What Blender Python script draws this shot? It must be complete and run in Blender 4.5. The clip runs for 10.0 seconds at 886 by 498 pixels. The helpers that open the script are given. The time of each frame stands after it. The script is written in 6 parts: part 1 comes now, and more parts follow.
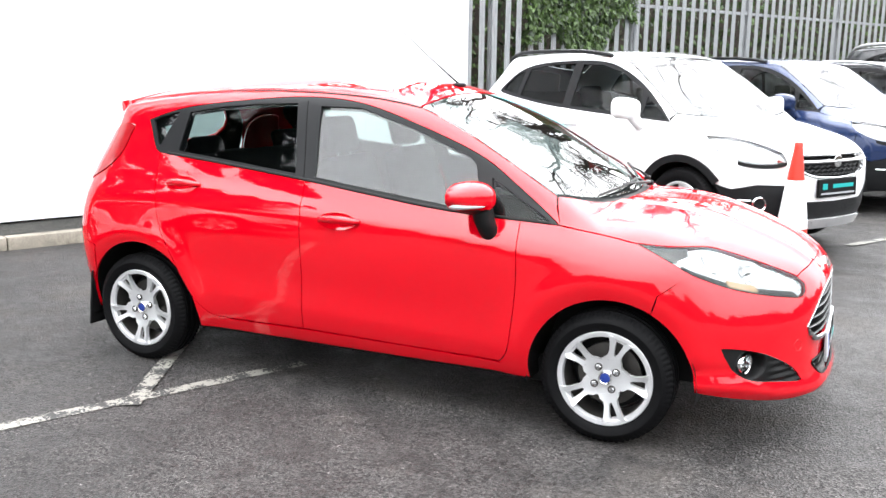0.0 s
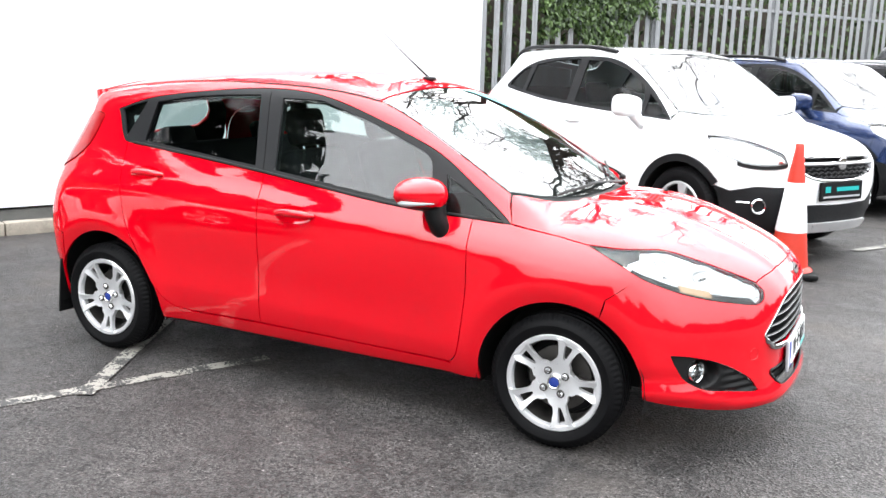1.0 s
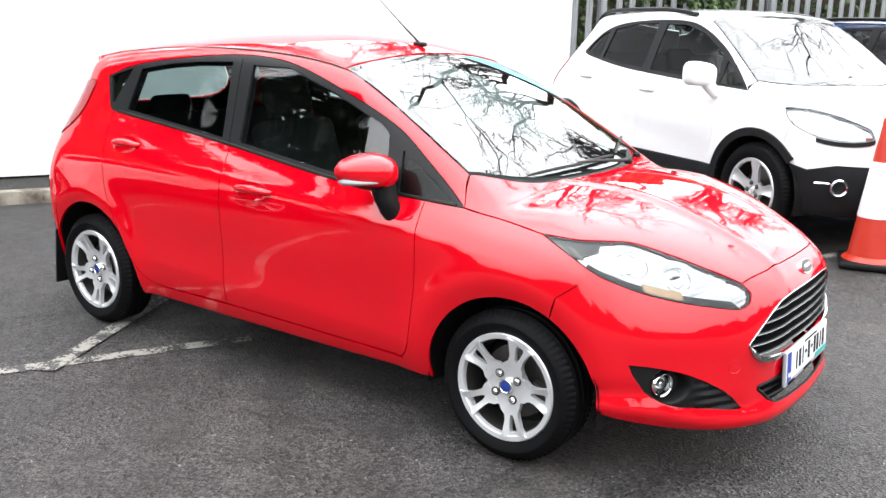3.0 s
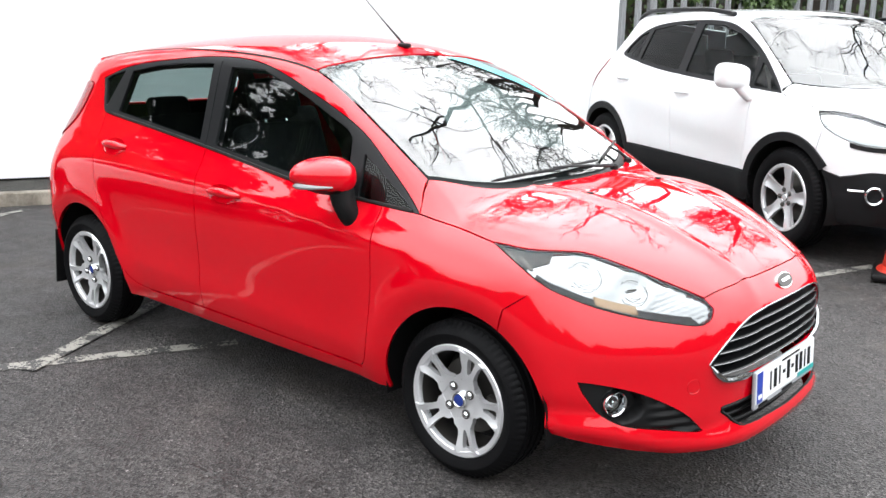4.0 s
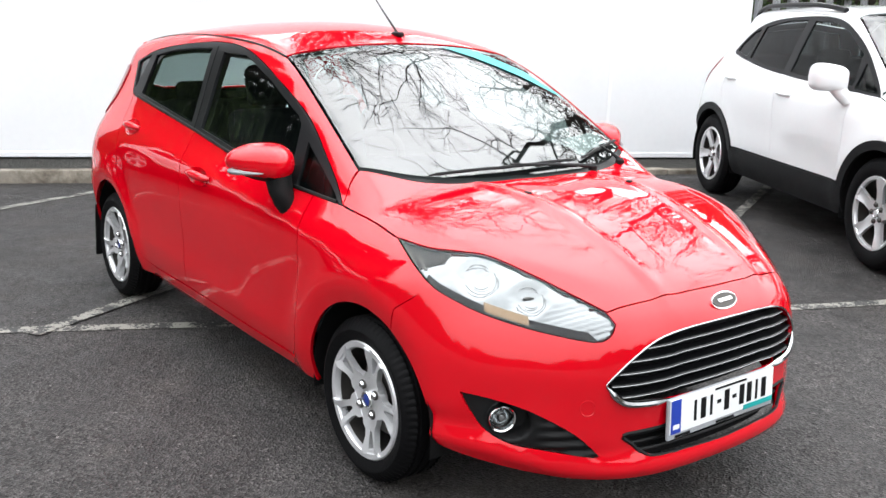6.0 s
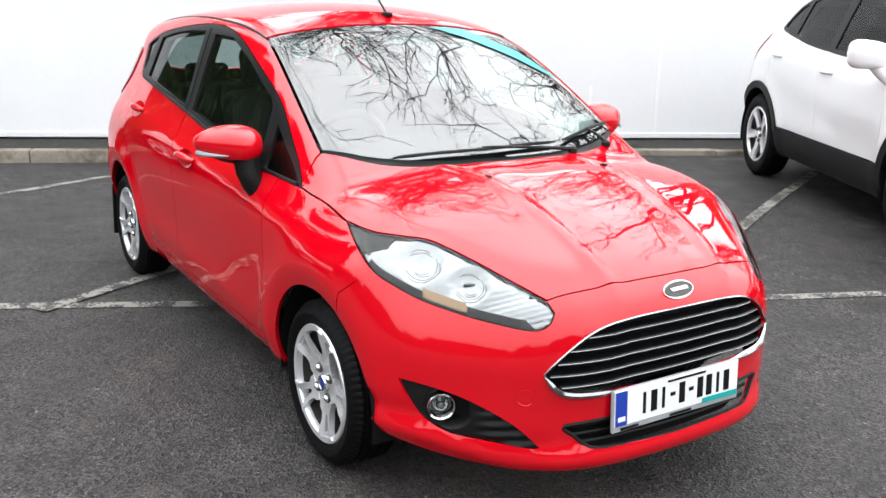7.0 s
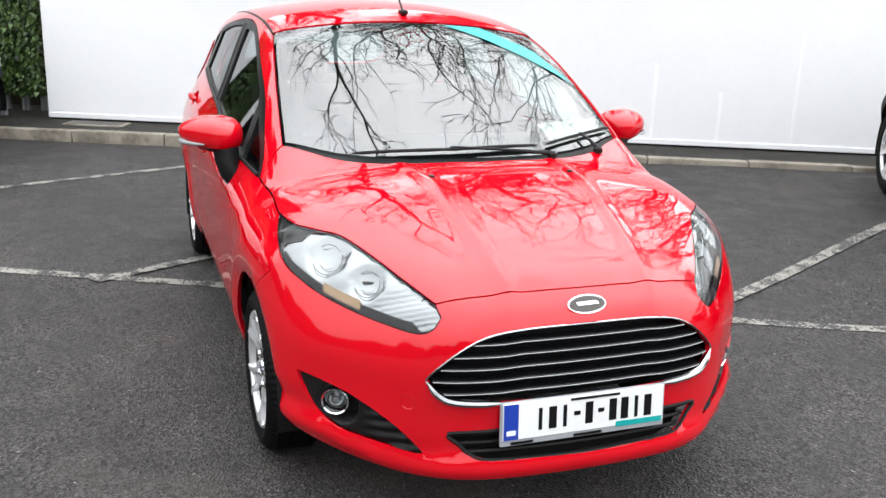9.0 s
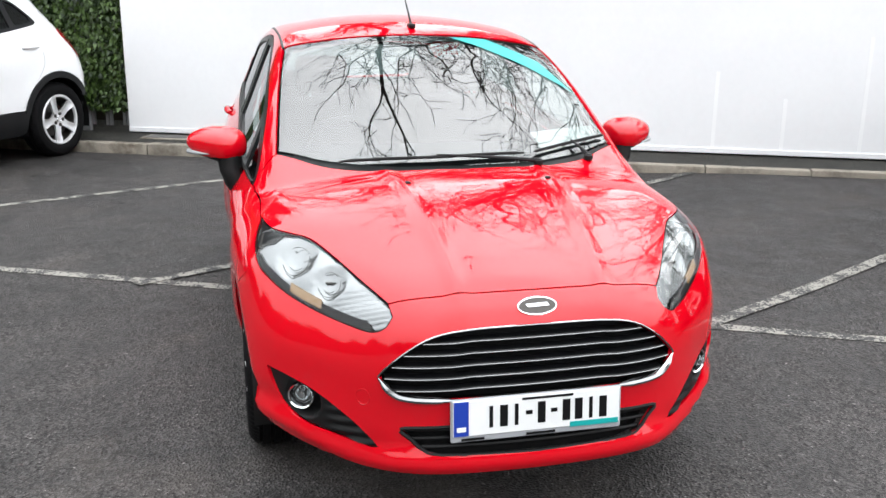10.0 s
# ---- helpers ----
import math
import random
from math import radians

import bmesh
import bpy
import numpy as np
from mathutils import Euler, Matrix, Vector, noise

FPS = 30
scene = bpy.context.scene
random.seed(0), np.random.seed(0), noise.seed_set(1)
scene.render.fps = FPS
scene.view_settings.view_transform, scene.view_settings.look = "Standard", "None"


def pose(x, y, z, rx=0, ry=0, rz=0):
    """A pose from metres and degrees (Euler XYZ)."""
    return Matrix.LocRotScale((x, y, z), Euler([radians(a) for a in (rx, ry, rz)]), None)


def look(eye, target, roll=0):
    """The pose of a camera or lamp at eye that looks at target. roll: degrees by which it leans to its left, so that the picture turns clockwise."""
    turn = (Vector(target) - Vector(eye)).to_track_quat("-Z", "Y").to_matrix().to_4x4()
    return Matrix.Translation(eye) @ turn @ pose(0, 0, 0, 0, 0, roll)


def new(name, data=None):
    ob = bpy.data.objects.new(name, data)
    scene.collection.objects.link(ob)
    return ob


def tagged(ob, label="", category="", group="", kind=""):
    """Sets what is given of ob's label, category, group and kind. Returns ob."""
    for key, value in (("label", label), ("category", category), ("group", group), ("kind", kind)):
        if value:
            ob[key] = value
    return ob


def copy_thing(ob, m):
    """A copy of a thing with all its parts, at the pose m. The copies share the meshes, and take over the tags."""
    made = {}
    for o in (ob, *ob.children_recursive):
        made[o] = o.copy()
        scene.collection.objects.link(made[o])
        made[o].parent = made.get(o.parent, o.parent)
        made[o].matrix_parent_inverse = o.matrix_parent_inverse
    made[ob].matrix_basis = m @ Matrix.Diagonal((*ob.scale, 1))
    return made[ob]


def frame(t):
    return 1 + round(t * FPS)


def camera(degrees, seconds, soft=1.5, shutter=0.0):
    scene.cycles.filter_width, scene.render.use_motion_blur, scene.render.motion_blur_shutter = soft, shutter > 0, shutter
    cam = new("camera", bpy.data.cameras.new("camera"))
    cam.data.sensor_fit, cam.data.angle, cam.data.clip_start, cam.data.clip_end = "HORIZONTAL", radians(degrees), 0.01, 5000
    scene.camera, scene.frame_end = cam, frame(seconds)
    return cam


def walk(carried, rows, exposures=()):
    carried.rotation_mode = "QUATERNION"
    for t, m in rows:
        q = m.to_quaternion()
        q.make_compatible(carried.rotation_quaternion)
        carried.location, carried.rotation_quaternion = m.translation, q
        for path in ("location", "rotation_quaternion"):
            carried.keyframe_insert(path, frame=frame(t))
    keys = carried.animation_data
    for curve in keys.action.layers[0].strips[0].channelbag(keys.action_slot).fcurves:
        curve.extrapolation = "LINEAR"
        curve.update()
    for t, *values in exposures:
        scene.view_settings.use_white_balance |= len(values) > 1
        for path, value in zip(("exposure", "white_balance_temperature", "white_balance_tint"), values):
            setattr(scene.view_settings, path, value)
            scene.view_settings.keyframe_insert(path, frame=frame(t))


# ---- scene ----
cam = camera(51.1, 10.0)
PATH = [
    (0, (2.162, -4.433, 1.533), (1.344, -2.648, 1.153), 0.9),
    (0.5, (2.267, -4.326, 1.534), (1.422, -2.557, 1.138), 1.4),
    (1, (2.454, -4.201, 1.541), (1.565, -2.453, 1.146), 1.8),
    (1.5, (2.565, -4.095, 1.561), (1.634, -2.374, 1.147), 1.6),
    (2, (2.65, -3.818, 1.539), (1.651, -2.137, 1.118), 1.5),
    (2.5, (2.76, -3.618, 1.548), (1.684, -1.994, 1.095), 1.7),
    (4, (3.162, -3.117, 1.546), (1.892, -1.645, 1.078), 1.2),
    (4.5, (3.277, -2.842, 1.548), (1.923, -1.448, 1.074), 1.5),
    (5, (3.407, -2.705, 1.535), (1.99, -1.374, 1.062), 0.8),
    (6.5, (3.798, -2.176, 1.541), (2.21, -1.072, 1.033), 2.2),
    (7, (3.887, -2.001, 1.553), (2.259, -0.969, 1.02), 1.3),
    (7.5, (4.028, -1.847, 1.555), (2.357, -0.89, 1.016), 1.6),
    (8, (4.172, -1.7, 1.589), (2.454, -0.831, 1.05), 1.8),
    (8.5, (4.204, -1.511, 1.578), (2.447, -0.722, 1.037), 0.8),
    (9, (4.239, -1.235, 1.569), (2.431, -0.575, 1.025), 1.9),
    (9.5, (4.332, -1.071, 1.57), (2.487, -0.512, 1.039), 0.5),
    (10, (4.465, -0.862, 1.579), (2.589, -0.407, 1.056), 0.5),
]
walk(cam, [(t, look(eye, target, roll)) for t, eye, target, roll in PATH],
     [(0.0, 1.15), (1.0, 1.1), (2.5, 0.9), (4.5, 0.5), (6.5, 0.34), (8.0, 0.30), (10.0, 0.26)])

# ---- world, sun, exposure ----
world = bpy.data.worlds.new("overcast_sky")
scene.world = world
world.use_nodes = True
wn, wl = world.node_tree.nodes, world.node_tree.links
wn.clear()
sky = wn.new("ShaderNodeTexSky")
sky.sky_type, sky.sun_disc = "NISHITA", False
sky.sun_elevation, sky.sun_rotation = radians(30), radians(328)
sky.air_density, sky.dust_density = 1.0, 3.0
grey = wn.new("ShaderNodeHueSaturation")
grey.inputs["Saturation"].default_value = 0.12
cloud = wn.new("ShaderNodeTexNoise")
cloud.inputs["Scale"].default_value, cloud.inputs["Detail"].default_value = 2.2, 6
ramp = wn.new("ShaderNodeMapRange")
ramp.inputs[1].default_value, ramp.inputs[2].default_value = 0.3, 0.7
ramp.inputs[3].default_value, ramp.inputs[4].default_value = 0.82, 1.12
coord = wn.new("ShaderNodeTexCoord")
# overcast: the zenith is brighter than the horizon, and the cloud is brightest round the veiled sun beyond the wall
sep = wn.new("ShaderNodeSeparateXYZ")
grad = wn.new("ShaderNodeMapRange")
grad.inputs[1].default_value, grad.inputs[2].default_value = 0.0, 1.0
grad.inputs[3].default_value, grad.inputs[4].default_value = 11.0, 31.0
veil = wn.new("ShaderNodeVectorMath")
veil.operation = "DOT_PRODUCT"
veil.inputs[1].default_value = Vector((-0.50, 0.72, 0.48)).normalized()
glow = wn.new("ShaderNodeMapRange")
glow.inputs[1].default_value, glow.inputs[2].default_value = -1.0, 1.0
glow.inputs[3].default_value, glow.inputs[4].default_value = 0.55, 1.38
both_w = wn.new("ShaderNodeMath")
both_w.operation = "MULTIPLY"
mixs = wn.new("ShaderNodeMix")
mixs.data_type = "RGBA"
mixs.inputs[0].default_value = 0.8
tintw = wn.new("ShaderNodeVectorMath")
tintw.operation = "SCALE"
tintw.inputs[0].default_value = (0.975, 1.0, 1.03)
mulc = wn.new("ShaderNodeVectorMath")
mulc.operation = "SCALE"
back = wn.new("ShaderNodeBackground")
back.inputs["Strength"].default_value = 0.147
outw = wn.new("ShaderNodeOutputWorld")
wl.new(sky.outputs["Color"], grey.inputs["Color"])
wl.new(grey.outputs["Color"], mixs.inputs[6])
wl.new(coord.outputs["Generated"], sep.inputs[0])
wl.new(sep.outputs["Z"], grad.inputs[0])
wl.new(coord.outputs["Generated"], veil.inputs[0])
wl.new(veil.outputs["Value"], glow.inputs[0])
wl.new(grad.outputs[0], both_w.inputs[0])
wl.new(glow.outputs[0], both_w.inputs[1])
wl.new(both_w.outputs[0], tintw.inputs["Scale"])
wl.new(tintw.outputs[0], mixs.inputs[7])
wl.new(coord.outputs["Generated"], cloud.inputs["Vector"])
wl.new(cloud.outputs["Fac"], ramp.inputs[0])
wl.new(mixs.outputs[2], mulc.inputs[0])
wl.new(ramp.outputs[0], mulc.inputs["Scale"])
wl.new(mulc.outputs[0], back.inputs["Color"])
wl.new(back.outputs[0], outw.inputs["Surface"])
sun = new("sun", bpy.data.lights.new("sun", "SUN"))
sun.data.energy, sun.data.angle, sun.data.color = 0.5, radians(80), (1.0, 0.97, 0.93)
sun.matrix_world = look((-5.0, 7.2, 5.8), (0, 0, 0))


# ---- materials ----
def material(name, color, rough=0.5, metal=0.0, coat=0.0, spec=0.5, var=0.0, scale=6.0, bump=0.0, bscale=60.0, coat_ior=1.5):
    """Principled material with two scales of noise in colour and roughness, and a fine bump."""
    m = bpy.data.materials.new(name)
    m.use_nodes = True
    n, l = m.node_tree.nodes, m.node_tree.links
    b = n["Principled BSDF"]
    b.inputs["Base Color"].default_value = (*color, 1)
    b.inputs["Roughness"].default_value, b.inputs["Metallic"].default_value = rough, metal
    b.inputs["Coat Weight"].default_value, b.inputs["Coat Roughness"].default_value = coat, 0.02
    b.inputs["Specular IOR Level"].default_value = spec
    b.inputs["Coat IOR"].default_value = coat_ior
    tc = n.new("ShaderNodeTexCoord")
    if var:
        t1, t2 = n.new("ShaderNodeTexNoise"), n.new("ShaderNodeTexNoise")
        t1.inputs["Scale"].default_value, t1.inputs["Detail"].default_value = scale, 5
        t2.inputs["Scale"].default_value, t2.inputs["Detail"].default_value = scale * 14, 3
        add = n.new("ShaderNodeMath")
        add.operation = "MULTIPLY_ADD"
        add.inputs[1].default_value = 0.5
        mr = n.new("ShaderNodeMapRange")
        mr.inputs[1].default_value, mr.inputs[2].default_value = 0.45, 1.05
        mr.inputs[3].default_value, mr.inputs[4].default_value = 1 - var, 1 + var
        sc = n.new("ShaderNodeVectorMath")
        sc.operation = "SCALE"
        sc.inputs[0].default_value = color
        for t in (t1, t2):
            l.new(tc.outputs["Object"], t.inputs["Vector"])
        l.new(t2.outputs["Fac"], add.inputs[0])
        l.new(t1.outputs["Fac"], add.inputs[2])
        l.new(add.outputs[0], mr.inputs[0])
        l.new(mr.outputs[0], sc.inputs["Scale"])
        l.new(sc.outputs[0], b.inputs["Base Color"])
        rr = n.new("ShaderNodeMapRange")
        rr.inputs[1].default_value, rr.inputs[2].default_value = 0.45, 1.05
        rr.inputs[3].default_value, rr.inputs[4].default_value = max(0.02, rough - 0.12 * min(1, var * 3)), min(1, rough + 0.12 * min(1, var * 3))
        l.new(add.outputs[0], rr.inputs[0])
        l.new(rr.outputs[0], b.inputs["Roughness"])
    if bump:
        t3, bp = n.new("ShaderNodeTexNoise"), n.new("ShaderNodeBump")
        t3.inputs["Scale"].default_value, t3.inputs["Detail"].default_value = bscale, 4
        bp.inputs["Strength"].default_value, bp.inputs["Distance"].default_value = bump, 0.01
        l.new(tc.outputs["Object"], t3.inputs["Vector"])
        l.new(t3.outputs["Fac"], bp.inputs["Height"])
        l.new(bp.outputs["Normal"], b.inputs["Normal"])
    return m


def glass_material(name, tint, ior=1.6):
    """Thin pane: tinted see-through, with the gloss of both its faces."""
    m = bpy.data.materials.new(name)
    m.use_nodes = True
    n, l = m.node_tree.nodes, m.node_tree.links
    n.clear()
    out, mix = n.new("ShaderNodeOutputMaterial"), n.new("ShaderNodeMixShader")
    tr, gl, lw, po, mr = (n.new("ShaderNode" + k) for k in ("BsdfTransparent", "BsdfGlossy", "LayerWeight", "Math", "MapRange"))
    tr.inputs["Color"].default_value = (*tint, 1)
    gl.inputs["Roughness"].default_value = 0.01
    lw.inputs["Blend"].default_value = 0.5
    po.operation, po.inputs[1].default_value = "POWER", 5.0
    mr.inputs["To Min"].default_value = ((ior - 1) / (ior + 1)) ** 2
    l.new(lw.outputs["Facing"], po.inputs[0])
    l.new(po.outputs[0], mr.inputs["Value"])
    l.new(mr.outputs["Result"], mix.inputs[0])
    l.new(tr.outputs[0], mix.inputs[1])
    l.new(gl.outputs[0], mix.inputs[2])
    l.new(mix.outputs[0], out.inputs["Surface"])
    return m


def asphalt_material(name, base=0.0295, wet=0.45, tint=(1.0, 0.93, 0.905)):
    """Worn car-park asphalt: aggregate, grit, pale patches and damp stains."""
    m = bpy.data.materials.new(name)
    m.use_nodes = True
    n, l = m.node_tree.nodes, m.node_tree.links
    b = n["Principled BSDF"]
    tc = n.new("ShaderNodeTexCoord")

    def noise_node(scale, detail=4, rough=0.6):
        t = n.new("ShaderNodeTexNoise")
        t.inputs["Scale"].default_value, t.inputs["Detail"].default_value, t.inputs["Roughness"].default_value = scale, detail, rough
        l.new(tc.outputs["Object"], t.inputs["Vector"])
        return t

    def remap(src, a0, a1, b0, b1):
        r = n.new("ShaderNodeMapRange")
        for i, v in enumerate((a0, a1, b0, b1)):
            r.inputs[i + 1].default_value = v
        l.new(src, r.inputs[0])
        return r.outputs[0]

    def mul(p, q):
        r = n.new("ShaderNodeMath")
        r.operation = "MULTIPLY"
        l.new(p, r.inputs[0])
        l.new(q, r.inputs[1])
        return r.outputs[0]
    big, mid, fine = noise_node(0.5, 5), noise_node(3.5, 6), noise_node(160, 3)
    vor = n.new("ShaderNodeTexVoronoi")
    vor.inputs["Scale"].default_value = 105
    l.new(tc.outputs["Object"], vor.inputs["Vector"])
    sepc = n.new("ShaderNodeSeparateColor")
    l.new(vor.outputs["Color"], sepc.inputs[0])
    stones = remap(sepc.outputs[0], 0.0, 1.0, 0.2, 2.0)
    vor2 = n.new("ShaderNodeTexVoronoi")
    vor2.inputs["Scale"].default_value = 260
    l.new(tc.outputs["Object"], vor2.inputs["Vector"])
    sepd = n.new("ShaderNodeSeparateColor")
    l.new(vor2.outputs["Color"], sepd.inputs[0])
    stones = mul(stones, remap(sepd.outputs[1], 0.0, 1.0, 0.45, 1.6))
    grit = noise_node(38, 2)
    specks = remap(grit.outputs["Fac"], 0.66, 0.72, 1.0, 3.6)
    v = mul(mul(remap(big.outputs["Fac"], 0.3, 0.7, 0.75, 1.3), remap(mid.outputs["Fac"], 0.3, 0.75, 0.6, 1.5)), mul(stones, specks))
    pits = noise_node(52, 2)
    v = mul(v, remap(pits.outputs["Fac"], 0.28, 0.36, 0.25, 1.0))
    sc = n.new("ShaderNodeVectorMath")
    sc.operation = "SCALE"
    sc.inputs[0].default_value = (base * tint[0], base * tint[1], base * tint[2])
    l.new(v, sc.inputs["Scale"])
    l.new(sc.outputs[0], b.inputs["Base Color"])
    l.new(remap(mid.outputs["Fac"], 0.35, 0.7, wet, 0.85), b.inputs["Roughness"])
    b.inputs["Specular IOR Level"].default_value = 0.26
    bp = n.new("ShaderNodeBump")
    bp.inputs["Strength"].default_value, bp.inputs["Distance"].default_value = 1.0, 0.007
    l.new(vor.outputs["Distance"], bp.inputs["Height"])
    l.new(bp.outputs["Normal"], b.inputs["Normal"])
    return m


def stained(m, color, scale, lo, hi):
    """Lays blotches of a second colour over a material, in world-sized patches."""
    n, l = m.node_tree.nodes, m.node_tree.links
    b = n["Principled BSDF"]
    src = b.inputs["Base Color"].links[0].from_socket
    g, t, r, x = (n.new("ShaderNode" + k) for k in ("NewGeometry", "TexNoise", "MapRange", "Mix"))
    t.inputs["Scale"].default_value, t.inputs["Detail"].default_value, t.inputs["Roughness"].default_value = scale, 8, 0.68
    r.inputs[1].default_value, r.inputs[2].default_value = lo, hi
    x.data_type = "RGBA"
    x.inputs[7].default_value = (*color, 1)
    l.new(g.outputs["Position"], t.inputs["Vector"])
    l.new(t.outputs["Fac"], r.inputs[0])
    l.new(r.outputs[0], x.inputs[0])
    l.new(src, x.inputs[6])
    l.new(x.outputs[2], b.inputs["Base Color"])
    return m


def worn_paint_material(name):
    """White road paint, broken up by the asphalt showing through."""
    m = bpy.data.materials.new(name)
    m.use_nodes = True
    n, l = m.node_tree.nodes, m.node_tree.links
    b = n["Principled BSDF"]
    tc, t1, t2 = n.new("ShaderNodeTexCoord"), n.new("ShaderNodeTexNoise"), n.new("ShaderNodeTexNoise")
    t1.inputs["Scale"].default_value, t1.inputs["Detail"].default_value = 9, 6
    t2.inputs["Scale"].default_value, t2.inputs["Detail"].default_value = 70, 4
    add, ramp2 = n.new("ShaderNodeMath"), n.new("ShaderNodeValToRGB")
    add.operation = "ADD"
    ramp2.color_ramp.elements[0].position, ramp2.color_ramp.elements[0].color = 0.99, (0.024, 0.0235, 0.023, 1)
    ramp2.color_ramp.elements[1].position, ramp2.color_ramp.elements[1].color = 1.19, (0.22, 0.212, 0.188, 1)
    for t in (t1, t2):
        l.new(tc.outputs["Object"], t.inputs["Vector"])
    l.new(t1.outputs["Fac"], add.inputs[0])
    l.new(t2.outputs["Fac"], add.inputs[1])
    l.new(add.outputs[0], ramp2.inputs[0])
    l.new(ramp2.outputs[0], b.inputs["Base Color"])
    b.inputs["Roughness"].default_value = 0.7
    return m


RED = material("red_paint", (0.55, 0.0006, 0.008), rough=0.45, coat=1.0, spec=0.0, var=0.03, scale=2, coat_ior=1.6)
WHITE_PAINT = material("white_car_paint", (0.80, 0.81, 0.82), rough=0.3, coat=1.0, var=0.02, scale=2)
BLUE_PAINT = material("blue_car_paint", (0.006, 0.022, 0.085), rough=0.25, metal=0.3, coat=1.0, var=0.05, scale=3)
GREY_PAINT = material("dark_grey_car_paint", (0.013, 0.014, 0.018), rough=0.25, metal=0.3, coat=1.0, var=0.05, scale=3)
BLACK_PLASTIC = material("black_plastic", (0.0065, 0.0067, 0.007), rough=0.5, spec=0.2, var=0.15, scale=20, bump=0.1, bscale=300)
SATIN_BLACK = material("satin_black_trim", (0.0085, 0.0088, 0.0098), rough=0.32, spec=0.2, var=0.1, scale=10)
CLADDING = material("dark_grey_cladding", (0.011, 0.0115, 0.0125), rough=0.55, spec=0.2, var=0.15, scale=14, bump=0.15, bscale=250)
RUBBER = material("tyre_rubber", (0.0035, 0.0035, 0.004), rough=0.6, spec=0.1, var=0.25, scale=12, bump=0.15, bscale=120)
ALLOY = material("silver_alloy", (0.74, 0.745, 0.76), rough=0.29, metal=0.6, coat=0.5, var=0.06, scale=14)
DARK_METAL = material("dark_metal", (0.09, 0.085, 0.08), rough=0.45, metal=0.8, var=0.2, scale=20)
CHROME = material("chrome", (0.85, 0.86, 0.87), rough=0.07, metal=1.0, var=0.02, scale=20)
BLUE_CAP = material("blue_enamel", (0.01, 0.03, 0.2), rough=0.2, coat=1.0, var=0.05, scale=40)
GLASS_CLEAR = glass_material("clear_glass", (0.70, 0.79, 0.77), 1.85)
GLASS_REAR = glass_material("tinted_rear_glass", (0.40, 0.48, 0.47), 1.6)
GLASS_SIDE = glass_material("green_side_glass", (0.45, 0.52, 0.51), 1.35)
GLASS_SCREEN = glass_material("windscreen_glass", (0.36, 0.44, 0.43), 2.3)
GLASS_TINT = glass_material("privacy_glass", (0.15, 0.165, 0.17), 1.35)
LENS = glass_material("lamp_lens", (0.88, 0.90, 0.90), 1.42)
RED_LENS = material("red_lamp_lens", (0.26, 0.004, 0.008), rough=0.2, spec=0.2, coat=0.35, var=0.15, scale=30)
AMBER = material("amber_bulb", (0.27, 0.165, 0.08), rough=0.2, coat=0.5, var=0.05, scale=30)
REFLECTOR = material("lamp_reflector", (0.30, 0.305, 0.31), rough=0.2, metal=1.0, var=0.05, scale=30)
CLOTH = material("dark_seat_cloth", (0.010, 0.0105, 0.0115), rough=0.9, spec=0.1, var=0.2, scale=20, bump=0.05, bscale=200)
DASH = material("dashboard_plastic", (0.013, 0.0135, 0.0145), rough=0.7, spec=0.15, var=0.1, scale=10, bump=0.03, bscale=250)
HEADLINER = material("pale_headliner", (0.25, 0.25, 0.24), rough=0.95, var=0.05, scale=10)
PAPER = material("white_paper", (0.8, 0.8, 0.79), rough=0.8, var=0.03, scale=10)
CYAN = material("turquoise_film", (0.005, 0.32, 0.31), rough=0.35, var=0.05, scale=10)
PLATE_WHITE = material("plate_white", (0.75, 0.76, 0.76), rough=0.35, var=0.04, scale=20)
PLATE_BLUE = material("plate_blue", (0.01, 0.04, 0.33), rough=0.35, var=0.04, scale=20)
PLATE_GREY = material("plate_holder_grey", (0.33, 0.34, 0.36), rough=0.4, var=0.04, scale=20)
INK = material("black_ink", (0.006, 0.006, 0.0065), rough=0.6, spec=0.1)
ASPHALT = stained(asphalt_material("asphalt"), (0.066, 0.057, 0.05), 0.9, 0.53, 0.80)
VERGE = asphalt_material("dark_tarmac_verge", 0.025, 0.75, (1.0, 0.97, 0.84))
LINE_PAINT = worn_paint_material("worn_white_line_paint")
KERB = stained(material("kerb_concrete", (0.25, 0.225, 0.185), rough=0.9, var=0.3, scale=5, bump=0.5, bscale=90), (0.07, 0.056, 0.04), 2.4, 0.48, 0.66)
DARK_CHROME = material("dark_chrome", (0.45, 0.46, 0.47), rough=0.12, metal=1.0, var=0.03, scale=20)
BAR_EDGE = material("grey_grille_edge", (0.30, 0.305, 0.31), rough=0.2, metal=1.0, var=0.05, scale=20)
WALL_WHITE = material("white_render_wall", (0.80, 0.81, 0.825), rough=0.85, var=0.03, scale=1.2, bump=0.05, bscale=60)
STREAK = material("run_off_streak", (0.86, 0.87, 0.88), rough=0.6, var=0.03, scale=4)
GALV = material("galvanised_steel", (0.29, 0.30, 0.31), rough=0.5, metal=0.3, var=0.15, scale=6)
CONE_ORANGE = material("orange_cone_plastic", (0.42, 0.022, 0.008), rough=0.45, var=0.12, scale=8, bump=0.1)
CONE_WHITE = material("white_reflective_sleeve", (0.75, 0.76, 0.77), rough=0.4, var=0.08, scale=12)
BARK = material("tree_bark", (0.055, 0.045, 0.037), rough=0.95, var=0.3, scale=8, bump=0.4)
BACKING = material("dark_brown_backing", (0.05, 0.04, 0.03), rough=1.0, var=0.4, scale=5, bump=0.5)


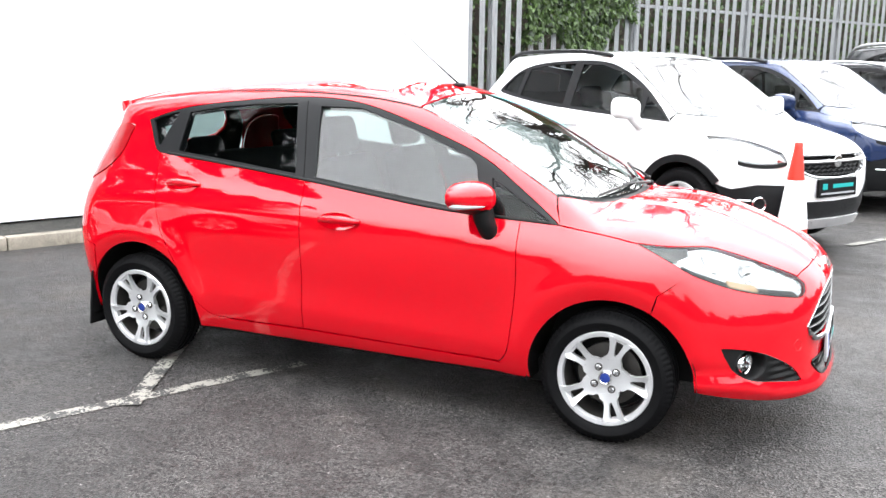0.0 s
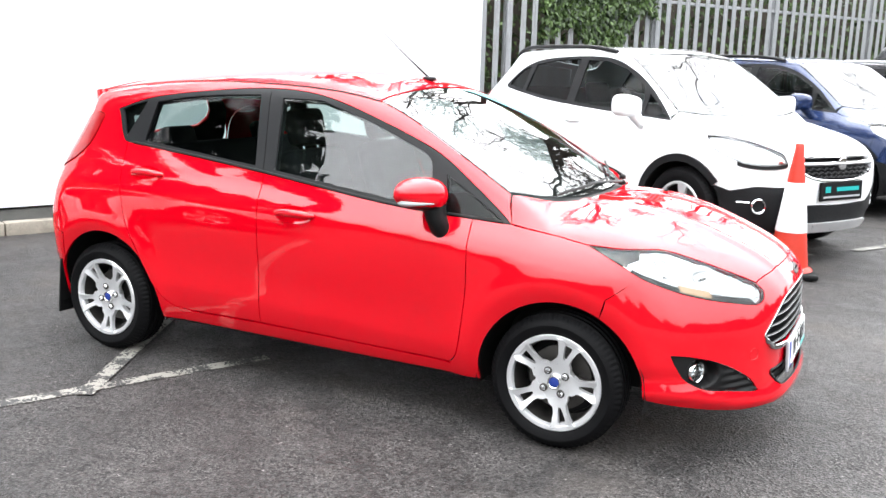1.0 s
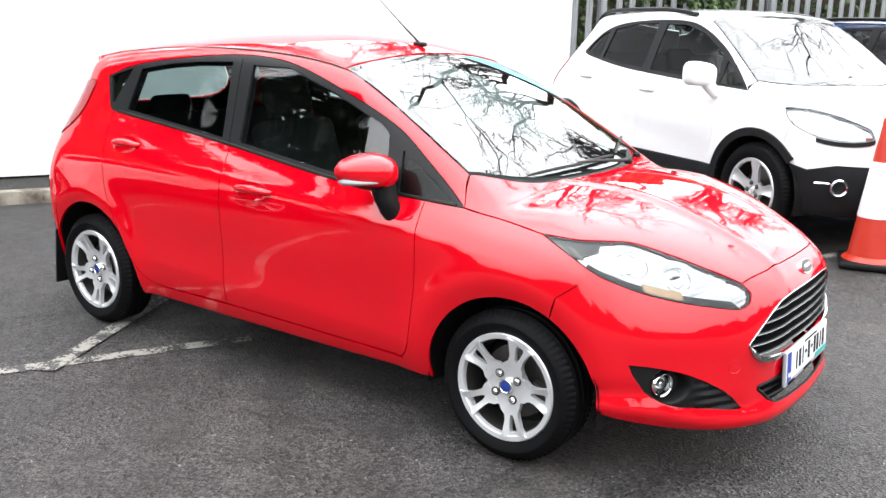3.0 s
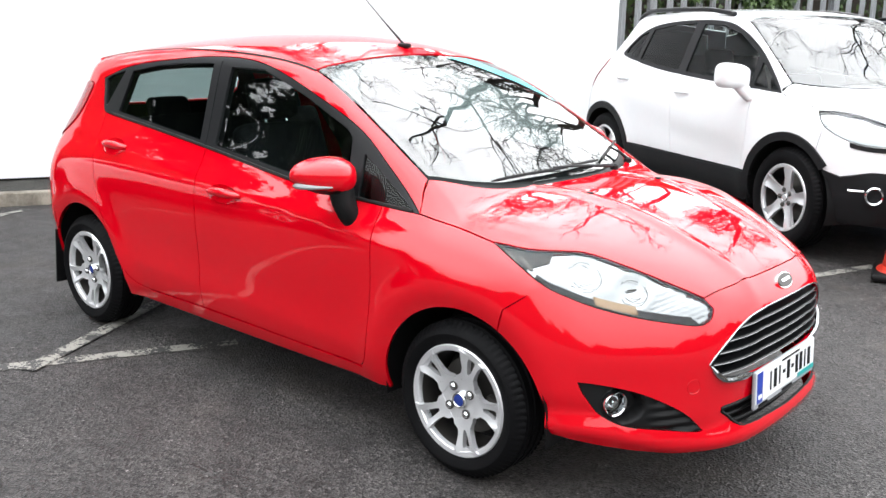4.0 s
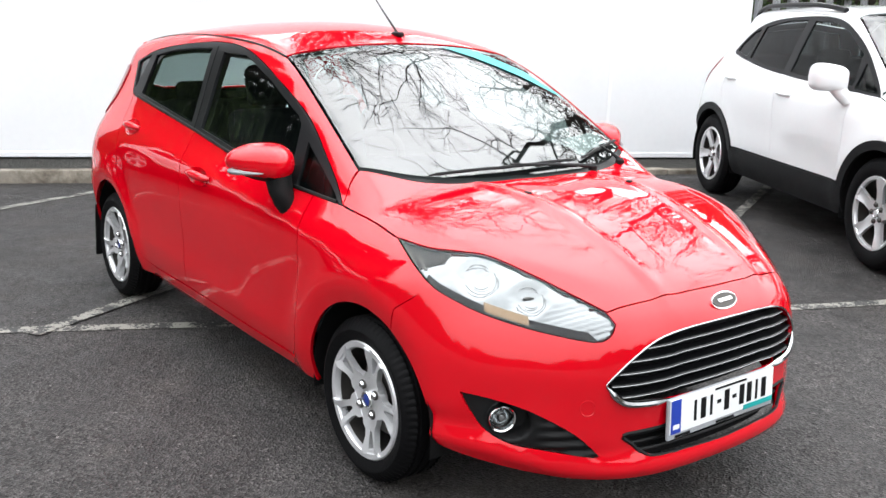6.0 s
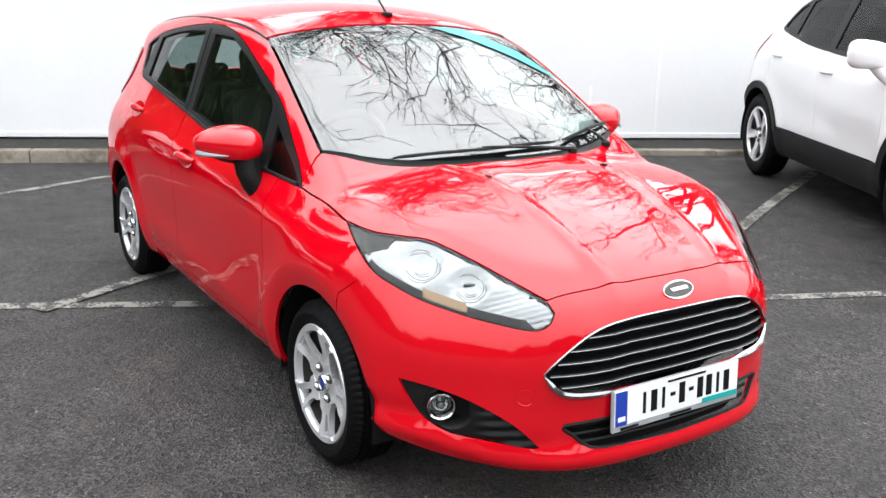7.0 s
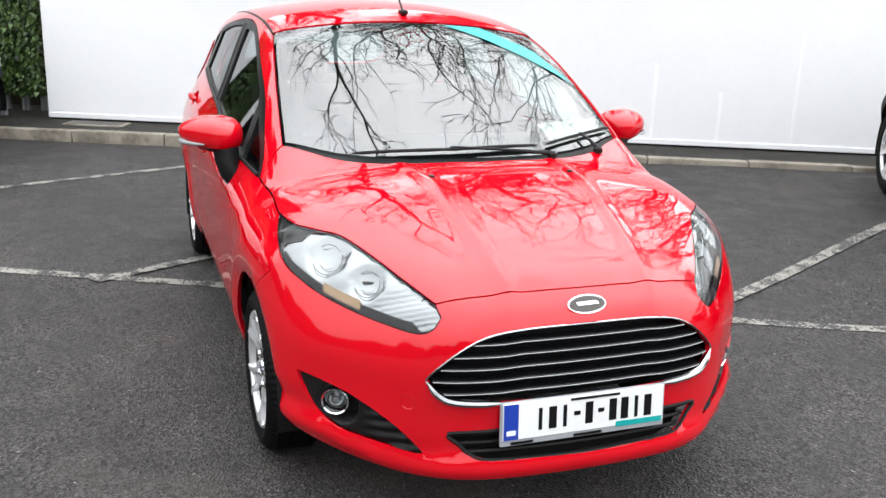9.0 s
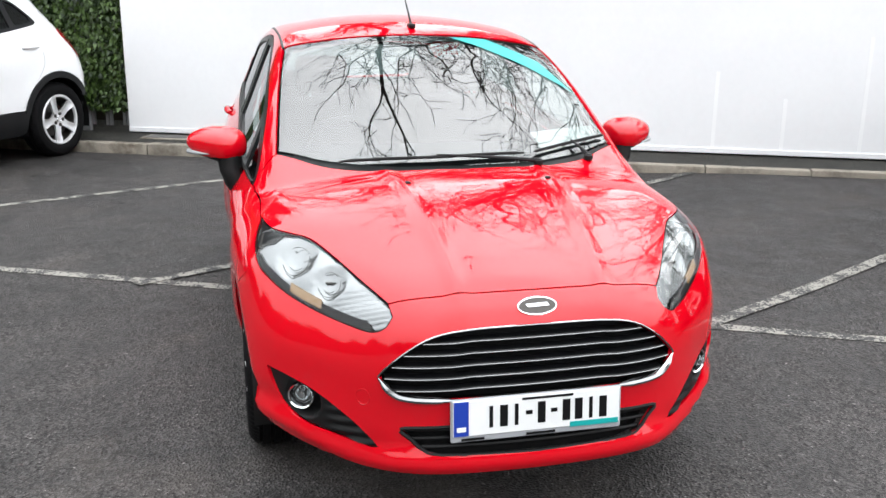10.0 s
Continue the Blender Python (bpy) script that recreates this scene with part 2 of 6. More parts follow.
def leaf_material(name, dark, light):
    m = material(name, dark, rough=0.45, spec=0.4)
    n, l = m.node_tree.nodes, m.node_tree.links
    g, r = n.new("ShaderNodeNewGeometry"), n.new("ShaderNodeValToRGB")
    r.color_ramp.elements[0].color, r.color_ramp.elements[1].color = (*dark, 1), (*light, 1)
    l.new(g.outputs["Random Per Island"], r.inputs[0])
    l.new(r.outputs[0], n["Principled BSDF"].inputs["Base Color"])
    return m


IVY = leaf_material("ivy_leaves", (0.008, 0.019, 0.005), (0.075, 0.13, 0.03))
CONIFER = leaf_material("conifer_needles", (0.010, 0.02, 0.010), (0.03, 0.05, 0.02))


# ---- mesh helpers ----
def thing(name, label, category, m=None, group="", kind=""):
    ob = new(name)
    ob.matrix_world = m or Matrix()
    return tagged(ob, label, category, group, kind)


def link_mesh(name, verts, faces, mat, parent=None, label="", normals=None, smooth=True):
    me = bpy.data.meshes.new(name)
    me.from_pydata([tuple(v) for v in verts], [], [tuple(int(i) for i in f) for f in faces])
    for mt in (mat if isinstance(mat, (list, tuple)) else [mat]):
        me.materials.append(mt)
    if smooth:
        me.polygons.foreach_set("use_smooth", [True] * len(me.polygons))
    if normals is not None:
        me.normals_split_custom_set_from_vertices([tuple(v) for v in normals])
    ob = new(name, me)
    if parent:
        ob.parent = parent
    if label:
        tagged(ob, label)
    return ob


def part(name, bm, mat, parent, label="", smooth=False, angle=40):
    me = bpy.data.meshes.new(name)
    bmesh.ops.recalc_face_normals(bm, faces=bm.faces)
    if smooth:
        for f in bm.faces:
            f.smooth = True
        for e in bm.edges:
            e.smooth = len(e.link_faces) == 2 and e.calc_face_angle() < radians(angle)
    bm.to_mesh(me)
    bm.free()
    me.materials.append(mat)
    ob = new(name, me)
    if parent:
        ob.parent = parent
    if label:
        tagged(ob, label)
    return ob


def box_bm(sx, sy, sz, m=None, bevel=0.0, seg=2, bm=None):
    bm = bm or bmesh.new()
    made = bmesh.ops.create_cube(bm, size=1, matrix=(m or Matrix()) @ Matrix.Diagonal((sx, sy, sz, 1)))
    if bevel:
        es = list({e for v in made["verts"] for e in v.link_edges})
        bmesh.ops.bevel(bm, geom=es, offset=bevel, segments=seg, profile=0.5, affect="EDGES")
    return bm


def lathe_bm(profile, seg=48, axis="y", bm=None, m=None):
    """Revolve (radius, along) pairs about an axis."""
    bm = bm or bmesh.new()
    m = m or Matrix()
    rings = []
    for r, a in profile:
        ring = []
        for i in range(seg):
            t = 2 * math.pi * i / seg
            c, s = r * math.cos(t), r * math.sin(t)
            p = (c, a, s) if axis == "y" else ((c, s, a) if axis == "z" else (a, c, s))
            ring.append(bm.verts.new(m @ Vector(p)))
        rings.append(ring)
    for q, w in zip(rings, rings[1:]):
        for i in range(seg):
            bm.faces.new((q[i], q[(i + 1) % seg], w[(i + 1) % seg], w[i]))
    return bm


def cap_ends(bm):
    es = [e for e in bm.edges if len(e.link_faces) == 1]
    if es:
        bmesh.ops.holes_fill(bm, edges=es)
    return bm


def tube_bm(points, radii, sides=8, bm=None):
    """A tapered tube through points."""
    bm = bm or bmesh.new()
    pts = [Vector(p) for p in points]
    rad = radii if isinstance(radii, (list, tuple)) else [radii] * len(pts)
    rings = []
    ref = Vector((0, 0, 1))
    for i, p in enumerate(pts):
        d = (pts[min(i + 1, len(pts) - 1)] - pts[max(i - 1, 0)]).normalized()
        u = d.cross(ref if abs(d.dot(ref)) < 0.95 else Vector((1, 0, 0))).normalized()
        w = d.cross(u)
        rings.append([bm.verts.new(p + rad[i] * (math.cos(2 * math.pi * k / sides) * u + math.sin(2 * math.pi * k / sides) * w)) for k in range(sides)])
    for q, w in zip(rings, rings[1:]):
        for k in range(sides):
            bm.faces.new((q[k], q[(k + 1) % sides], w[(k + 1) % sides], w[k]))
    bm.faces.new(rings[0][::-1])
    bm.faces.new(rings[-1])
    return bm


def spline(pts, n=8, closed=False):
    """Catmull-Rom through points of any dimension."""
    p = [np.array(q, float) for q in pts]
    out = []
    cnt = len(p) if closed else len(p) - 1
    for i in range(cnt):
        if closed:
            a, b, c, d = p[i - 1], p[i], p[(i + 1) % len(p)], p[(i + 2) % len(p)]
        else:
            a, b, c, d = p[max(i - 1, 0)], p[i], p[i + 1], p[min(i + 2, len(p) - 1)]
        for k in range(n):
            t = k / n
            out.append(0.5 * (2 * b + (c - a) * t + (2 * a - 5 * b + 4 * c - d) * t * t + (3 * b - a - 3 * c + d) * t ** 3))
    if not closed:
        out.append(p[-1])
    return out


class Curve1:
    """Natural cubic spline y(x), straight beyond its ends."""

    def __init__(self, pts):
        self.x, self.y = np.array([p[0] for p in pts], float), np.array([p[1] for p in pts], float)
        n = len(pts)
        h, A, r = np.diff(self.x), np.eye(n), np.zeros(n)
        for i in range(1, n - 1):
            A[i, i - 1], A[i, i], A[i, i + 1] = h[i - 1], 2 * (h[i - 1] + h[i]), h[i]
            r[i] = 6 * ((self.y[i + 1] - self.y[i]) / h[i] - (self.y[i] - self.y[i - 1]) / h[i - 1])
        self.m = np.linalg.solve(A, r)

    def __call__(self, q):
        q = np.asarray(q, float)
        x, y, m = self.x, self.y, self.m
        c = np.clip(q, x[0], x[-1])
        i = np.clip(np.searchsorted(x, c) - 1, 0, len(x) - 2)
        h = x[i + 1] - x[i]
        a, b = (x[i + 1] - c) / h, (c - x[i]) / h
        v = a * y[i] + b * y[i + 1] + ((a ** 3 - a) * m[i] + (b ** 3 - b) * m[i + 1]) * h * h / 6
        h0, h1 = x[1] - x[0], x[-1] - x[-2]
        s0 = (y[1] - y[0]) / h0 - h0 * (2 * m[0] + m[1]) / 6
        s1 = (y[-1] - y[-2]) / h1 + h1 * (m[-2] + 2 * m[-1]) / 6
        return v + np.where(q < x[0], (q - x[0]) * s0, 0) + np.where(q > x[-1], (q - x[-1]) * s1, 0)


def smax(a, b, k):
    h = np.maximum(k - np.abs(a - b), 0) / k
    return np.maximum(a, b) + h ** 3 * k / 6


def step(x, a, b):
    t = np.clip((x - a) / (b - a), 0, 1)
    return t * t * (3 - 2 * t)


class CarShape:
    """The outer skin of a car as an implicit solid, F < 0 inside. x ahead, y to its left, z up, symmetrical."""

    def __init__(self, **p):
        for key in ("section", "belt", "roof", "hood", "crown", "nose", "corner", "tail", "tail_corner"):
            p[key] = Curve1(p[key])
        self.p = p

    def F(self, P):
        p = self.p
        x, y, z = P[:, 0], np.abs(P[:, 1]), P[:, 2]
        y = np.sqrt(y * y + 1e-8)
        d = p["belt"](x)
        w = p["section"](z - d * step(z, 0.45 * p["hs"], 0.85 * p["hs"]))
        fx, rx = np.maximum(x - p["tf0"], 0), np.maximum(-x - p["tr0"], 0)
        hi = step(z, 0.72 * p["hs"], 0.98 * p["hs"])
        w = w - p["tf"] * fx ** 2 - p["tfh"] * fx ** 2 * hi - p["tr"] * rx ** 2 - p["trh"] * rx ** 2 * hi
        for ax in (p["xf"], p["xr"]):
            r = np.sqrt((x - ax) ** 2 + (z - p["wr"]) ** 2)
            w = w + p["flare"] * np.exp(-((r - p["arch"] - 0.05) / 0.075) ** 2)
        w = w - p["scoop"] * np.exp(-((z - p["scoop_z"] - 0.10 * (-x)) / 0.11) ** 2) * step(x, p["xr"] + 0.35, p["xr"] + 0.7) * (1 - step(x, p["xf"] - 0.65, p["xf"] - 0.35))
        if "crease" in p:
            for line, amp, wid, x0, x1 in p["crease"]:
                w = w + amp * np.exp(-np.sqrt((z - line(x)) ** 2 + 3e-5) / wid) * step(x, x0, x0 + 0.25) * (1 - step(x, x1 - 0.25, x1))
        side = y - w
        hood = p["hood"](x) - p["crown"](x) * y ** 2
        for yc, amp, wid in p["ribs"]:
            yy = yc * (1 - 0.28 * (x - p["x_cowl"]))
            hood = hood + amp * np.exp(-((y - yy) / wid) ** 2) * step(x, p["x_cowl"] - 0.2, p["x_cowl"] + 0.1)
        xs = x + p["ws_sag"] * y ** 2
        ws = p["ws_z"] + (p["ws_x"] - xs) * p["ws_slope"] + p["ws_bulge"] * np.clip((p["ws_x"] - xs) * (xs - p["ws_x2"]), -1, 1)
        roof = p["roof"](x) - p["roof_crown"] * y ** 2
        cab = -smax(-ws, -roof, p["k_head"])
        top = smax(hood, cab, 0.05)
        up = (z - top) / np.sqrt(1 + np.where(cab > hood, np.where(ws < roof, p["ws_slope"] ** 2, 0), 0))
        nose = x - p["nose"](z) + p["nose_sag"] * y ** 2
        cor = (x + p["cor_s"] * y - p["corner"](z)) / math.sqrt(1 + p["cor_s"] ** 2)
        tail = p["tail"](z) + p["tail_sag"] * y ** 2 - x
        tc = -0.69 * x + 0.72 * y - p["tail_corner"](z)
        f = smax(nose, cor, p["k_cor"])
        f = smax(f, smax(tail, tc, 0.25), 0.1)
        sd = smax(side, f, p["k_side"])
        k = np.where(x > p["x_cowl"], p["k_hood"], p["k_rail"])
        return smax(smax(sd, up, k), p["z0"] - z, 0.06)

    def normal(self, P):
        e = 1e-4
        g = np.stack([self.F(P + np.eye(3)[i] * e) - self.F(P - np.eye(3)[i] * e) for i in range(3)], 1)
        return g / np.maximum(np.linalg.norm(g, axis=1, keepdims=True), 1e-9)

    def cast(self, outer, inner):
        a, b = np.zeros(len(outer)), np.ones(len(outer))
        for _ in range(26):
            m = (a + b) / 2
            ins = self.F(outer + (inner - outer) * m[:, None]) < 0
            b, a = np.where(ins, m, b), np.where(ins, a, m)
        return outer + (inner - outer) * b[:, None]


class Chart:
    """A way of laying a plane pattern on the skin: side (x, z), top (x, y), front or rear (y, z), round (angle, z) or a slanted plane."""

    def __init__(self, shape, kind, a=0.0, b=0.0):
        self.s, self.kind, self.a, self.b = shape, kind, a, b

    def rays(self, U):
        u, v, o = U[:, 0], U[:, 1], np.zeros(len(U))
        if self.kind == "side":
            return np.stack([u, o - 1.4, v], 1), np.stack([u, o - 0.02, v], 1)
        if self.kind == "top":
            return np.stack([u, v, o + 2.4], 1), np.stack([u, v, o + 0.5], 1)
        if self.kind == "front":
            return np.stack([o + 3.4, u, v], 1), np.stack([o + 0.3, u, v], 1)
        if self.kind == "rear":
            return np.stack([o - 3.4, u, v], 1), np.stack([o - 0.5, u, v], 1)
        if self.kind == "round":
            c, s = np.cos(u), np.sin(u)
            return np.stack([self.a + 2.6 * c, 2.6 * s, v], 1), np.stack([self.a + 0.05 * c, 0.05 * s, v], 1)
        d, e1, e2 = self.basis()
        base = u[:, None] * e1 + v[:, None] * e2
        return base + 3.5 * d, base + 0.1 * d

    def basis(self):
        ca, sa, cb, sb = math.cos(self.a), math.sin(self.a), math.cos(self.b), math.sin(self.b)
        return np.array((ca * cb, sa * cb, sb)), np.array((-sa, ca, 0.0)), np.array((-ca * sb, -sa * sb, cb))

    def uv(self, P):
        P = np.asarray(P, float).reshape(-1, 3)
        if self.kind == "side":
            return P[:, (0, 2)]
        if self.kind == "top":
            return P[:, (0, 1)]
        if self.kind in ("front", "rear"):
            return P[:, (1, 2)]
        if self.kind == "round":
            return np.stack([np.arctan2(P[:, 1], P[:, 0] - self.a), P[:, 2]], 1)
        d, e1, e2 = self.basis()
        return np.stack([P @ e1, P @ e2], 1)

    def on(self, U):
        U = np.asarray(U, float).reshape(-1, 2)
        return self.s.cast(*self.rays(U))


def resample(loop, h):
    """Points along a closed loop at about h apart, keeping its corners."""
    out = []
    n = len(loop)
    for i in range(n):
        p, q = loop[i], loop[(i + 1) % n]
        k = max(1, int(np.linalg.norm(q - p) / h))
        out += [p + (q - p) * j / k for j in range(k)]
    keep = [out[0]]
    for p in out[1:]:
        if np.linalg.norm(p - keep[-1]) > 0.15 * h:
            keep.append(p)
    return np.array(keep)


def inside(P, loops):
    r = np.zeros(len(P), bool)
    for lp in loops:
        a, b = lp, np.roll(lp, -1, axis=0)
        for (x0, y0), (x1, y1) in zip(a, b):
            if y0 == y1:
                continue
            c = ((P[:, 1] < y0) != (P[:, 1] < y1)) & (P[:, 0] < (x1 - x0) * (P[:, 1] - y0) / (y1 - y0) + x0)
            r ^= c
    return r


def inset(loop, d):
    area = 0.5 * np.sum(loop[:, 0] * np.roll(loop[:, 1], -1) - np.roll(loop[:, 0], -1) * loop[:, 1])
    t = np.roll(loop, -1, axis=0) - np.roll(loop, 1, axis=0)
    t = t / np.maximum(np.linalg.norm(t, axis=1, keepdims=True), 1e-9)
    return loop + d * math.copysign(1, area) * np.stack([-t[:, 1], t[:, 0]], 1)


def fill(outer, holes=(), h=0.03, gap=0.0, hb=None):
    """Plane triangulation of an outline with holes. Returns points, triangles and boundary loops (as indices)."""
    from mathutils.geometry import delaunay_2d_cdt
    hb = hb or h * 0.5
    loops = [resample(np.asarray(outer, float), hb)] + [resample(np.asarray(q, float), hb) for q in holes]
    if gap:
        loops = [inset(loops[0], gap)] + [inset(q, -gap) for q in loops[1:]]
    pts, edges, ids = [], [], []
    for lp in loops:
        i0 = len(pts)
        pts += [tuple(p) for p in lp]
        ids.append(list(range(i0, len(pts))))
        edges += [(i0 + i, i0 + (i + 1) % len(lp)) for i in range(len(lp))]
    lo, hi = loops[0].min(0), loops[0].max(0)
    gx, gy = np.meshgrid(np.arange(lo[0], hi[0], h), np.arange(lo[1], hi[1], h))
    gx[1::2] += h / 2
    G = np.stack([gx.ravel(), gy.ravel()], 1)
    G = G[inside(G, loops)]
    B = np.concatenate(loops)
    keep = np.ones(len(G), bool)
    for i in range(0, len(G), 400):
        dist = np.min(np.sum((G[i:i + 400, None] - B[None]) ** 2, 2), 1)
        keep[i:i + 400] = dist > (0.45 * hb + 0.2 * h) ** 2
    pts += [tuple(p) for p in G[keep]]
    vs, _, fs, ov, _, _ = delaunay_2d_cdt([Vector(p) for p in pts], edges, [], 0, 1e-6)
    V = np.array([tuple(v) for v in vs])
    T = np.array([f for f in fs])
    T = T[inside(V[T].mean(1), loops)]
    back = {}
    for j, src in enumerate(ov):
        for i in src:
            back[i] = j
    rims = []
    for lp in ids:
        q = [back.get(i) for i in lp]
        rims.append([v for i, v in enumerate(q) if v is not None and v != q[i - 1]])
    return V, T, rims


def skin(name, chart, outer, mat, parent, holes=(), h=0.03, gap=0.002, depth=0.014, sink=0.0, label="", mirror=False, hb=None, lift=None):
    """One body panel laid on the skin: outlines are 3D points on or near it. Its edges turn inwards by depth."""
    lo = chart.uv(outer)
    V, T, rims = fill(lo, [chart.uv(q) for q in holes], h, gap, hb)
    P = chart.on(V)
    N = chart.s.normal(P)
    if lift is not None:
        P = P + N * lift(P)[:, None]
        e1 = P[T[:, 1]] - P[T[:, 0]]
        fn = np.cross(e1, P[T[:, 2]] - P[T[:, 0]])
        fn *= np.sign(np.sum(fn * N[T[:, 0]], 1))[:, None]
        N = np.zeros_like(P)
        for i in range(3):
            np.add.at(N, T[:, i], fn)
        N /= np.maximum(np.linalg.norm(N, axis=1, keepdims=True), 1e-12)
    P = P - N * sink
    fn = np.cross(P[T[:, 1]] - P[T[:, 0]], P[T[:, 2]] - P[T[:, 0]])
    flip = np.sum(fn * N[T[:, 0]], 1) < 0
    T[flip] = T[flip][:, ::-1]
    verts, norms, faces = list(P), list(N), [tuple(t) for t in T]
    if depth:
        for rim in rims:
            k, n = len(verts), len(rim)
            c = P[rim]
            t = np.roll(c, -1, axis=0) - np.roll(c, 1, axis=0)
            side = np.cross(t, N[rim])
            side /= np.maximum(np.linalg.norm(side, axis=1, keepdims=True), 1e-9)
            used = {}
            for f in faces[:len(T)]:
                for a, b in ((f[0], f[1]), (f[1], f[2]), (f[2], f[0])):
                    used[(a, b)] = True
            fwd = used.get((rim[0], rim[1]), False)
            if not fwd:
                side = -side
            verts += list(c) + list(c - N[rim] * depth)
            norms += list(side) * 2
            for i in range(n):
                j = (i + 1) % n
                q = (k + j, k + i, k + n + i, k + n + j)
                faces.append(q if fwd else q[::-1])
    ob = link_mesh(name, verts, faces, mat, parent, label, norms)
    obs = [ob]
    if mirror:
        fl = np.array((1, -1, 1))
        obs.append(link_mesh(name, [v * fl for v in verts], [f[::-1] for f in faces], mat, parent, label, [v * fl for v in norms]))
    return obs


def plate_bm(outer, holes, depth, place, h=0.05, hb=0.01, height=None, bevel=0.0):
    """A flat cut-out of some depth. place maps (u, v, w) to the thing's space."""
    V, T, rims = fill(outer, holes, h, 0.0, hb)
    bm = bmesh.new()
    hz = height(V) if height else np.zeros(len(V))
    top = [bm.verts.new(place(u, v, z)) for (u, v), z in zip(V, hz)]
    low = [bm.verts.new(place(u, v, z - depth)) for (u, v), z in zip(V, hz)]
    for a, b, c in T:
        bm.faces.new((top[a], top[b], top[c]))
        bm.faces.new((low[c], low[b], low[a]))
    for rim in rims:
        for i in range(len(rim)):
            a, b = rim[i], rim[(i + 1) % len(rim)]
            try:
                bm.faces.new((top[a], low[a], low[b], top[b]))
            except ValueError:
                pass
    return bm


# ---- the red hatchback ----
HATCH = CarShape(
    section=[(0.15, 0.755), (0.235, 0.802), (0.3, 0.828), (0.5, 0.853), (0.7, 0.862), (0.8, 0.859), (0.86, 0.847), (0.93, 0.811), (1.009, 0.770), (1.2, 0.687), (1.389, 0.602), (1.5, 0.545)],
    belt=[(-1.8, 0.04), (-1.2, 0.03), (0.0, 0.0), (1.0, -0.03), (1.6, -0.04)],
    roof=[(-1.75, 1.350), (-1.3, 1.428), (-0.74, 1.483), (-0.24, 1.495), (0.1, 1.470), (0.35, 1.418), (0.6, 1.35)],
    hood=[(-2.0, 0.93), (0.5, 0.955), (1.13, 0.968), (1.385, 0.967), (1.6, 0.927), (1.8, 0.858), (1.95, 0.787), (2.1, 0.69)],
    crown=[(0.9, 0.15), (1.35, 0.145), (1.6, 0.205), (1.95, 0.34), (2.1, 0.4)],
    nose=[(0.15, 2.01), (0.2, 2.055), (0.25, 2.085), (0.31, 2.07), (0.45, 2.065), (0.6, 2.062), (0.66, 2.055), (0.713, 2.036), (0.76, 2.01), (0.85, 1.94)],
    corner=[(0.15, 2.42), (0.25, 2.49), (0.46, 2.505), (0.55, 2.50), (0.65, 2.455), (0.745, 2.385), (0.85, 2.29)],
    tail=[(0.25, -1.82), (0.35, -1.86), (0.55, -1.89), (0.75, -1.87), (0.95, -1.82), (1.1, -1.77), (1.25, -1.70), (1.35, -1.68), (1.45, -1.66)],
    tail_corner=[(0.25, 1.66), (0.331, 1.671), (0.571, 1.72), (0.932, 1.655), (1.22, 1.50), (1.34, 1.465), (1.45, 1.43)],
    crease=((Curve1([(-1.5, 1.005), (-0.83, 0.950), (-0.12, 0.884), (0.48, 0.833), (1.03, 0.776)]), 0.008, 0.042, -1.62, 1.30),
            (Curve1([(-0.9, 0.43), (0.0, 0.40), (0.9, 0.36)]), 0.003, 0.05, -0.95, 0.95)),
    hs=1.0, tf0=0.3, tr0=0.5, tf=0.026, tfh=0.085, tr=0.02, trh=0.033, xf=1.245, xr=-1.245, wr=0.285, flare=0.018, arch=0.35,
    scoop=0.004, scoop_z=0.50, ribs=((0.30, 0.009, 0.028), (0.0, -0.004, 0.12)), x_cowl=1.08, ws_x=1.127, ws_z=0.983, ws_slope=0.536, ws_sag=0.23, ws_bulge=0.06, ws_x2=0.34,
    roof_crown=0.195, k_head=0.06, nose_sag=0.2, cor_s=1.03, k_cor=0.15, tail_sag=0.2, k_side=0.12, k_hood=0.10, k_rail=0.09, z0=0.20)


def mir(pts):
    return [(x, -y, z) for x, y, z in pts]


def both(pts):
    """A right-hand line that starts at the middle and runs outwards becomes the whole line from left to right."""
    return mir(pts)[::-1] + [p for p in pts if abs(p[1]) > 1e-6]


def s3(pts):
    return [(x, -0.8, z) for x, z in pts]


def arc(cx, cz, r, a0, a1, n=28):
    return [(cx + r * math.cos(radians(a0 + (a1 - a0) * i / n)), cz + r * math.sin(radians(a0 + (a1 - a0) * i / n))) for i in range(n + 1)]


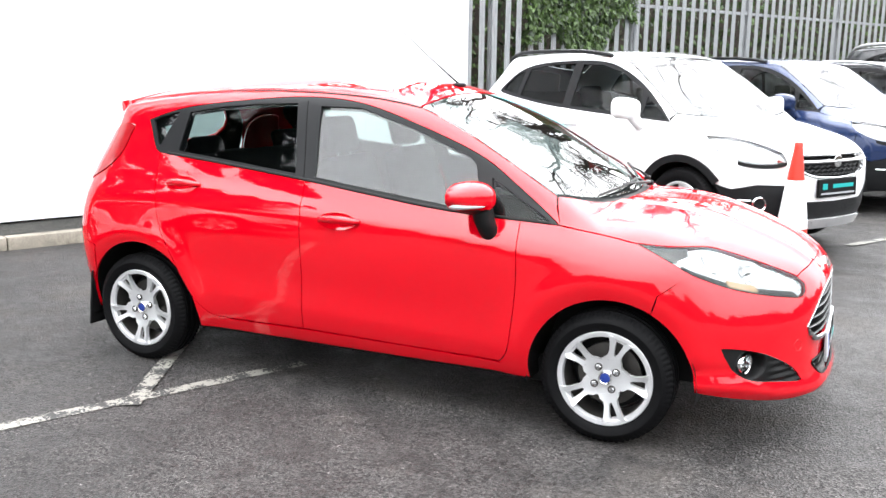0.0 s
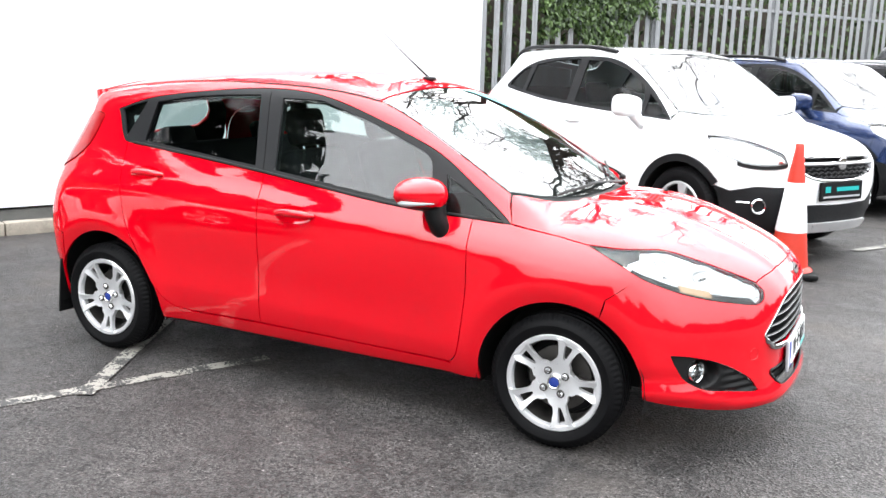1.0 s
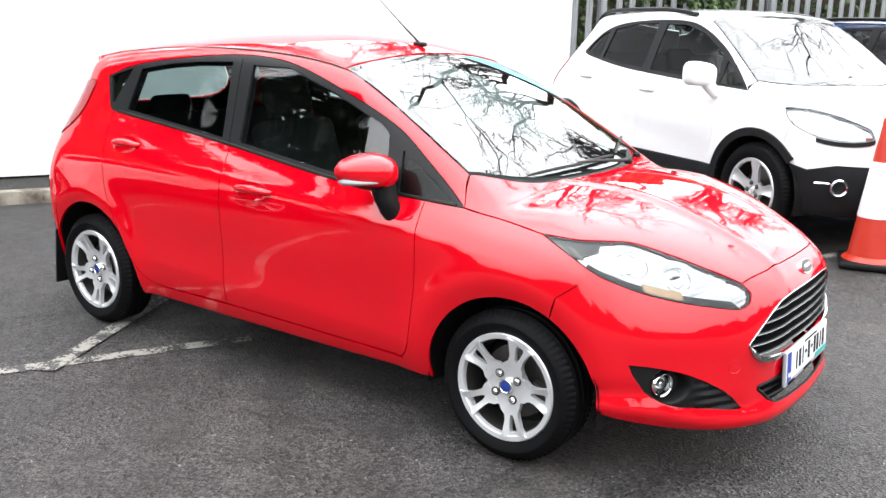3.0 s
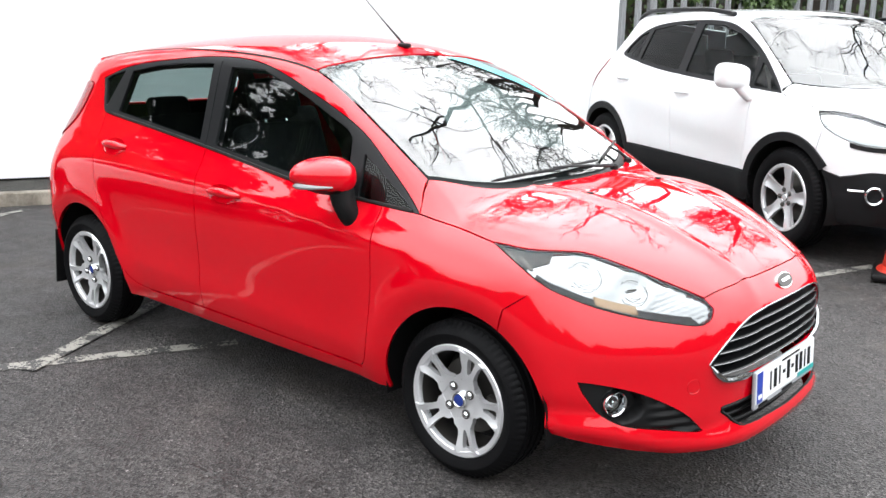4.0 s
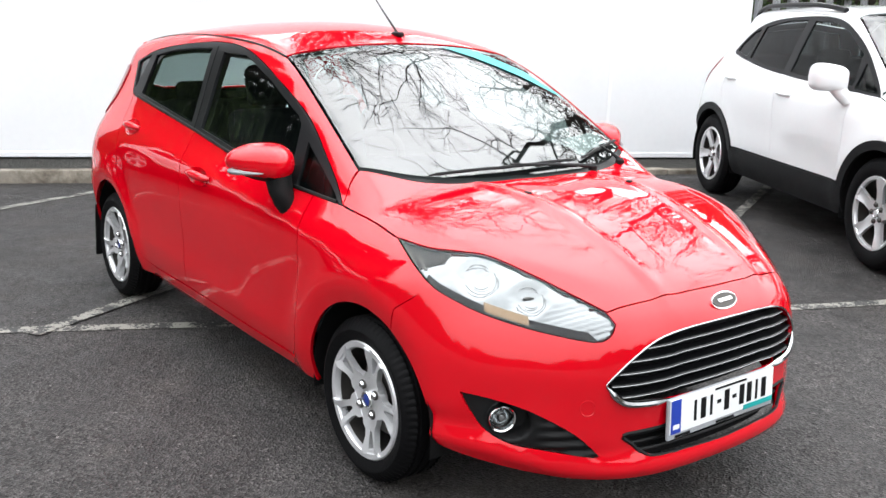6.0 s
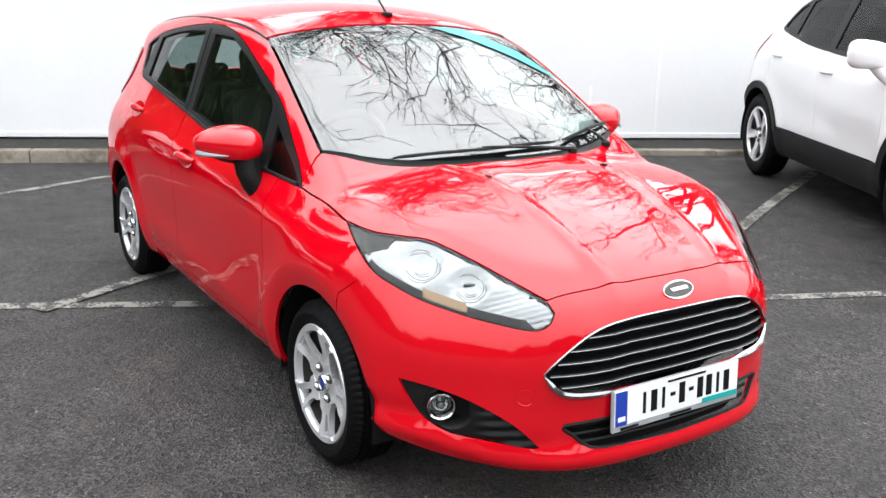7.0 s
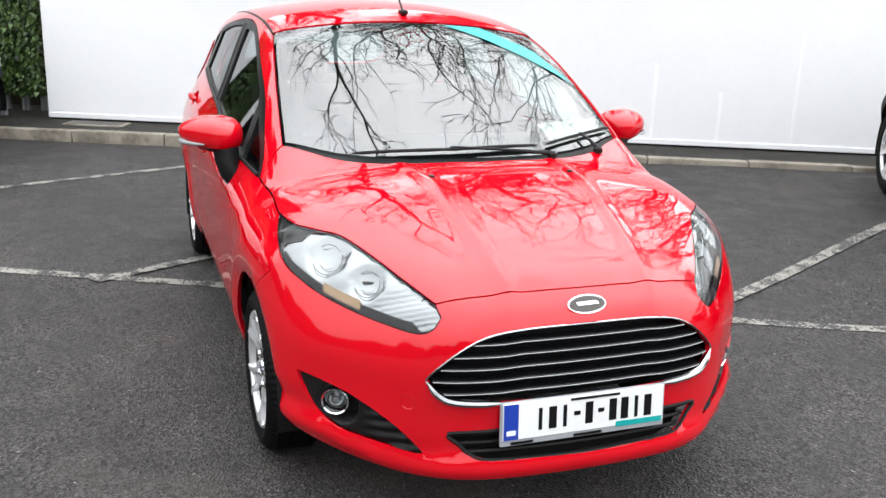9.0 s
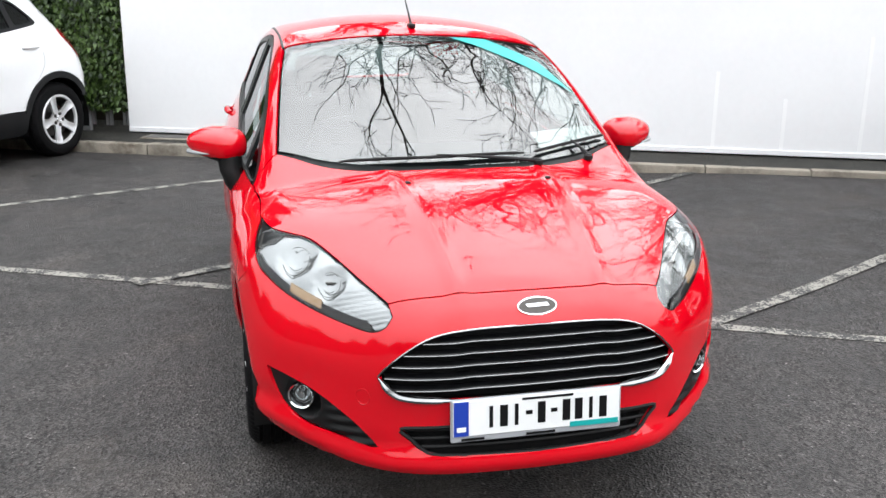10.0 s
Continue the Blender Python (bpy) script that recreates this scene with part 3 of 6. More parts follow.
def wheel(name, parent, m, tyre_r, rim_r, width, style, nuts, label=""):
    """Tyre with grooved tread, barrel, spokes, cap and nuts; axle along y, outer face towards -y."""
    w = new(name)
    w.parent, w.matrix_basis = parent, m
    if label:
        tagged(w, label)
    hw = width / 2
    prof = [(rim_r - 0.004, -hw + 0.012), (rim_r + 0.006, -hw + 0.004), (rim_r + 0.02, -hw - 0.004), ((rim_r + tyre_r) / 2, -hw - 0.009), (tyre_r - 0.03, -hw - 0.004), (tyre_r - 0.014, -hw + 0.008), (tyre_r - 0.004, -hw + 0.022)]
    tread = []
    for g in (-0.5, -0.17, 0.17, 0.5):
        c = g * hw * 1.25
        tread += [(tyre_r, c - 0.008), (tyre_r - 0.008, c - 0.005), (tyre_r - 0.008, c + 0.005), (tyre_r, c + 0.008)]
    prof = prof + tread + [(r, -a) for r, a in prof[::-1]]
    bm = lathe_bm(prof, 216)
    for v in bm.verts:
        r = math.hypot(v.co.x, v.co.z)
        if r > tyre_r - 0.02 and abs(v.co.y) > 0.66 * hw:
            k = round(math.atan2(v.co.z, v.co.x) * 108 / math.pi)
            if k % 3 == 0:
                v.co.x, v.co.z = v.co.x * (1 - 0.005 / r), v.co.z * (1 - 0.005 / r)
    part("tyre", bm, RUBBER, w, smooth=True, angle=25)
    part("rim", lathe_bm([(rim_r - 0.006, -hw + 0.014), (rim_r + 0.004, -hw + 0.004), (rim_r, -hw - 0.001), (rim_r - 0.017, -hw + 0.001), (rim_r - 0.020, -hw + 0.006), (rim_r - 0.022, -hw + 0.022)], 72), ALLOY, w, smooth=True)
    part("rim_barrel", lathe_bm([(rim_r - 0.022, -hw + 0.022), (rim_r - 0.024, -hw + 0.05), (rim_r - 0.03, 0.0), (rim_r - 0.02, hw - 0.01)], 64), DARK_METAL, w, smooth=True)
    part("brake_disc", cap_ends(lathe_bm([(0.045, 0.0), (rim_r * 0.68, 0.0), (rim_r * 0.68, 0.02), (0.045, 0.02)], 48)), DARK_METAL, w, smooth=True, angle=30)
    part("brake_caliper", box_bm(rim_r * 0.45, 0.05, rim_r * 0.35, Matrix.Translation((rim_r * 0.55, 0.0, 0.02)), 0.012), DARK_METAL, w)
    part("hub_carrier", cap_ends(lathe_bm([(rim_r - 0.035, 0.06), (rim_r - 0.035, 0.075)], 40)), BLACK_PLASTIC, w)
    dish = lambda V: 0.006 - 0.022 * np.clip(1 - np.hypot(V[:, 0], V[:, 1]) / rim_r, 0, 1) ** 1.2
    face = -hw + 0.012
    put = lambda u, v, z: (u, face - z, v)
    hub_r = (0.41 if style == "twin" else 0.34) * rim_r
    part("hub", plate_bm([(hub_r * math.cos(a), hub_r * math.sin(a)) for a in np.linspace(0, 2 * math.pi, 36)[:-1]], [], 0.03, lambda u, v, z: put(u, v, z - 0.002), 0.02, 0.012, dish), ALLOY, w, smooth=True, angle=50)
    R = rim_r - 0.015
    for k in range(5):
        a0 = math.pi / 2 + 2 * math.pi * k / 5
        if style == "twin":
            out = [(hub_r * 0.8, -0.044), (hub_r, -0.042), (R * 0.54, -0.029), (R * 0.66, -0.029), (R * 0.85, -0.039), (R * 0.94, -0.047), (R, -0.058), (R, 0.058), (R * 0.94, 0.047), (R * 0.85, 0.039), (R * 0.66, 0.029), (R * 0.54, 0.029), (hub_r, 0.042), (hub_r * 0.8, 0.044)]
            hole = [[(R * 0.58, -0.004), (R * 0.66, -0.009), (R * 0.86, -0.016), (R * 0.92, -0.015), (R * 0.92, 0.015), (R * 0.86, 0.016), (R * 0.66, 0.009), (R * 0.58, 0.004)]]
        else:
            out = [(hub_r * 0.8, -0.034), (R * 0.6, -0.030), (R, -0.046), (R, 0.046), (R * 0.6, 0.030), (hub_r * 0.8, 0.034)]
            hole = []
        ca, sa = math.cos(a0), math.sin(a0)
        rot = lambda lp: [(u * ca - v * sa, u * sa + v * ca) for u, v in lp]
        bm = plate_bm(rot(out), [rot(q) for q in hole], 0.022, put, 0.0065, 0.005, lambda V, ca=ca, sa=sa: dish(V) + 0.012 * np.clip(np.abs(V[:, 1] * ca - V[:, 0] * sa) / 0.040, 0, 1) ** 2 * np.clip(np.hypot(V[:, 0], V[:, 1]) / R * 2.4 - 1, 0, 1))
        part("spoke", bm, ALLOY, w, smooth=True, angle=50)
    part("centre_cap", cap_ends(lathe_bm([(0.030, face + 0.012), (0.030, face + 0.003), (0.027, face - 0.001), (0.023, face - 0.001), (0.021, face + 0.001)], 28)), CHROME, w, smooth=True)
    part("cap_field", cap_ends(lathe_bm([(0.021, face + 0.001), (0.012, face - 0.0015), (0.0005, face - 0.002)], 28)), BLUE_CAP if style == "twin" else ALLOY, w, smooth=True)
    for k in range(nuts):
        a = 2 * math.pi * (k + 0.5) / nuts + 0.15
        mm = Matrix.Translation((0.054 * math.cos(a), 0, 0.054 * math.sin(a)))
        # dark disc round the nut in place of the shade in its recess
        part("recess_shade_disc", cap_ends(lathe_bm([(0.0165, face + 0.018), (0.0165, face + 0.0045)], 20, m=mm)), DARK_METAL, w)
        part("wheel_nut", cap_ends(lathe_bm([(0.012, face + 0.02), (0.012, face + 0.002), (0.008, face - 0.004), (0.0005, face - 0.005)], 10, m=mm)), CHROME if style == "twin" else DARK_METAL, w)
    return w


def seat(parent, x, y, mat=CLOTH):
    s = new("front_seat")
    s.parent, s.location = parent, (x, y, 0)
    bm = box_bm(0.50, 0.50, 0.15, pose(0.05, 0, 0.48, 0, -6, 0), 0.05, 3)
    part("cushion", bm, mat, s, smooth=True)
    part("backrest", box_bm(0.13, 0.48, 0.62, pose(-0.28, 0, 0.80, 0, -18, 0), 0.055, 3), mat, s, smooth=True)
    part("headrest", box_bm(0.09, 0.26, 0.19, pose(-0.40, 0, 1.20, 0, -14, 0), 0.04, 3), mat, s, smooth=True)
    for dy in (-0.06, 0.06):
        part("headrest_post", tube_bm([(-0.36, dy, 1.05), (-0.39, dy, 1.16)], 0.007), CHROME, s)


def number_plate(parent, m, w=0.52, h=0.11, dealer=False):
    p = new("number_plate")
    p.parent, p.matrix_basis = parent, m
    part("holder", box_bm(0.012, w + 0.012, h + 0.022, pose(-0.004, 0, -0.006), 0.003, 1), PLATE_GREY if not dealer else INK, p, "grey dealer plate holder")
    part("plate_face", box_bm(0.008, w, h, pose(0.002, 0, 0.002), 0.002, 1), INK if dealer else PLATE_WHITE, p)
    return p


hatch = thing("red_hatchback", "glossy red five-door hatchback parked on the asphalt, twin-spoke alloy wheels", "car", pose(0, 0.013, 0))
SIDE, TOP, REAR = (Chart(HATCH, k) for k in ("side", "top", "rear"))
NOSE = Chart(HATCH, "round", 0.8)
HLC = Chart(HATCH, "plane", radians(-38), radians(24))

# outlines, right-hand side
lamp_top = spline([(1.330, -0.752, 0.852), (1.452, -0.725, 0.843), (1.537, -0.667, 0.841), (1.604, -0.608, 0.835), (1.72, -0.545, 0.80), (1.83, -0.488, 0.76), (1.936, -0.425, 0.716)], 5)
lamp_low = spline([(1.968, -0.418, 0.688), (1.977, -0.445, 0.658), (1.957, -0.487, 0.643), (1.887, -0.56, 0.654), (1.80, -0.632, 0.67), (1.71, -0.70, 0.694), (1.63, -0.747, 0.722), (1.555, -0.777, 0.751), (1.459, -0.78, 0.80), (1.330, -0.752, 0.852)], 5)
hood_front = TOP.on(np.array(spline([(1.936, -0.425, 0.716), (1.977, -0.24, 0.742), (1.990, 0, 0.750), (1.977, 0.24, 0.742), (1.936, 0.425, 0.716)], 8))[:, :2])
lamp_top, lamp_low = (list(HLC.on(HLC.uv(q))) for q in (lamp_top, lamp_low))
hood_front[0], hood_front[-1] = lamp_top[-1], lamp_top[-1] * np.array((1, -1, 1))
dlo_top = spline([(-1.279, 1.253), (-1.048, 1.322), (-0.667, 1.371), (-0.321, 1.394), (-0.028, 1.373), (0.288, 1.287), (0.609, 1.168), (0.82, 1.035), (1.01, 0.900)], 6)
dlo_low = spline([(1.01, 0.900), (0.842, 0.909), (0.423, 0.936), (-0.24, 1.011), (-0.71, 1.058), (-1.10, 1.090)], 6)
dlo_back = spline([(-1.10, 1.090), (-1.165, 1.098), (-1.20, 1.13), (-1.25, 1.21), (-1.279, 1.253)], 4)
rear_seam = spline([(-1.15, 1.095), (-1.12, 0.95), (-1.091, 0.857), (-1.05, 0.72), (-0.98, 0.597), (-0.90, 0.46), (-0.835, 0.37), (-0.76, 0.312), (-0.66, 0.302)], 5)
front_seam = spline([(0.78, 0.294), (0.812, 0.33), (0.832, 0.406), (0.851, 0.60), (0.853, 0.743), (0.842, 0.909)], 5)
arch_f, arch_r = (1.26, 0.275, 0.348), (-1.205, 0.28, 0.362)

front_door = front_seam + [p for p in dlo_low if -0.24 < p[0] < 0.84] + [(-0.24, 1.011), (-0.222, 0.86), (-0.215, 0.6), (-0.222, 0.308)]
rear_door = [(-0.66, 0.302), (-0.222, 0.308), (-0.215, 0.6), (-0.222, 0.86), (-0.24, 1.011)] + [p for p in dlo_low if p[0] < -0.241] + rear_seam[:-1]
cup_of = lambda hx, hz: [(hx - 0.012 + 0.098 * math.cos(t), hz - 0.006 + 0.036 * math.sin(t)) for t in np.linspace(0, 2 * math.pi, 28)[:-1]]
for nm, outl, lb in (("front_door_panel", front_door, (-0.008, 0.852)), ("rear_door_panel", rear_door, (-0.935, 0.957))):
    skin(nm, SIDE, s3(outl), RED, hatch, holes=[s3(cup_of(*lb))], mirror=True, h=0.018, gap=0.0024)
    skin("door_trim", SIDE, s3(outl), DASH, hatch, sink=0.07, depth=0, mirror=True, h=0.06)
fender = [(0.80, 0.237)] + arc(*arch_f, 187, 62) + [(1.447, 0.662)] + spline([(1.447, 0.662), (1.512, 0.712), (1.555, 0.751)], 4)[1:] + [(p[0], p[2]) for p in lamp_low if p[0] < 1.55 and p[2] > 0.7][0:] + spline([(1.33, 0.852), (1.23, 0.868), (1.12, 0.883), (1.01, 0.900)], 5)[1:] + [(0.93, 0.906)] + front_seam[::-1] + [(0.79, 0.26)]
skin("front_wing", SIDE, s3(fender), RED, hatch, mirror=True, h=0.02, gap=0.0018)

# pillars, rails, quarter and sill in one pressing
ws_edge = [(0.967, -0.672), (0.80, -0.655), (0.60, -0.632), (0.42, -0.608), (0.27, -0.585)]
ws_edge3 = [tuple(p) for p in TOP.on(spline(ws_edge, 6))]
rail3 = [tuple(p) for p in TOP.on(spline([(0.27, -0.585), (0.0, -0.580), (-0.5, -0.572), (-1.0, -0.555), (-1.40, -0.53), (-1.60, -0.50)], 6))]
tail_seam = spline([(-1.60, 1.30), (-1.60, 1.2), (-1.64, 1.05), (-1.70, 0.9), (-1.715, 0.75)], 5)
quarter = ([(0.80, 0.237), (0.80, 0.278), (0.78, 0.287), (0.3, 0.297), (-0.222, 0.302), (-0.66, 0.296)] + rear_seam[::-1] + dlo_back[5:] + dlo_top[1:]
           + [(1.0, 0.93), (0.984, 0.963)] + [(p[0], p[2]) for p in ws_edge3] + [(p[0], p[2]) for p in rail3[1:]] + tail_seam[1:]
           + [(-1.66, 0.66), (-1.60, 0.62), (-1.5, 0.60)] + [p for p in arc(*arch_r, 150, -7)] + [(-0.80, 0.237), (0.0, 0.235)])
lamp_tail = spline([(-1.378, 1.221), (-1.385, 1.17), (-1.42, 1.075), (-1.49, 1.00), (-1.60, 0.945), (-1.668, 0.93), (-1.63, 1.05), (-1.56, 1.17), (-1.47, 1.225)], 5, closed=True)
skin("body_side", SIDE, s3(quarter), RED, hatch, holes=[s3(lamp_tail)], mirror=True, h=0.022)
skin("tail_lamp", SIDE, s3(lamp_tail), RED_LENS, hatch, mirror=True, h=0.03, label="red tail lamp lens", lift=lambda P: 0.006 + 0 * P[:, 0])

# black window surround with its panes
pane_f = [(-0.240, 1.352), (-0.022, 1.350), (0.277, 1.264), (0.560, 1.158), (0.600, 1.128), (0.628, 1.02), (0.648, 0.945), (0.423, 0.961), (-0.190, 1.030)]
pane_fq = [(0.684, 1.075), (0.705, 1.06), (0.962, 0.916), (0.95, 0.908), (0.72, 0.925), (0.712, 0.94)]
pane_r = [(-1.012, 1.300), (-0.80, 1.334), (-0.60, 1.352), (-0.376, 1.362), (-0.304, 1.041), (-0.71, 1.082), (-1.03, 1.110)]
pane_rq = [(-1.245, 1.252), (-1.20, 1.272), (-1.085, 1.300), (-1.165, 1.128), (-1.178, 1.135)]
dlo = dlo_top[:-1] + dlo_low[:-1] + dlo_back[:-1]
for nm, pane, gm in (("front_door_glass", pane_f, GLASS_CLEAR), ("front_quarter_glass", pane_fq, GLASS_SIDE), ("rear_door_glass", pane_r, GLASS_SIDE), ("rear_quarter_glass", pane_rq, GLASS_REAR)):
    for ob in skin(nm, SIDE, s3(pane), gm, hatch, sink=0.008, gap=-0.006, depth=0, mirror=True, h=0.05):
        ob.visible_shadow = False
skin("window_frame", SIDE, s3(dlo), SATIN_BLACK, hatch, holes=[s3(q) for q in (pane_f, pane_fq, pane_r, pane_rq)], gap=0.0015, mirror=True, h=0.03, hb=0.012, label="black window surround")
skin("pillar_trim", SIDE, s3(inset(resample(np.array(dlo), 0.03), -0.035)), CLOTH, hatch, holes=[s3(q) for q in (pane_f, pane_fq, pane_r)] + [s3([(-1.20, 1.235), (-1.12, 1.255), (-1.165, 1.17)])], sink=0.035, depth=0, gap=-0.004, mirror=True, h=0.04, label="dark inner pillar trim")
for sg in (1, -1):
    pts = [(x, y * sg, z) for x, y, z in SIDE.on([(-0.322 + 0.072 * i / 8, 1.375 - 0.36 * i / 8) for i in range(9)])]
    part("pillar_seam", tube_bm(pts, 0.0025, 6), INK, hatch, "dark shut line in the pillar")
bz = [p for p in dlo_low if -1.10 <= p[0] <= 0.99]
for sg in (1, -1):
    pts = [(x, y * sg, z) for x, y, z in (SIDE.on([(p[0], p[1] + 0.004) for p in bz]) + SIDE.s.normal(SIDE.on([(p[0], p[1]) for p in bz])) * 0.001)]
    part("belt_moulding", tube_bm(pts, 0.007, 6), BLACK_PLASTIC, hatch, "black rubber belt moulding", smooth=True)

# bonnet, roof, windscreen
edge = [(0.984, -0.716, 0.963)] + [tuple(p) for p in SIDE.on(spline([(1.01, 0.9005), (1.12, 0.8835), (1.23, 0.8685), (1.330, 0.8525)], 5))]
cowl_line = spline([(1.185, 0.0), (1.165, -0.25), (1.095, -0.48), (1.015, -0.61), (0.970, -0.674)], 5) + [np.array((0.984, -0.716))]
right_half = [(x, y, 0.9) for x, y in cowl_line] + edge[1:] + [tuple(p) for p in lamp_top[1:]] + [tuple(p) for p in hood_front[1:17]]
bonnet = right_half[:-1] + [tuple(hood_front[16])] + mir(right_half[1:-1])[::-1]
skin("bonnet", TOP, bonnet, RED, hatch, h=0.018, hb=0.010, gap=0.0025)
ws_low = spline([(1.15, 0.0), (1.13, -0.25), (1.062, -0.48), (0.995, -0.605), (0.958, -0.668)], 5)
ws_top = spline([(0.27, -0.581), (0.281, -0.44), (0.288, -0.2), (0.290, 0.0)], 5)
half = [(x, y, 1.2) for x, y in ws_low] + [(x, y + 0.004, 1.2) for x, y in spline(ws_edge, 6)[1:-1]] + [(x, y, 1.2) for x, y in ws_top]
screen = half[:-1] + [half[-1]] + mir(half[1:-1])[::-1]
for ob in skin("windscreen", TOP, screen, GLASS_SCREEN, hatch, depth=0, sink=0.004, gap=0.004, h=0.04):
    ob.visible_shadow = False
inner = [(x + 0.0, y) for x, y in spline([(1.105, 0.0), (1.085, -0.25), (1.03, -0.46), (0.965, -0.575), (0.90, -0.628)], 5)] + [(x, y + 0.022) for x, y in spline(ws_edge, 6)[5:-2]] + [(x - 0.0, y) for x, y in spline([(0.315, -0.545), (0.325, -0.42), (0.332, -0.2), (0.335, 0.0)], 5)]
ih = [(x, y, 1.2) for x, y in inner]
skin("windscreen_frit", TOP, screen, INK, hatch, holes=[ih[:-1] + [ih[-1]] + mir(ih[1:-1])[::-1]], depth=0, sink=0.007, gap=0.004, h=0.04, label="black ceramic border of the windscreen")
cowl = [(x + 0.004, y, 0.9) for x, y in cowl_line[:-1]] + [(x, y, 0.9) for x, y in ws_low[::-1]]
skin("cowl_panel", TOP, cowl + mir(cowl[1:-1])[::-1], BLACK_PLASTIC, hatch, depth=0, sink=0.012, gap=0.0, h=0.03, label="black plastic cowl below the windscreen")
rl = [(p[0], p[1], 1.4) for p in rail3]
roof = rl + [(-1.66, -0.25, 1.3), (-1.675, 0, 1.3)] + mir([(-1.66, -0.25, 1.3)]) + mir(rl)[::-1] + [(x, -y, 1.4) for x, y in ws_top[:-1]] + [(x, y, 1.4) for x, y in ws_top[::-1]]
skin("roof_panel", TOP, roof, RED, hatch, h=0.035)
for sg in (1, -1):
    pts = [(x, y * sg, z - 0.004) for x, y, z in rail3[:-4]]
    part("roof_moulding", tube_bm(pts, 0.007, 6), SATIN_BLACK, hatch, "black roof ditch moulding", smooth=True)
rc = [(x, y + 0.03, z) for x, y, z in rl[1:-3]]
skin("headliner", TOP, rc + mir(rc)[::-1], HEADLINER, hatch, depth=0, sink=0.05, h=0.1)

# tailgate, rear bumper
tg = [(-1.6, -0.49, 1.30), (-1.6, -0.55, 1.2), (-1.6, -0.60, 1.05), (-1.6, -0.62, 0.9), (-1.6, -0.62, 0.75), (-1.6, -0.55, 0.60), (-1.8, 0.0, 0.58)]
rw = [(-1.6, -0.41, 1.27), (-1.6, -0.45, 1.20), (-1.6, -0.455, 1.15), (-1.6, -0.42, 1.105), (-1.6, -0.34, 1.085), (-1.6, 0, 1.075)]
rwh = [(-1.6, 0, 1.30)] + rw
skin("tailgate_trim", REAR, [(-1.7, 0, 1.32)] + tg + mir(tg[:-1])[::-1], CLOTH, hatch, holes=[rwh + mir(rw[:-1])[::-1]], h=0.05, depth=0, sink=0.03, label="dark inner tailgate trim")
skin("tailgate", REAR, [(-1.7, 0, 1.325)] + tg + mir(tg[:-1])[::-1], RED, hatch, holes=[rwh + mir(rw[:-1])[::-1]], h=0.05)
for ob in skin("rear_window", REAR, rwh + mir(rw[:-1])[::-1], GLASS_REAR, hatch, depth=0, sink=0.005, h=0.06):
    ob.visible_shadow = False
rb = [tuple(p) for p in SIDE.on([(-1.715, 0.75), (-1.66, 0.66), (-1.60, 0.62), (-1.5, 0.60)] + arc(*arch_r, 150, 186, 8))] + [(-1.66, -0.7, 0.225), (-1.80, -0.5, 0.22), (-1.85, 0.0, 0.22)]
rt = [(-1.87, -0.30, 0.585), (-1.82, -0.54, 0.60), (-1.80, -0.60, 0.70)]


class Stern(Chart):
    def rays(self, U):
        c, s, v = np.cos(U[:, 0]), np.sin(U[:, 0]), U[:, 1]
        return np.stack([-0.6 - 2.6 * c, -2.6 * s, v], 1), np.stack([-0.6 - 0.05 * c, -0.05 * s, v], 1)

    def uv(self, P):
        P = np.asarray(P, float).reshape(-1, 3)
        return np.stack([np.arctan2(-P[:, 1], -(P[:, 0] + 0.6)), P[:, 2]], 1)


rbo = [(-1.87, 0, 0.58)] + rt + rb
skin("rear_bumper", Stern(HATCH, "stern"), rbo + mir(rbo[1:-1])[::-1], RED, hatch, h=0.05)
sp = [(-1.48, -0.47), (-1.58, -0.46), (-1.66, -0.42), (-1.69, 0.0), (-1.66, 0.42), (-1.58, 0.46), (-1.48, 0.47)]
part("spoiler", plate_bm(spline(sp, 4, closed=True), [], 0.055, lambda u, v, z: (u, v, z), 0.06, 0.02, lambda V: HATCH.p["roof"](V[:, 0]) - 0.195 * V[:, 1] ** 2 + 0.004), RED, hatch, smooth=True, angle=50)

# front bumper with its openings
grille = [(2.044, 0.0, 0.664), (2.042, -0.19, 0.660), (2.034, -0.31, 0.640), (2.018, -0.395, 0.590), (1.997, -0.462, 0.525), (1.999, -0.458, 0.505), (2.010, -0.43, 0.473), (2.027, -0.388, 0.455), (2.05, -0.26, 0.448), (2.06, 0.0, 0.446)]
intake = [(2.04, 0.0, 0.366), (2.04, -0.31, 0.361), (2.018, -0.405, 0.356), (2.03, -0.375, 0.325), (2.045, -0.345, 0.298), (2.06, -0.285, 0.280), (2.07, 0.0, 0.274)]
fog = spline([(1.697, -0.770, 0.462), (1.762, -0.720, 0.454), (1.855, -0.632, 0.424), (1.945, -0.535, 0.362), (1.996, -0.472, 0.291)], 4) + spline([(1.985, -0.488, 0.288), (1.885, -0.602, 0.303), (1.812, -0.676, 0.320), (1.752, -0.731, 0.361), (1.71, -0.762, 0.43)], 4)
loop2 = lambda h: h + mir(h[1:-1])[::-1]
seam3 = [tuple(p) for p in SIDE.on([(1.447, 0.662), (1.512, 0.712)])]
arch3 = [tuple(p) for p in SIDE.on(arc(*arch_f, 62, 0, 16))]
bl = [tuple(p) for p in hood_front[:17]][::-1] + [tuple(lamp_low[0])] + [tuple(p) for p in lamp_low if p[0] > 1.54] + [seam3[1], seam3[0]] + arch3 + [(1.64, -0.79, 0.272), (1.72, -0.71, 0.250), (1.83, -0.61, 0.225), (1.93, -0.51, 0.213), (2.02, -0.40, 0.210), (2.05, -0.2, 0.214), (2.06, 0.0, 0.216)]
ring = bl + mir(bl[1:-1])[::-1]


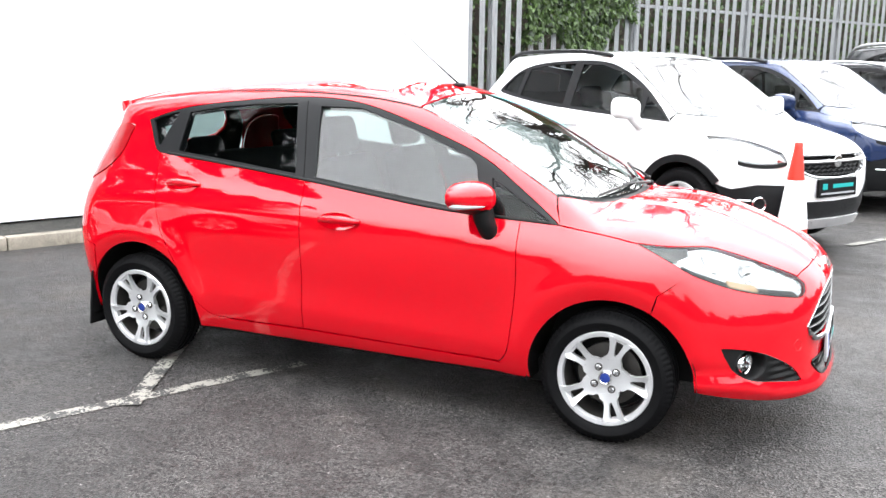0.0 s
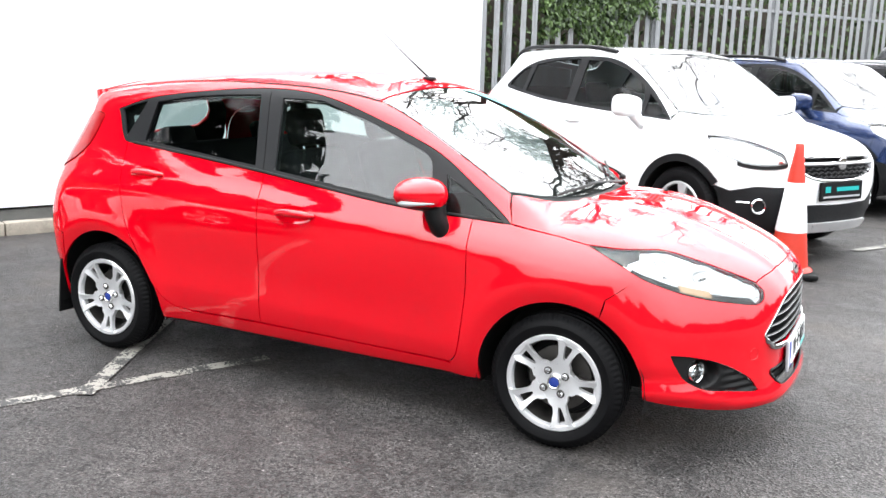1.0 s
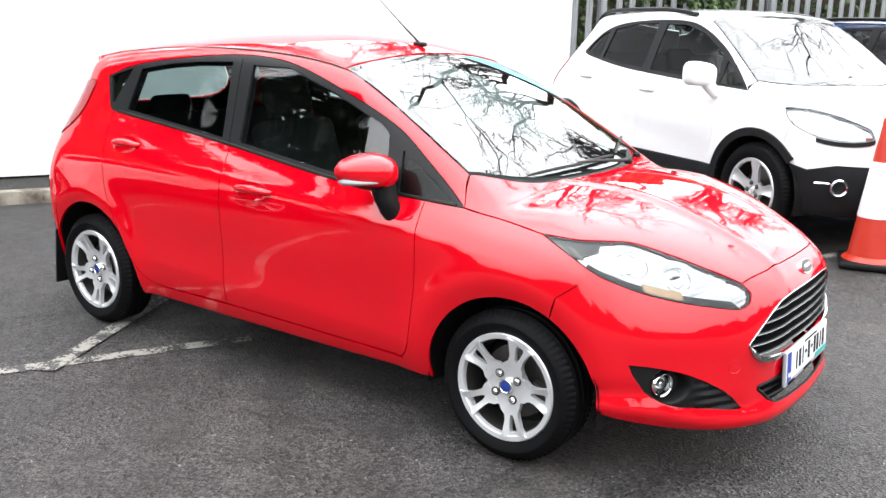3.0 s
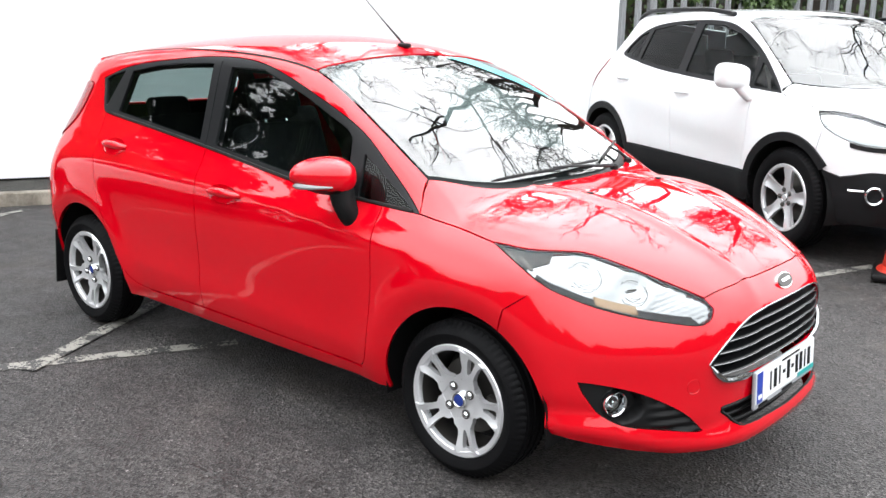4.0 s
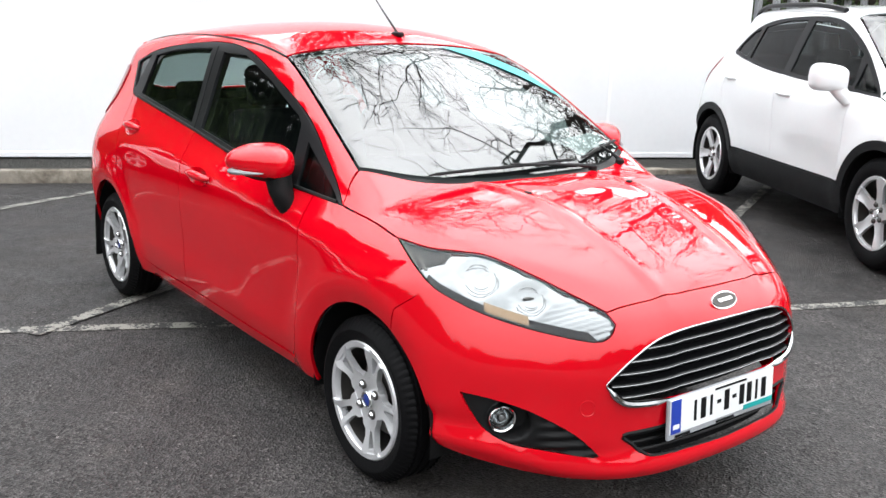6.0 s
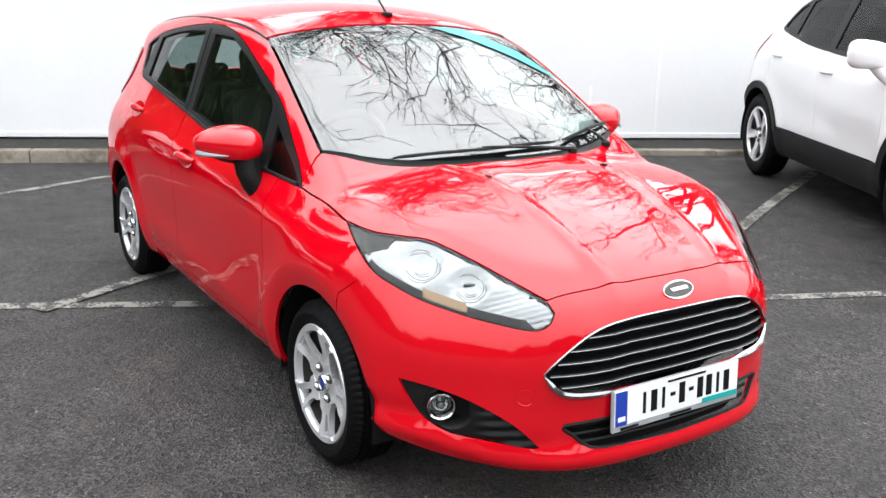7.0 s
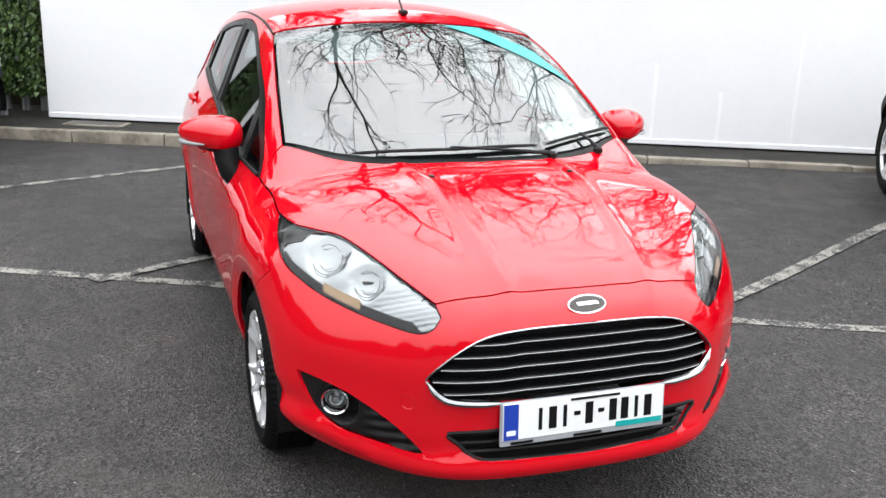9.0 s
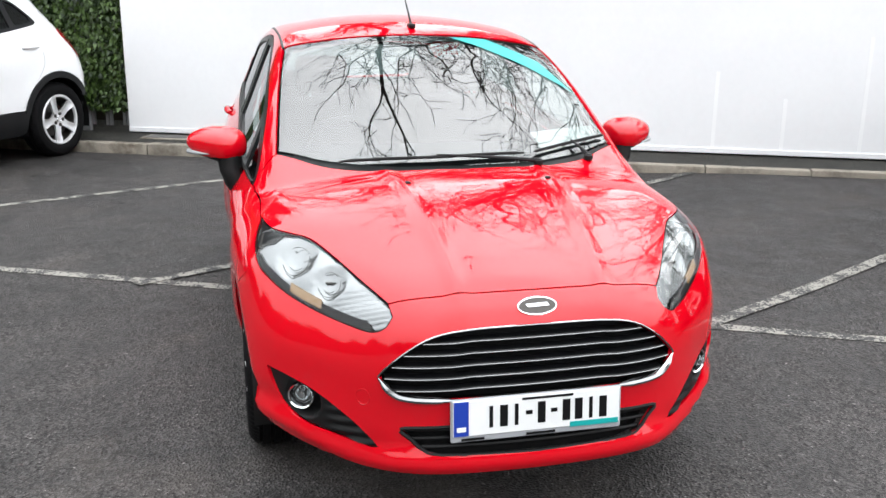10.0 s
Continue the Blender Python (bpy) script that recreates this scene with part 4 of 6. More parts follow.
def lip(P):
    """The lower lip swells; a soft step runs round it."""
    ay = np.abs(P[:, 1])
    ridge = 0.240 + 0.065 * step(ay, 0.50, 0.78)
    return 0.020 * np.exp(-np.abs(P[:, 2] - ridge) / 0.028) - 0.010 * np.exp(-((P[:, 2] - ridge - 0.055) / 0.03) ** 2) * step(ay, 0.34, 0.42)


skin("front_bumper", NOSE, ring, RED, hatch, holes=[loop2(grille), loop2(intake), fog, mir(fog)], h=0.022, hb=0.010, depth=0.012, gap=0.001, lift=lip)

# grille: dark backing, chrome surround, five bright-edged bars
skin("grille_backing", NOSE, loop2(grille), INK, hatch, gap=-0.01, sink=0.05, depth=0, h=0.06)
skin("intake_backing", NOSE, loop2(intake), INK, hatch, gap=-0.01, sink=0.05, depth=0, h=0.06)
g3 = NOSE.on(NOSE.uv(loop2([tuple(p) for p in spline(grille, 4)])))
gn = HATCH.normal(g3)
gt = g3 + gn * 0.002
rad = [0.0028 + 0.0085 * float(step(0.515 - p[2], 0.0, 0.03)) * float(step(abs(p[1]), 0.24, 0.30)) for p in gt]
part("grille_surround", tube_bm([tuple(p) for p in gt] + [tuple(gt[0])], rad + [rad[0]], 8), DARK_CHROME, hatch, "chrome grille surround", smooth=True)


def half_width(z, outline):
    zs = [(p[2], abs(p[1])) for p in outline]
    best = 0.0
    for (z0, y0), (z1, y1) in zip(zs, zs[1:]):
        if min(z0, z1) <= z <= max(z0, z1) and z0 != z1:
            best = max(best, y0 + (y1 - y0) * (z - z0) / (z1 - z0))
    return best


for i in range(5):
    z = 0.622 - 0.036 * i
    hw = half_width(z, grille) - 0.006
    ys = np.linspace(-hw, hw, 25)
    ctr = NOSE.on(NOSE.uv([(2.02, y, z + 0.004 * (1 - (y / hw) ** 2)) for y in ys])) - np.array((0.008, 0, 0))
    drop = np.array([0.004 * float(step(abs(y), 0.19, 0.25)) for y in ys])
    ctr[:, 2] -= drop
    bm = bmesh.new()
    rows = [[bm.verts.new((p[0] + dx, p[1], p[2] + dz)) for p in ctr] for dx, dz in ((0.0, 0.004), (0.004, 0.0), (0.0, -0.005), (-0.035, -0.012), (-0.035, 0.004))]
    for q, w2 in zip(rows, rows[1:] + rows[:1]):
        for a in range(24):
            bm.faces.new((q[a], q[a + 1], w2[a + 1], w2[a]))
    part("grille_bar", bm, SATIN_BLACK, hatch, smooth=True)
    part("grille_bar_edge", tube_bm([(p[0] + 0.004, p[1], p[2]) for p in ctr], 0.0019, 6), BAR_EDGE, hatch, "bright edge of the grille bar", smooth=True)
for i in range(3):
    z = 0.345 - 0.024 * i
    hw = half_width(z, intake) - 0.006
    ys = np.linspace(-hw, hw, 17)
    ctr = NOSE.on(NOSE.uv([(2.02, y, z) for y in ys])) - np.array((0.02, 0, 0))
    part("intake_bar", tube_bm([tuple(p) for p in ctr], 0.006, 6), BLACK_PLASTIC, hatch, smooth=True)
i3 = NOSE.on(NOSE.uv(loop2([tuple(p) for p in spline(intake, 4)])))
part("intake_rim", tube_bm([tuple(p) for p in i3] + [tuple(i3[0])], 0.006, 6), BLACK_PLASTIC, hatch, smooth=True)

# fog lamp recesses
for sg in (1, -1):
    fo = fog if sg == 1 else mir(fog)
    d = lambda P: -0.010 - 0.055 * (1 - step(np.hypot((np.abs(P[:, 1]) - 0.676) * 1.25, P[:, 2] - 0.385), 0.046, 0.060)) + 0.006 * np.sin((P[:, 2] + 0.15 * (np.abs(P[:, 1]) - 0.5)) * 2 * math.pi / 0.032) * (1 - step(np.abs(P[:, 1]), 0.58, 0.63))
    skin("fog_lamp_bezel", NOSE, fo, BLACK_PLASTIC, hatch, gap=0.0005, depth=0, h=0.008, hb=0.01, lift=d, label="ribbed black fog lamp bezel")
    m = look((1.776, -0.671 * sg, 0.385), (2.4, -0.94 * sg, 0.37)) @ Matrix.Rotation(radians(-90), 4, "X")
    fl = new("fog_lamp")
    fl.parent = hatch
    part("lamp_ring", lathe_bm([(0.043, -0.04), (0.043, 0.008), (0.041, 0.012), (0.037, 0.009), (0.036, -0.01)], 32, m=m), CHROME, fl, smooth=True)
    part("reflector_bowl", lathe_bm([(0.036, 0.004), (0.033, -0.012), (0.024, -0.024), (0.010, -0.030), (0.0005, -0.031)], 32, m=m), DARK_CHROME, fl, smooth=True)
    part("bulb_cap", cap_ends(lathe_bm([(0.013, -0.02), (0.013, -0.002), (0.009, 0.003), (0.0005, 0.004)], 20, m=m)), CHROME, fl, smooth=True)
    part("inner_ring", lathe_bm([(0.029, -0.013), (0.027, -0.007), (0.024, -0.012)], 32, m=m), DARK_METAL, fl, smooth=True)
    part("lens", lathe_bm([(0.037, 0.006), (0.030, 0.010), (0.014, 0.013), (0.0005, 0.014)], 32, m=m), LENS, fl, smooth=True)

# headlamps
for sg in (1, -1):
    a, b = (HLC, lamp_top + lamp_low[:-1])
    ch = a if sg == 1 else Chart(HATCH, "plane", radians(38), radians(24))
    o = [tuple(p) for p in b] if sg == 1 else mir(b)
    hl = new("headlamp")
    hl.parent = hatch
    for ob in skin("lens", ch, o, LENS, hl, h=0.03, depth=0.006, gap=0.002):
        ob.visible_shadow = False
    bowls = ((1.625, -0.655, 0.778, 0.078), (1.765, -0.575, 0.738, 0.064))

    def depth(P):
        """Faceted dish with a deep bowl for each bulb and fine flutes towards the nose."""
        ay = np.abs(P[:, 1])
        s = (P[:, 0] + 0.5 * ay) * 16
        v = -0.011 - 0.006 * np.abs(s - np.floor(s) - 0.5) - 0.003 * (np.sin((P[:, 2] - 0.6 * P[:, 0]) * 330) > 0) * step(P[:, 0], 1.82, 1.84)
        for bx, by, bz, r in bowls:
            q = ((P[:, 0] - bx) ** 2 + (ay + by) ** 2 + (P[:, 2] - bz) ** 2) / r ** 2
            v = np.minimum(v, -0.012 - 0.26 * r * np.clip(1 - q, 0, 1) - 0.0015 * (np.cos(np.arctan2(P[:, 2] - bz, P[:, 0] - bx) * 9) > 0) * (q < 1))
        return v
    skin("reflector", ch, o, REFLECTOR, hl, h=0.006, hb=0.012, depth=0, gap=0.003, lift=depth, label="silvery faceted lamp reflector")
    skin("bezel", ch, o, INK, hl, holes=[list(ch.on(inset(resample(ch.uv(o), 0.012), 0.0042)))], h=0.02, depth=0.004, gap=0.001, sink=0.004, label="dark lamp edge")
    low_edge = [tuple(p) for p in lamp_low if 1.50 < p[0] < 1.96 and p[2] < 0.78]
    band = low_edge + [(x - 0.014, y + 0.007, z + 0.026) for x, y, z in low_edge[2:-1][::-1]]
    skin("lower_trim", ch, band if sg == 1 else mir(band), SATIN_BLACK, hl, h=0.02, depth=0, gap=0, sink=0.009, label="dark lower trim in the lamp")
    tip = [tuple(p) for p in list(lamp_top) if p[0] < 1.54] + [(1.54, -0.722, 0.812)] + [tuple(p) for p in list(lamp_low) if p[0] < 1.50][:-1]
    skin("rear_shade", ch, tip if sg == 1 else mir(tip), SATIN_BLACK, hl, h=0.02, depth=0, gap=0.004, sink=0.010, label="black rear corner of the lamp")
    for k in range(2):
        rs = [(1.395 + 0.04 * k, -0.768 + 0.010 * k, 0.838 - 0.012 * k), (1.406 + 0.04 * k, -0.762 + 0.010 * k, 0.842 - 0.012 * k), (1.446 + 0.04 * k, -0.764 + 0.012 * k, 0.800 - 0.016 * k), (1.436 + 0.04 * k, -0.770 + 0.012 * k, 0.798 - 0.016 * k)]
        skin("corner_fin", ch, rs if sg == 1 else mir(rs), DARK_METAL, hl, h=0.02, depth=0, gap=0, sink=0.0085, label="silvery fin in the lamp corner")
    amb = [tuple(p) for p in lamp_low if 1.70 < p[0] < 1.83 and p[2] < 0.72]
    amb = [(x - 0.004, y + 0.002, z + 0.010) for x, y, z in amb] + [(x - 0.02, y + 0.01, z + 0.034) for x, y, z in amb[::-1]]
    skin("indicator_reflector", ch, amb if sg == 1 else mir(amb), AMBER, hl, h=0.02, depth=0, gap=0, sink=0.008, label="amber indicator reflector")
    for bx, by, bz, r in bowls:
        m = Matrix.Translation((bx - 0.45 * r, by * sg + 0.22 * r * sg, bz - 0.15 * r)) @ look((0, 0, 0), (1, -0.45 * sg, 0.1)).to_3x3().to_4x4() @ Matrix.Rotation(radians(-90), 4, "X")
        part("bulb", cap_ends(lathe_bm([(0.009, -0.01), (0.009, 0.012), (0.006, 0.018), (0.0005, 0.020)], 16, m=m)), CHROME, hl, smooth=True)
        for a0, a1, f in ((-2.6, 0.5, 1.0), (1.0, 2.4, 0.9), (-2.2, -0.6, 0.62)):
            rim_at = ch.on(ch.uv([(bx + 0.55 * f * r * math.cos(a), (by + 0.38 * f * r * math.cos(a)) * sg, bz + 0.72 * f * r * math.sin(a)) for a in np.linspace(a0, a1, 15)]))
            part("bowl_rim", tube_bm([tuple(p) for p in rim_at - ch.s.normal(rim_at) * (0.013 + 0.006 * (f < 0.7))], 0.0011, 5), DARK_METAL, hl, smooth=True)
        part("bulb_shield", box_bm(0.034, 0.006, 0.008, m @ pose(0.0, 0.021, 0.004), 0.002, 1), DARK_METAL, hl)

# badge, plate, jets, wipers, aerial, sticker
bc = NOSE.on([(0.0, 0.711)])[0]
bm_m = Matrix.Translation(bc) @ pose(0, 0, 0, 0, -30, 0) @ pose(0, 0, 0, 0, 90, 0)
badge = new("badge")
badge.parent = hatch
oval = lambda a, b2: [(a * math.cos(t), b2 * math.sin(t)) for t in np.linspace(0, 2 * math.pi, 33)[:-1]]
part("badge_rim", plate_bm(oval(0.028, 0.061), [], 0.010, lambda u, v, z: bm_m @ Vector((u, v, z + 0.006)), 0.03, 0.008), CHROME, badge)
part("badge_field", plate_bm(oval(0.0235, 0.0565), [], 0.010, lambda u, v, z: bm_m @ Vector((u, v, z + 0.0085)), 0.03, 0.008), DARK_METAL, badge, "plain grey oval")
part("badge_stroke", plate_bm([(-0.006, -0.036), (0.004, -0.030), (0.002, 0.036), (-0.008, 0.030)], [], 0.010, lambda u, v, z: bm_m @ Vector((u, v, z + 0.0105)), 0.03, 0.008), CHROME, badge)
pl = number_plate(hatch, pose(2.068, 0, 0.392, 0, -4, 0))
part("blue_band", box_bm(0.004, 0.045, 0.106, pose(0.005, -0.236, 0.002)), PLATE_BLUE, pl)
part("country_mark", box_bm(0.003, 0.028, 0.014, pose(0.007, -0.236, -0.030)), PLATE_WHITE, pl)
for i in range(10):
    if i in (3, 5):
        part("plate_bar", box_bm(0.003, 0.020, 0.012, pose(0.006, -0.145 + 0.039 * i, 0.005)), INK, pl)
    else:
        part("plate_bar", box_bm(0.003, 0.024 if i not in (0, 2, 8) else 0.011, 0.066, pose(0.006, -0.145 + 0.039 * i, 0.002)), INK, pl)
part("small_bar", box_bm(0.003, 0.16, 0.007, pose(0.006, 0.03, 0.048)), INK, pl)
part("small_bar", box_bm(0.003, 0.07, 0.007, pose(0.004, -0.20, -0.063)), INK, pl)
part("small_bar", box_bm(0.003, 0.09, 0.007, pose(0.004, 0.01, -0.063)), INK, pl)
part("turquoise_strip", box_bm(0.003, 0.155, 0.016, pose(0.0062, 0.178, -0.046)), CYAN, pl)
tc = NOSE.on(NOSE.uv([(1.966, -0.508, 0.446)]))[0]
eye_pts = NOSE.on(NOSE.uv([(tc[0], tc[1] + 0.024 * math.cos(a), tc[2] + 0.024 * math.sin(a)) for a in np.linspace(0, 2 * math.pi, 25)]))
part("towing_eye_cover", tube_bm([tuple(p) for p in eye_pts], 0.0016, 5), RED, hatch, "round red towing eye cover", smooth=True)
for sg in (-1, 1):
    c = TOP.on([(1.385, 0.255 * sg)])[0]
    part("washer_jet", box_bm(0.024, 0.018, 0.012, Matrix.Translation(c), 0.004), BLACK_PLASTIC, hatch)


def wiper(line, px, py):
    """A slim arm from its pivot to the middle of a blade that lies on the glass."""
    w = new("wiper")
    w.parent = hatch
    g = TOP.on(spline(line, 6))
    n = len(g) - 1
    part("blade", tube_bm([(p[0] + 0.004, p[1], p[2] + 0.010) for p in g], [0.003] + [0.0065] * (n - 1) + [0.003], 6), BLACK_PLASTIC, w, smooth=True)
    mid = g[n // 2]
    pv = TOP.on([(px, py)])[0]
    part("arm", tube_bm([tuple(pv + np.array((0, 0, 0.016))), tuple((pv + mid) / 2 + np.array((0.006, 0, 0.020))), (mid[0], mid[1], mid[2] + 0.018)], [0.009, 0.006, 0.0045], 6), SATIN_BLACK, w, smooth=True)
    part("pivot", cap_ends(lathe_bm([(0.018, 0.0), (0.018, 0.016), (0.010, 0.024)], 16, "z", m=Matrix.Translation(pv))), BLACK_PLASTIC, w)


wiper([(1.08, -0.455), (1.108, -0.09), (1.09, 0.26)], 1.152, 0.30)
wiper([(1.08, 0.305), (1.01, 0.483), (0.94, 0.65)], 1.085, 0.53)
ab = TOP.on([(0.205, 0.0)])[0]
aer = new("aerial")
aer.parent = hatch
part("aerial_base", box_bm(0.07, 0.03, 0.022, Matrix.Translation(ab + np.array((0, 0, 0.008))), 0.009, 3), SATIN_BLACK, aer, smooth=True)
part("aerial_rod", tube_bm([tuple(ab + np.array((0, 0, 0.01))), tuple(ab + np.array((-0.14, 0, 0.12))), tuple(ab + np.array((-0.42, 0, 0.35)))], [0.006, 0.003, 0.0009], 6), SATIN_BLACK, aer, smooth=True)
strip = [(0.315, 0.15), (0.310, 0.32), (0.472, 0.52), (0.68, 0.617), (0.655, 0.596), (0.52, 0.450), (0.392, 0.275)]
skin("sun_strip", TOP, [(x, y, 1.2) for x, y in strip], CYAN, hatch, depth=0, sink=0.0, h=0.03, gap=0, label="turquoise sun strip on the windscreen", lift=lambda P: 0.001 + 0 * P[:, 0])
skin("dash_paper", TOP, [(0.935, 0.343, 1.0), (0.850, 0.640, 1.0), (0.912, 0.640, 1.0), (1.030, 0.365, 1.0)], PAPER, hatch, depth=0.001, sink=0.022, gap=0, h=0.05, label="white paper on the dashboard")

# mirrors
for sg in (1, -1):
    mr = new("door_mirror")
    mr.parent = hatch
    bm = bmesh.new()
    bmesh.ops.create_icosphere(bm, subdivisions=4, radius=1.0)
    for v in bm.verts:
        p = v.co
        out = max(0.0, -p.y)                            # 1 at the outer tip
        u = math.copysign(abs(p.y) ** (0.75 if p.y > 0 else 1.0), p.y)
        zz = math.copysign(abs(p.z) ** 0.8, p.z)
        flat = -0.030 - 0.012 * zz * zz
        x = p.x * 0.105 * (1 - 0.25 * out) if p.x > 0 else max(p.x * 0.09, flat - 0.02 * (1 - out))
        z = zz * (0.076 if zz > 0 else 0.066) * (1 - 0.30 * out ** 1.5) + 0.012 * out
        v.co = (0.650 + x - 0.035 * out, sg * (-0.880 + u * (0.128 if p.y < 0 else 0.110)), 1.000 + z)
    low = bm.copy()
    bmesh.ops.delete(bm, geom=[f for f in bm.faces if f.calc_center_median().z < 0.962], context="FACES")
    bmesh.ops.delete(low, geom=[f for f in low.faces if f.calc_center_median().z >= 0.968], context="FACES")
    for v in low.verts:
        v.co.z += 0.002
        v.co.x, v.co.y = 0.655 + (v.co.x - 0.655) * 0.96, sg * -0.88 + (v.co.y - sg * -0.88) * 0.97
    part("mirror_shell", bm, RED, mr, smooth=True)
    part("mirror_underside", low, BLACK_PLASTIC, mr, "black plastic underside", smooth=True)
    part("stalk", tube_bm([(0.69, sg * -0.842, 0.955), (0.70, sg * -0.838, 0.91), (0.712, sg * -0.828, 0.87), (0.72, sg * -0.81, 0.835)], [0.048, 0.046, 0.042, 0.036], 14), BLACK_PLASTIC, mr, "black mirror stalk", smooth=True)
    pts = [(0.648 + 0.100 * math.sin(t) - 0.03 * max(0, math.cos(t)), sg * (-0.888 - 0.112 * math.cos(t)), 0.978) for t in np.linspace(-0.1, 1.25, 12)]
    part("side_indicator", tube_bm(pts, [0.003, 0.009, 0.011, 0.011, 0.010, 0.009, 0.008, 0.007, 0.006, 0.005, 0.004, 0.002], 8), GALV, mr, "clear side indicator lens", smooth=True)
    part("mirror_glass", plate_bm([(0.088 * math.cos(t), 0.046 * math.sin(t)) for t in np.linspace(0, 2 * math.pi, 29)[:-1]], [], 0.006, lambda u, v, z: (0.600 - z, sg * (-0.872 + u), 1.002 + v), 0.04, 0.015), CHROME, mr)

# door handles
for sg in (1, -1):
    for hx, hz, yaw in ((-0.008, 0.852, 0), (-0.935, 0.957, 2)):
        c = SIDE.on([(hx, hz)])[0]
        hd = new("door_handle")
        hd.parent = hatch
        n = 14
        pts, rr = [], []
        for i in range(n + 1):
            t = i / n
            px = hx - 0.105 + 0.21 * t
            s0 = SIDE.on([(px, hz + 0.006 * math.sin(math.pi * t))])[0]
            pts.append((s0[0], sg * (s0[1] - 0.000 - 0.024 * math.sin(math.pi * t) ** 0.5), s0[2]))
            rr.append(0.010 + 0.009 * math.sin(math.pi * t) ** 0.6)
        part("grip", tube_bm(pts, rr, 10), RED, hd, smooth=True)
        cup = cup_of(hx, hz)
        dip = lambda P, hx=hx, hz=hz: -0.002 - 0.018 * np.clip(1 - ((P[:, 0] - hx + 0.012) / 0.098) ** 2 - ((P[:, 2] - hz + 0.006) / 0.036) ** 2, 0, 1) ** 0.6
        ob = skin("cup", SIDE, s3(cup), RED, hd, h=0.010, depth=0, gap=-0.002, lift=dip)[0]
        if sg == -1:
            ob.matrix_basis = Matrix.Diagonal((1, -1, 1, 1))

# wheels, arches, floor
for sx, (cx, cz, cr) in ((1.245, arch_f), (-1.245, arch_r)):
    for sg in (1, -1):
        mw = pose(sx, -0.733 * sg, 0.281, 0, 0, 0 if sg == 1 else 180) @ Matrix.Rotation(radians(20 if sx > 0 else 36), 4, "Y")
        wheel("wheel", hatch, mw, 0.283, 0.200, 0.178, "twin", 4)
        bm = bmesh.new()
        ang = arc(cx, cz, cr + 0.012, -9, 190, 24)
        q = [[bm.verts.new((x, sg * y, z)) for x, z in ang] for y in (-0.815, -0.50)]
        for i in range(24):
            bm.faces.new((q[0][i], q[0][i + 1], q[1][i + 1], q[1][i]))
        bm.faces.new(q[1])
        part("arch_liner", bm, BLACK_PLASTIC, hatch, smooth=True)
part("underbody", box_bm(3.0, 1.30, 0.12, pose(-0.05, 0, 0.225), 0.02), BLACK_PLASTIC, hatch)
part("sill_skirt", box_bm(1.65, 1.56, 0.03, pose(0.02, 0, 0.232), 0.01), BLACK_PLASTIC, hatch)
for sg in (1, -1):
    part("mud_flap", box_bm(0.012, 0.17, 0.30, pose(-1.575, -0.745 * sg, 0.30, 0, 6, 0), 0.004), BLACK_PLASTIC, hatch, "black rubber mud flap")

# cabin
seat(hatch, 0.10, -0.36)
seat(hatch, 0.10, 0.36)
part("rear_bench", box_bm(0.5, 1.2, 0.18, pose(-0.72, 0, 0.5, 0, -8, 0), 0.05, 3), CLOTH, hatch, smooth=True)
part("rear_bench_back", box_bm(0.15, 1.2, 0.58, pose(-1.02, 0, 0.79, 0, -22, 0), 0.05, 3), CLOTH, hatch, smooth=True)
for yy in (-0.38, 0.38):
    part("rear_headrest", box_bm(0.08, 0.24, 0.12, pose(-1.13, yy, 1.10, 0, -20, 0), 0.035, 3), CLOTH, hatch, smooth=True)
part("parcel_shelf", box_bm(0.42, 1.1, 0.02, pose(-1.40, 0, 1.0), 0.008), CLOTH, hatch)
dash = plate_bm(spline([(0.62, 0.62), (0.60, 0.94), (0.68, 0.985), (0.83, 0.985), (0.95, 0.96), (1.05, 0.90), (1.06, 0.60)], 4), [], 1.20, lambda u, v, z: (u, z + 0.60, v), 0.1, 0.03)
part("dashboard", dash, DASH, hatch, smooth=True)
part("steering_wheel", lathe_bm([(0.17 + 0.016 * math.cos(t), 0.016 * math.sin(t)) for t in np.linspace(0, 2 * math.pi, 11)], 36, "x", m=pose(0.52, -0.36, 0.93, 0, 24, 0)), SATIN_BLACK, hatch, smooth=True)
part("steering_boss", box_bm(0.06, 0.16, 0.13, pose(0.54, -0.36, 0.92, 0, 24, 0), 0.03), SATIN_BLACK, hatch, smooth=True)
part("interior_mirror", box_bm(0.03, 0.22, 0.06, pose(0.42, 0, 1.29, 0, 10, 0), 0.014), SATIN_BLACK, hatch, smooth=True)
part("cabin_floor", box_bm(2.4, 1.4, 0.03, pose(-0.35, 0, 0.33)), CLOTH, hatch)


# ---- the yard ----
def gz(x, y):
    """The yard rises slightly towards the row of parked cars."""
    t = min(1.0, max(0.0, (y - 1.9) / 2.2))
    return 0.06 * t * t * (3 - 2 * t)



rows_y = [-400, -60, -10, -4, 0, 1.0] + [1.4 + 0.2 * i for i in range(16)] + [6, 10, 30, 80, 400]
rows_x = [-400, -60, -12, -6, -3, 0, 3, 6, 12, 60, 400]
gv = [(x, y, gz(x, y)) for y in rows_y for x in rows_x]
nx = len(rows_x)
gf = [(j * nx + i, j * nx + i + 1, (j + 1) * nx + i + 1, (j + 1) * nx + i) for j in range(len(rows_y) - 1) for i in range(nx - 1)]
ground = link_mesh("ground", gv, gf, ASPHALT)
tagged(ground, "worn dark grey asphalt car park, damp in places", "ground", kind="structure")

KDIR = Vector((0.4546, 1.0, 0)).normalized()          # along the kerb
KIN = Vector((-KDIR.y, KDIR.x, 0))                     # towards the wall
K0 = Vector((-4.685, 0.0, 0))                           # a point on the kerb's foot


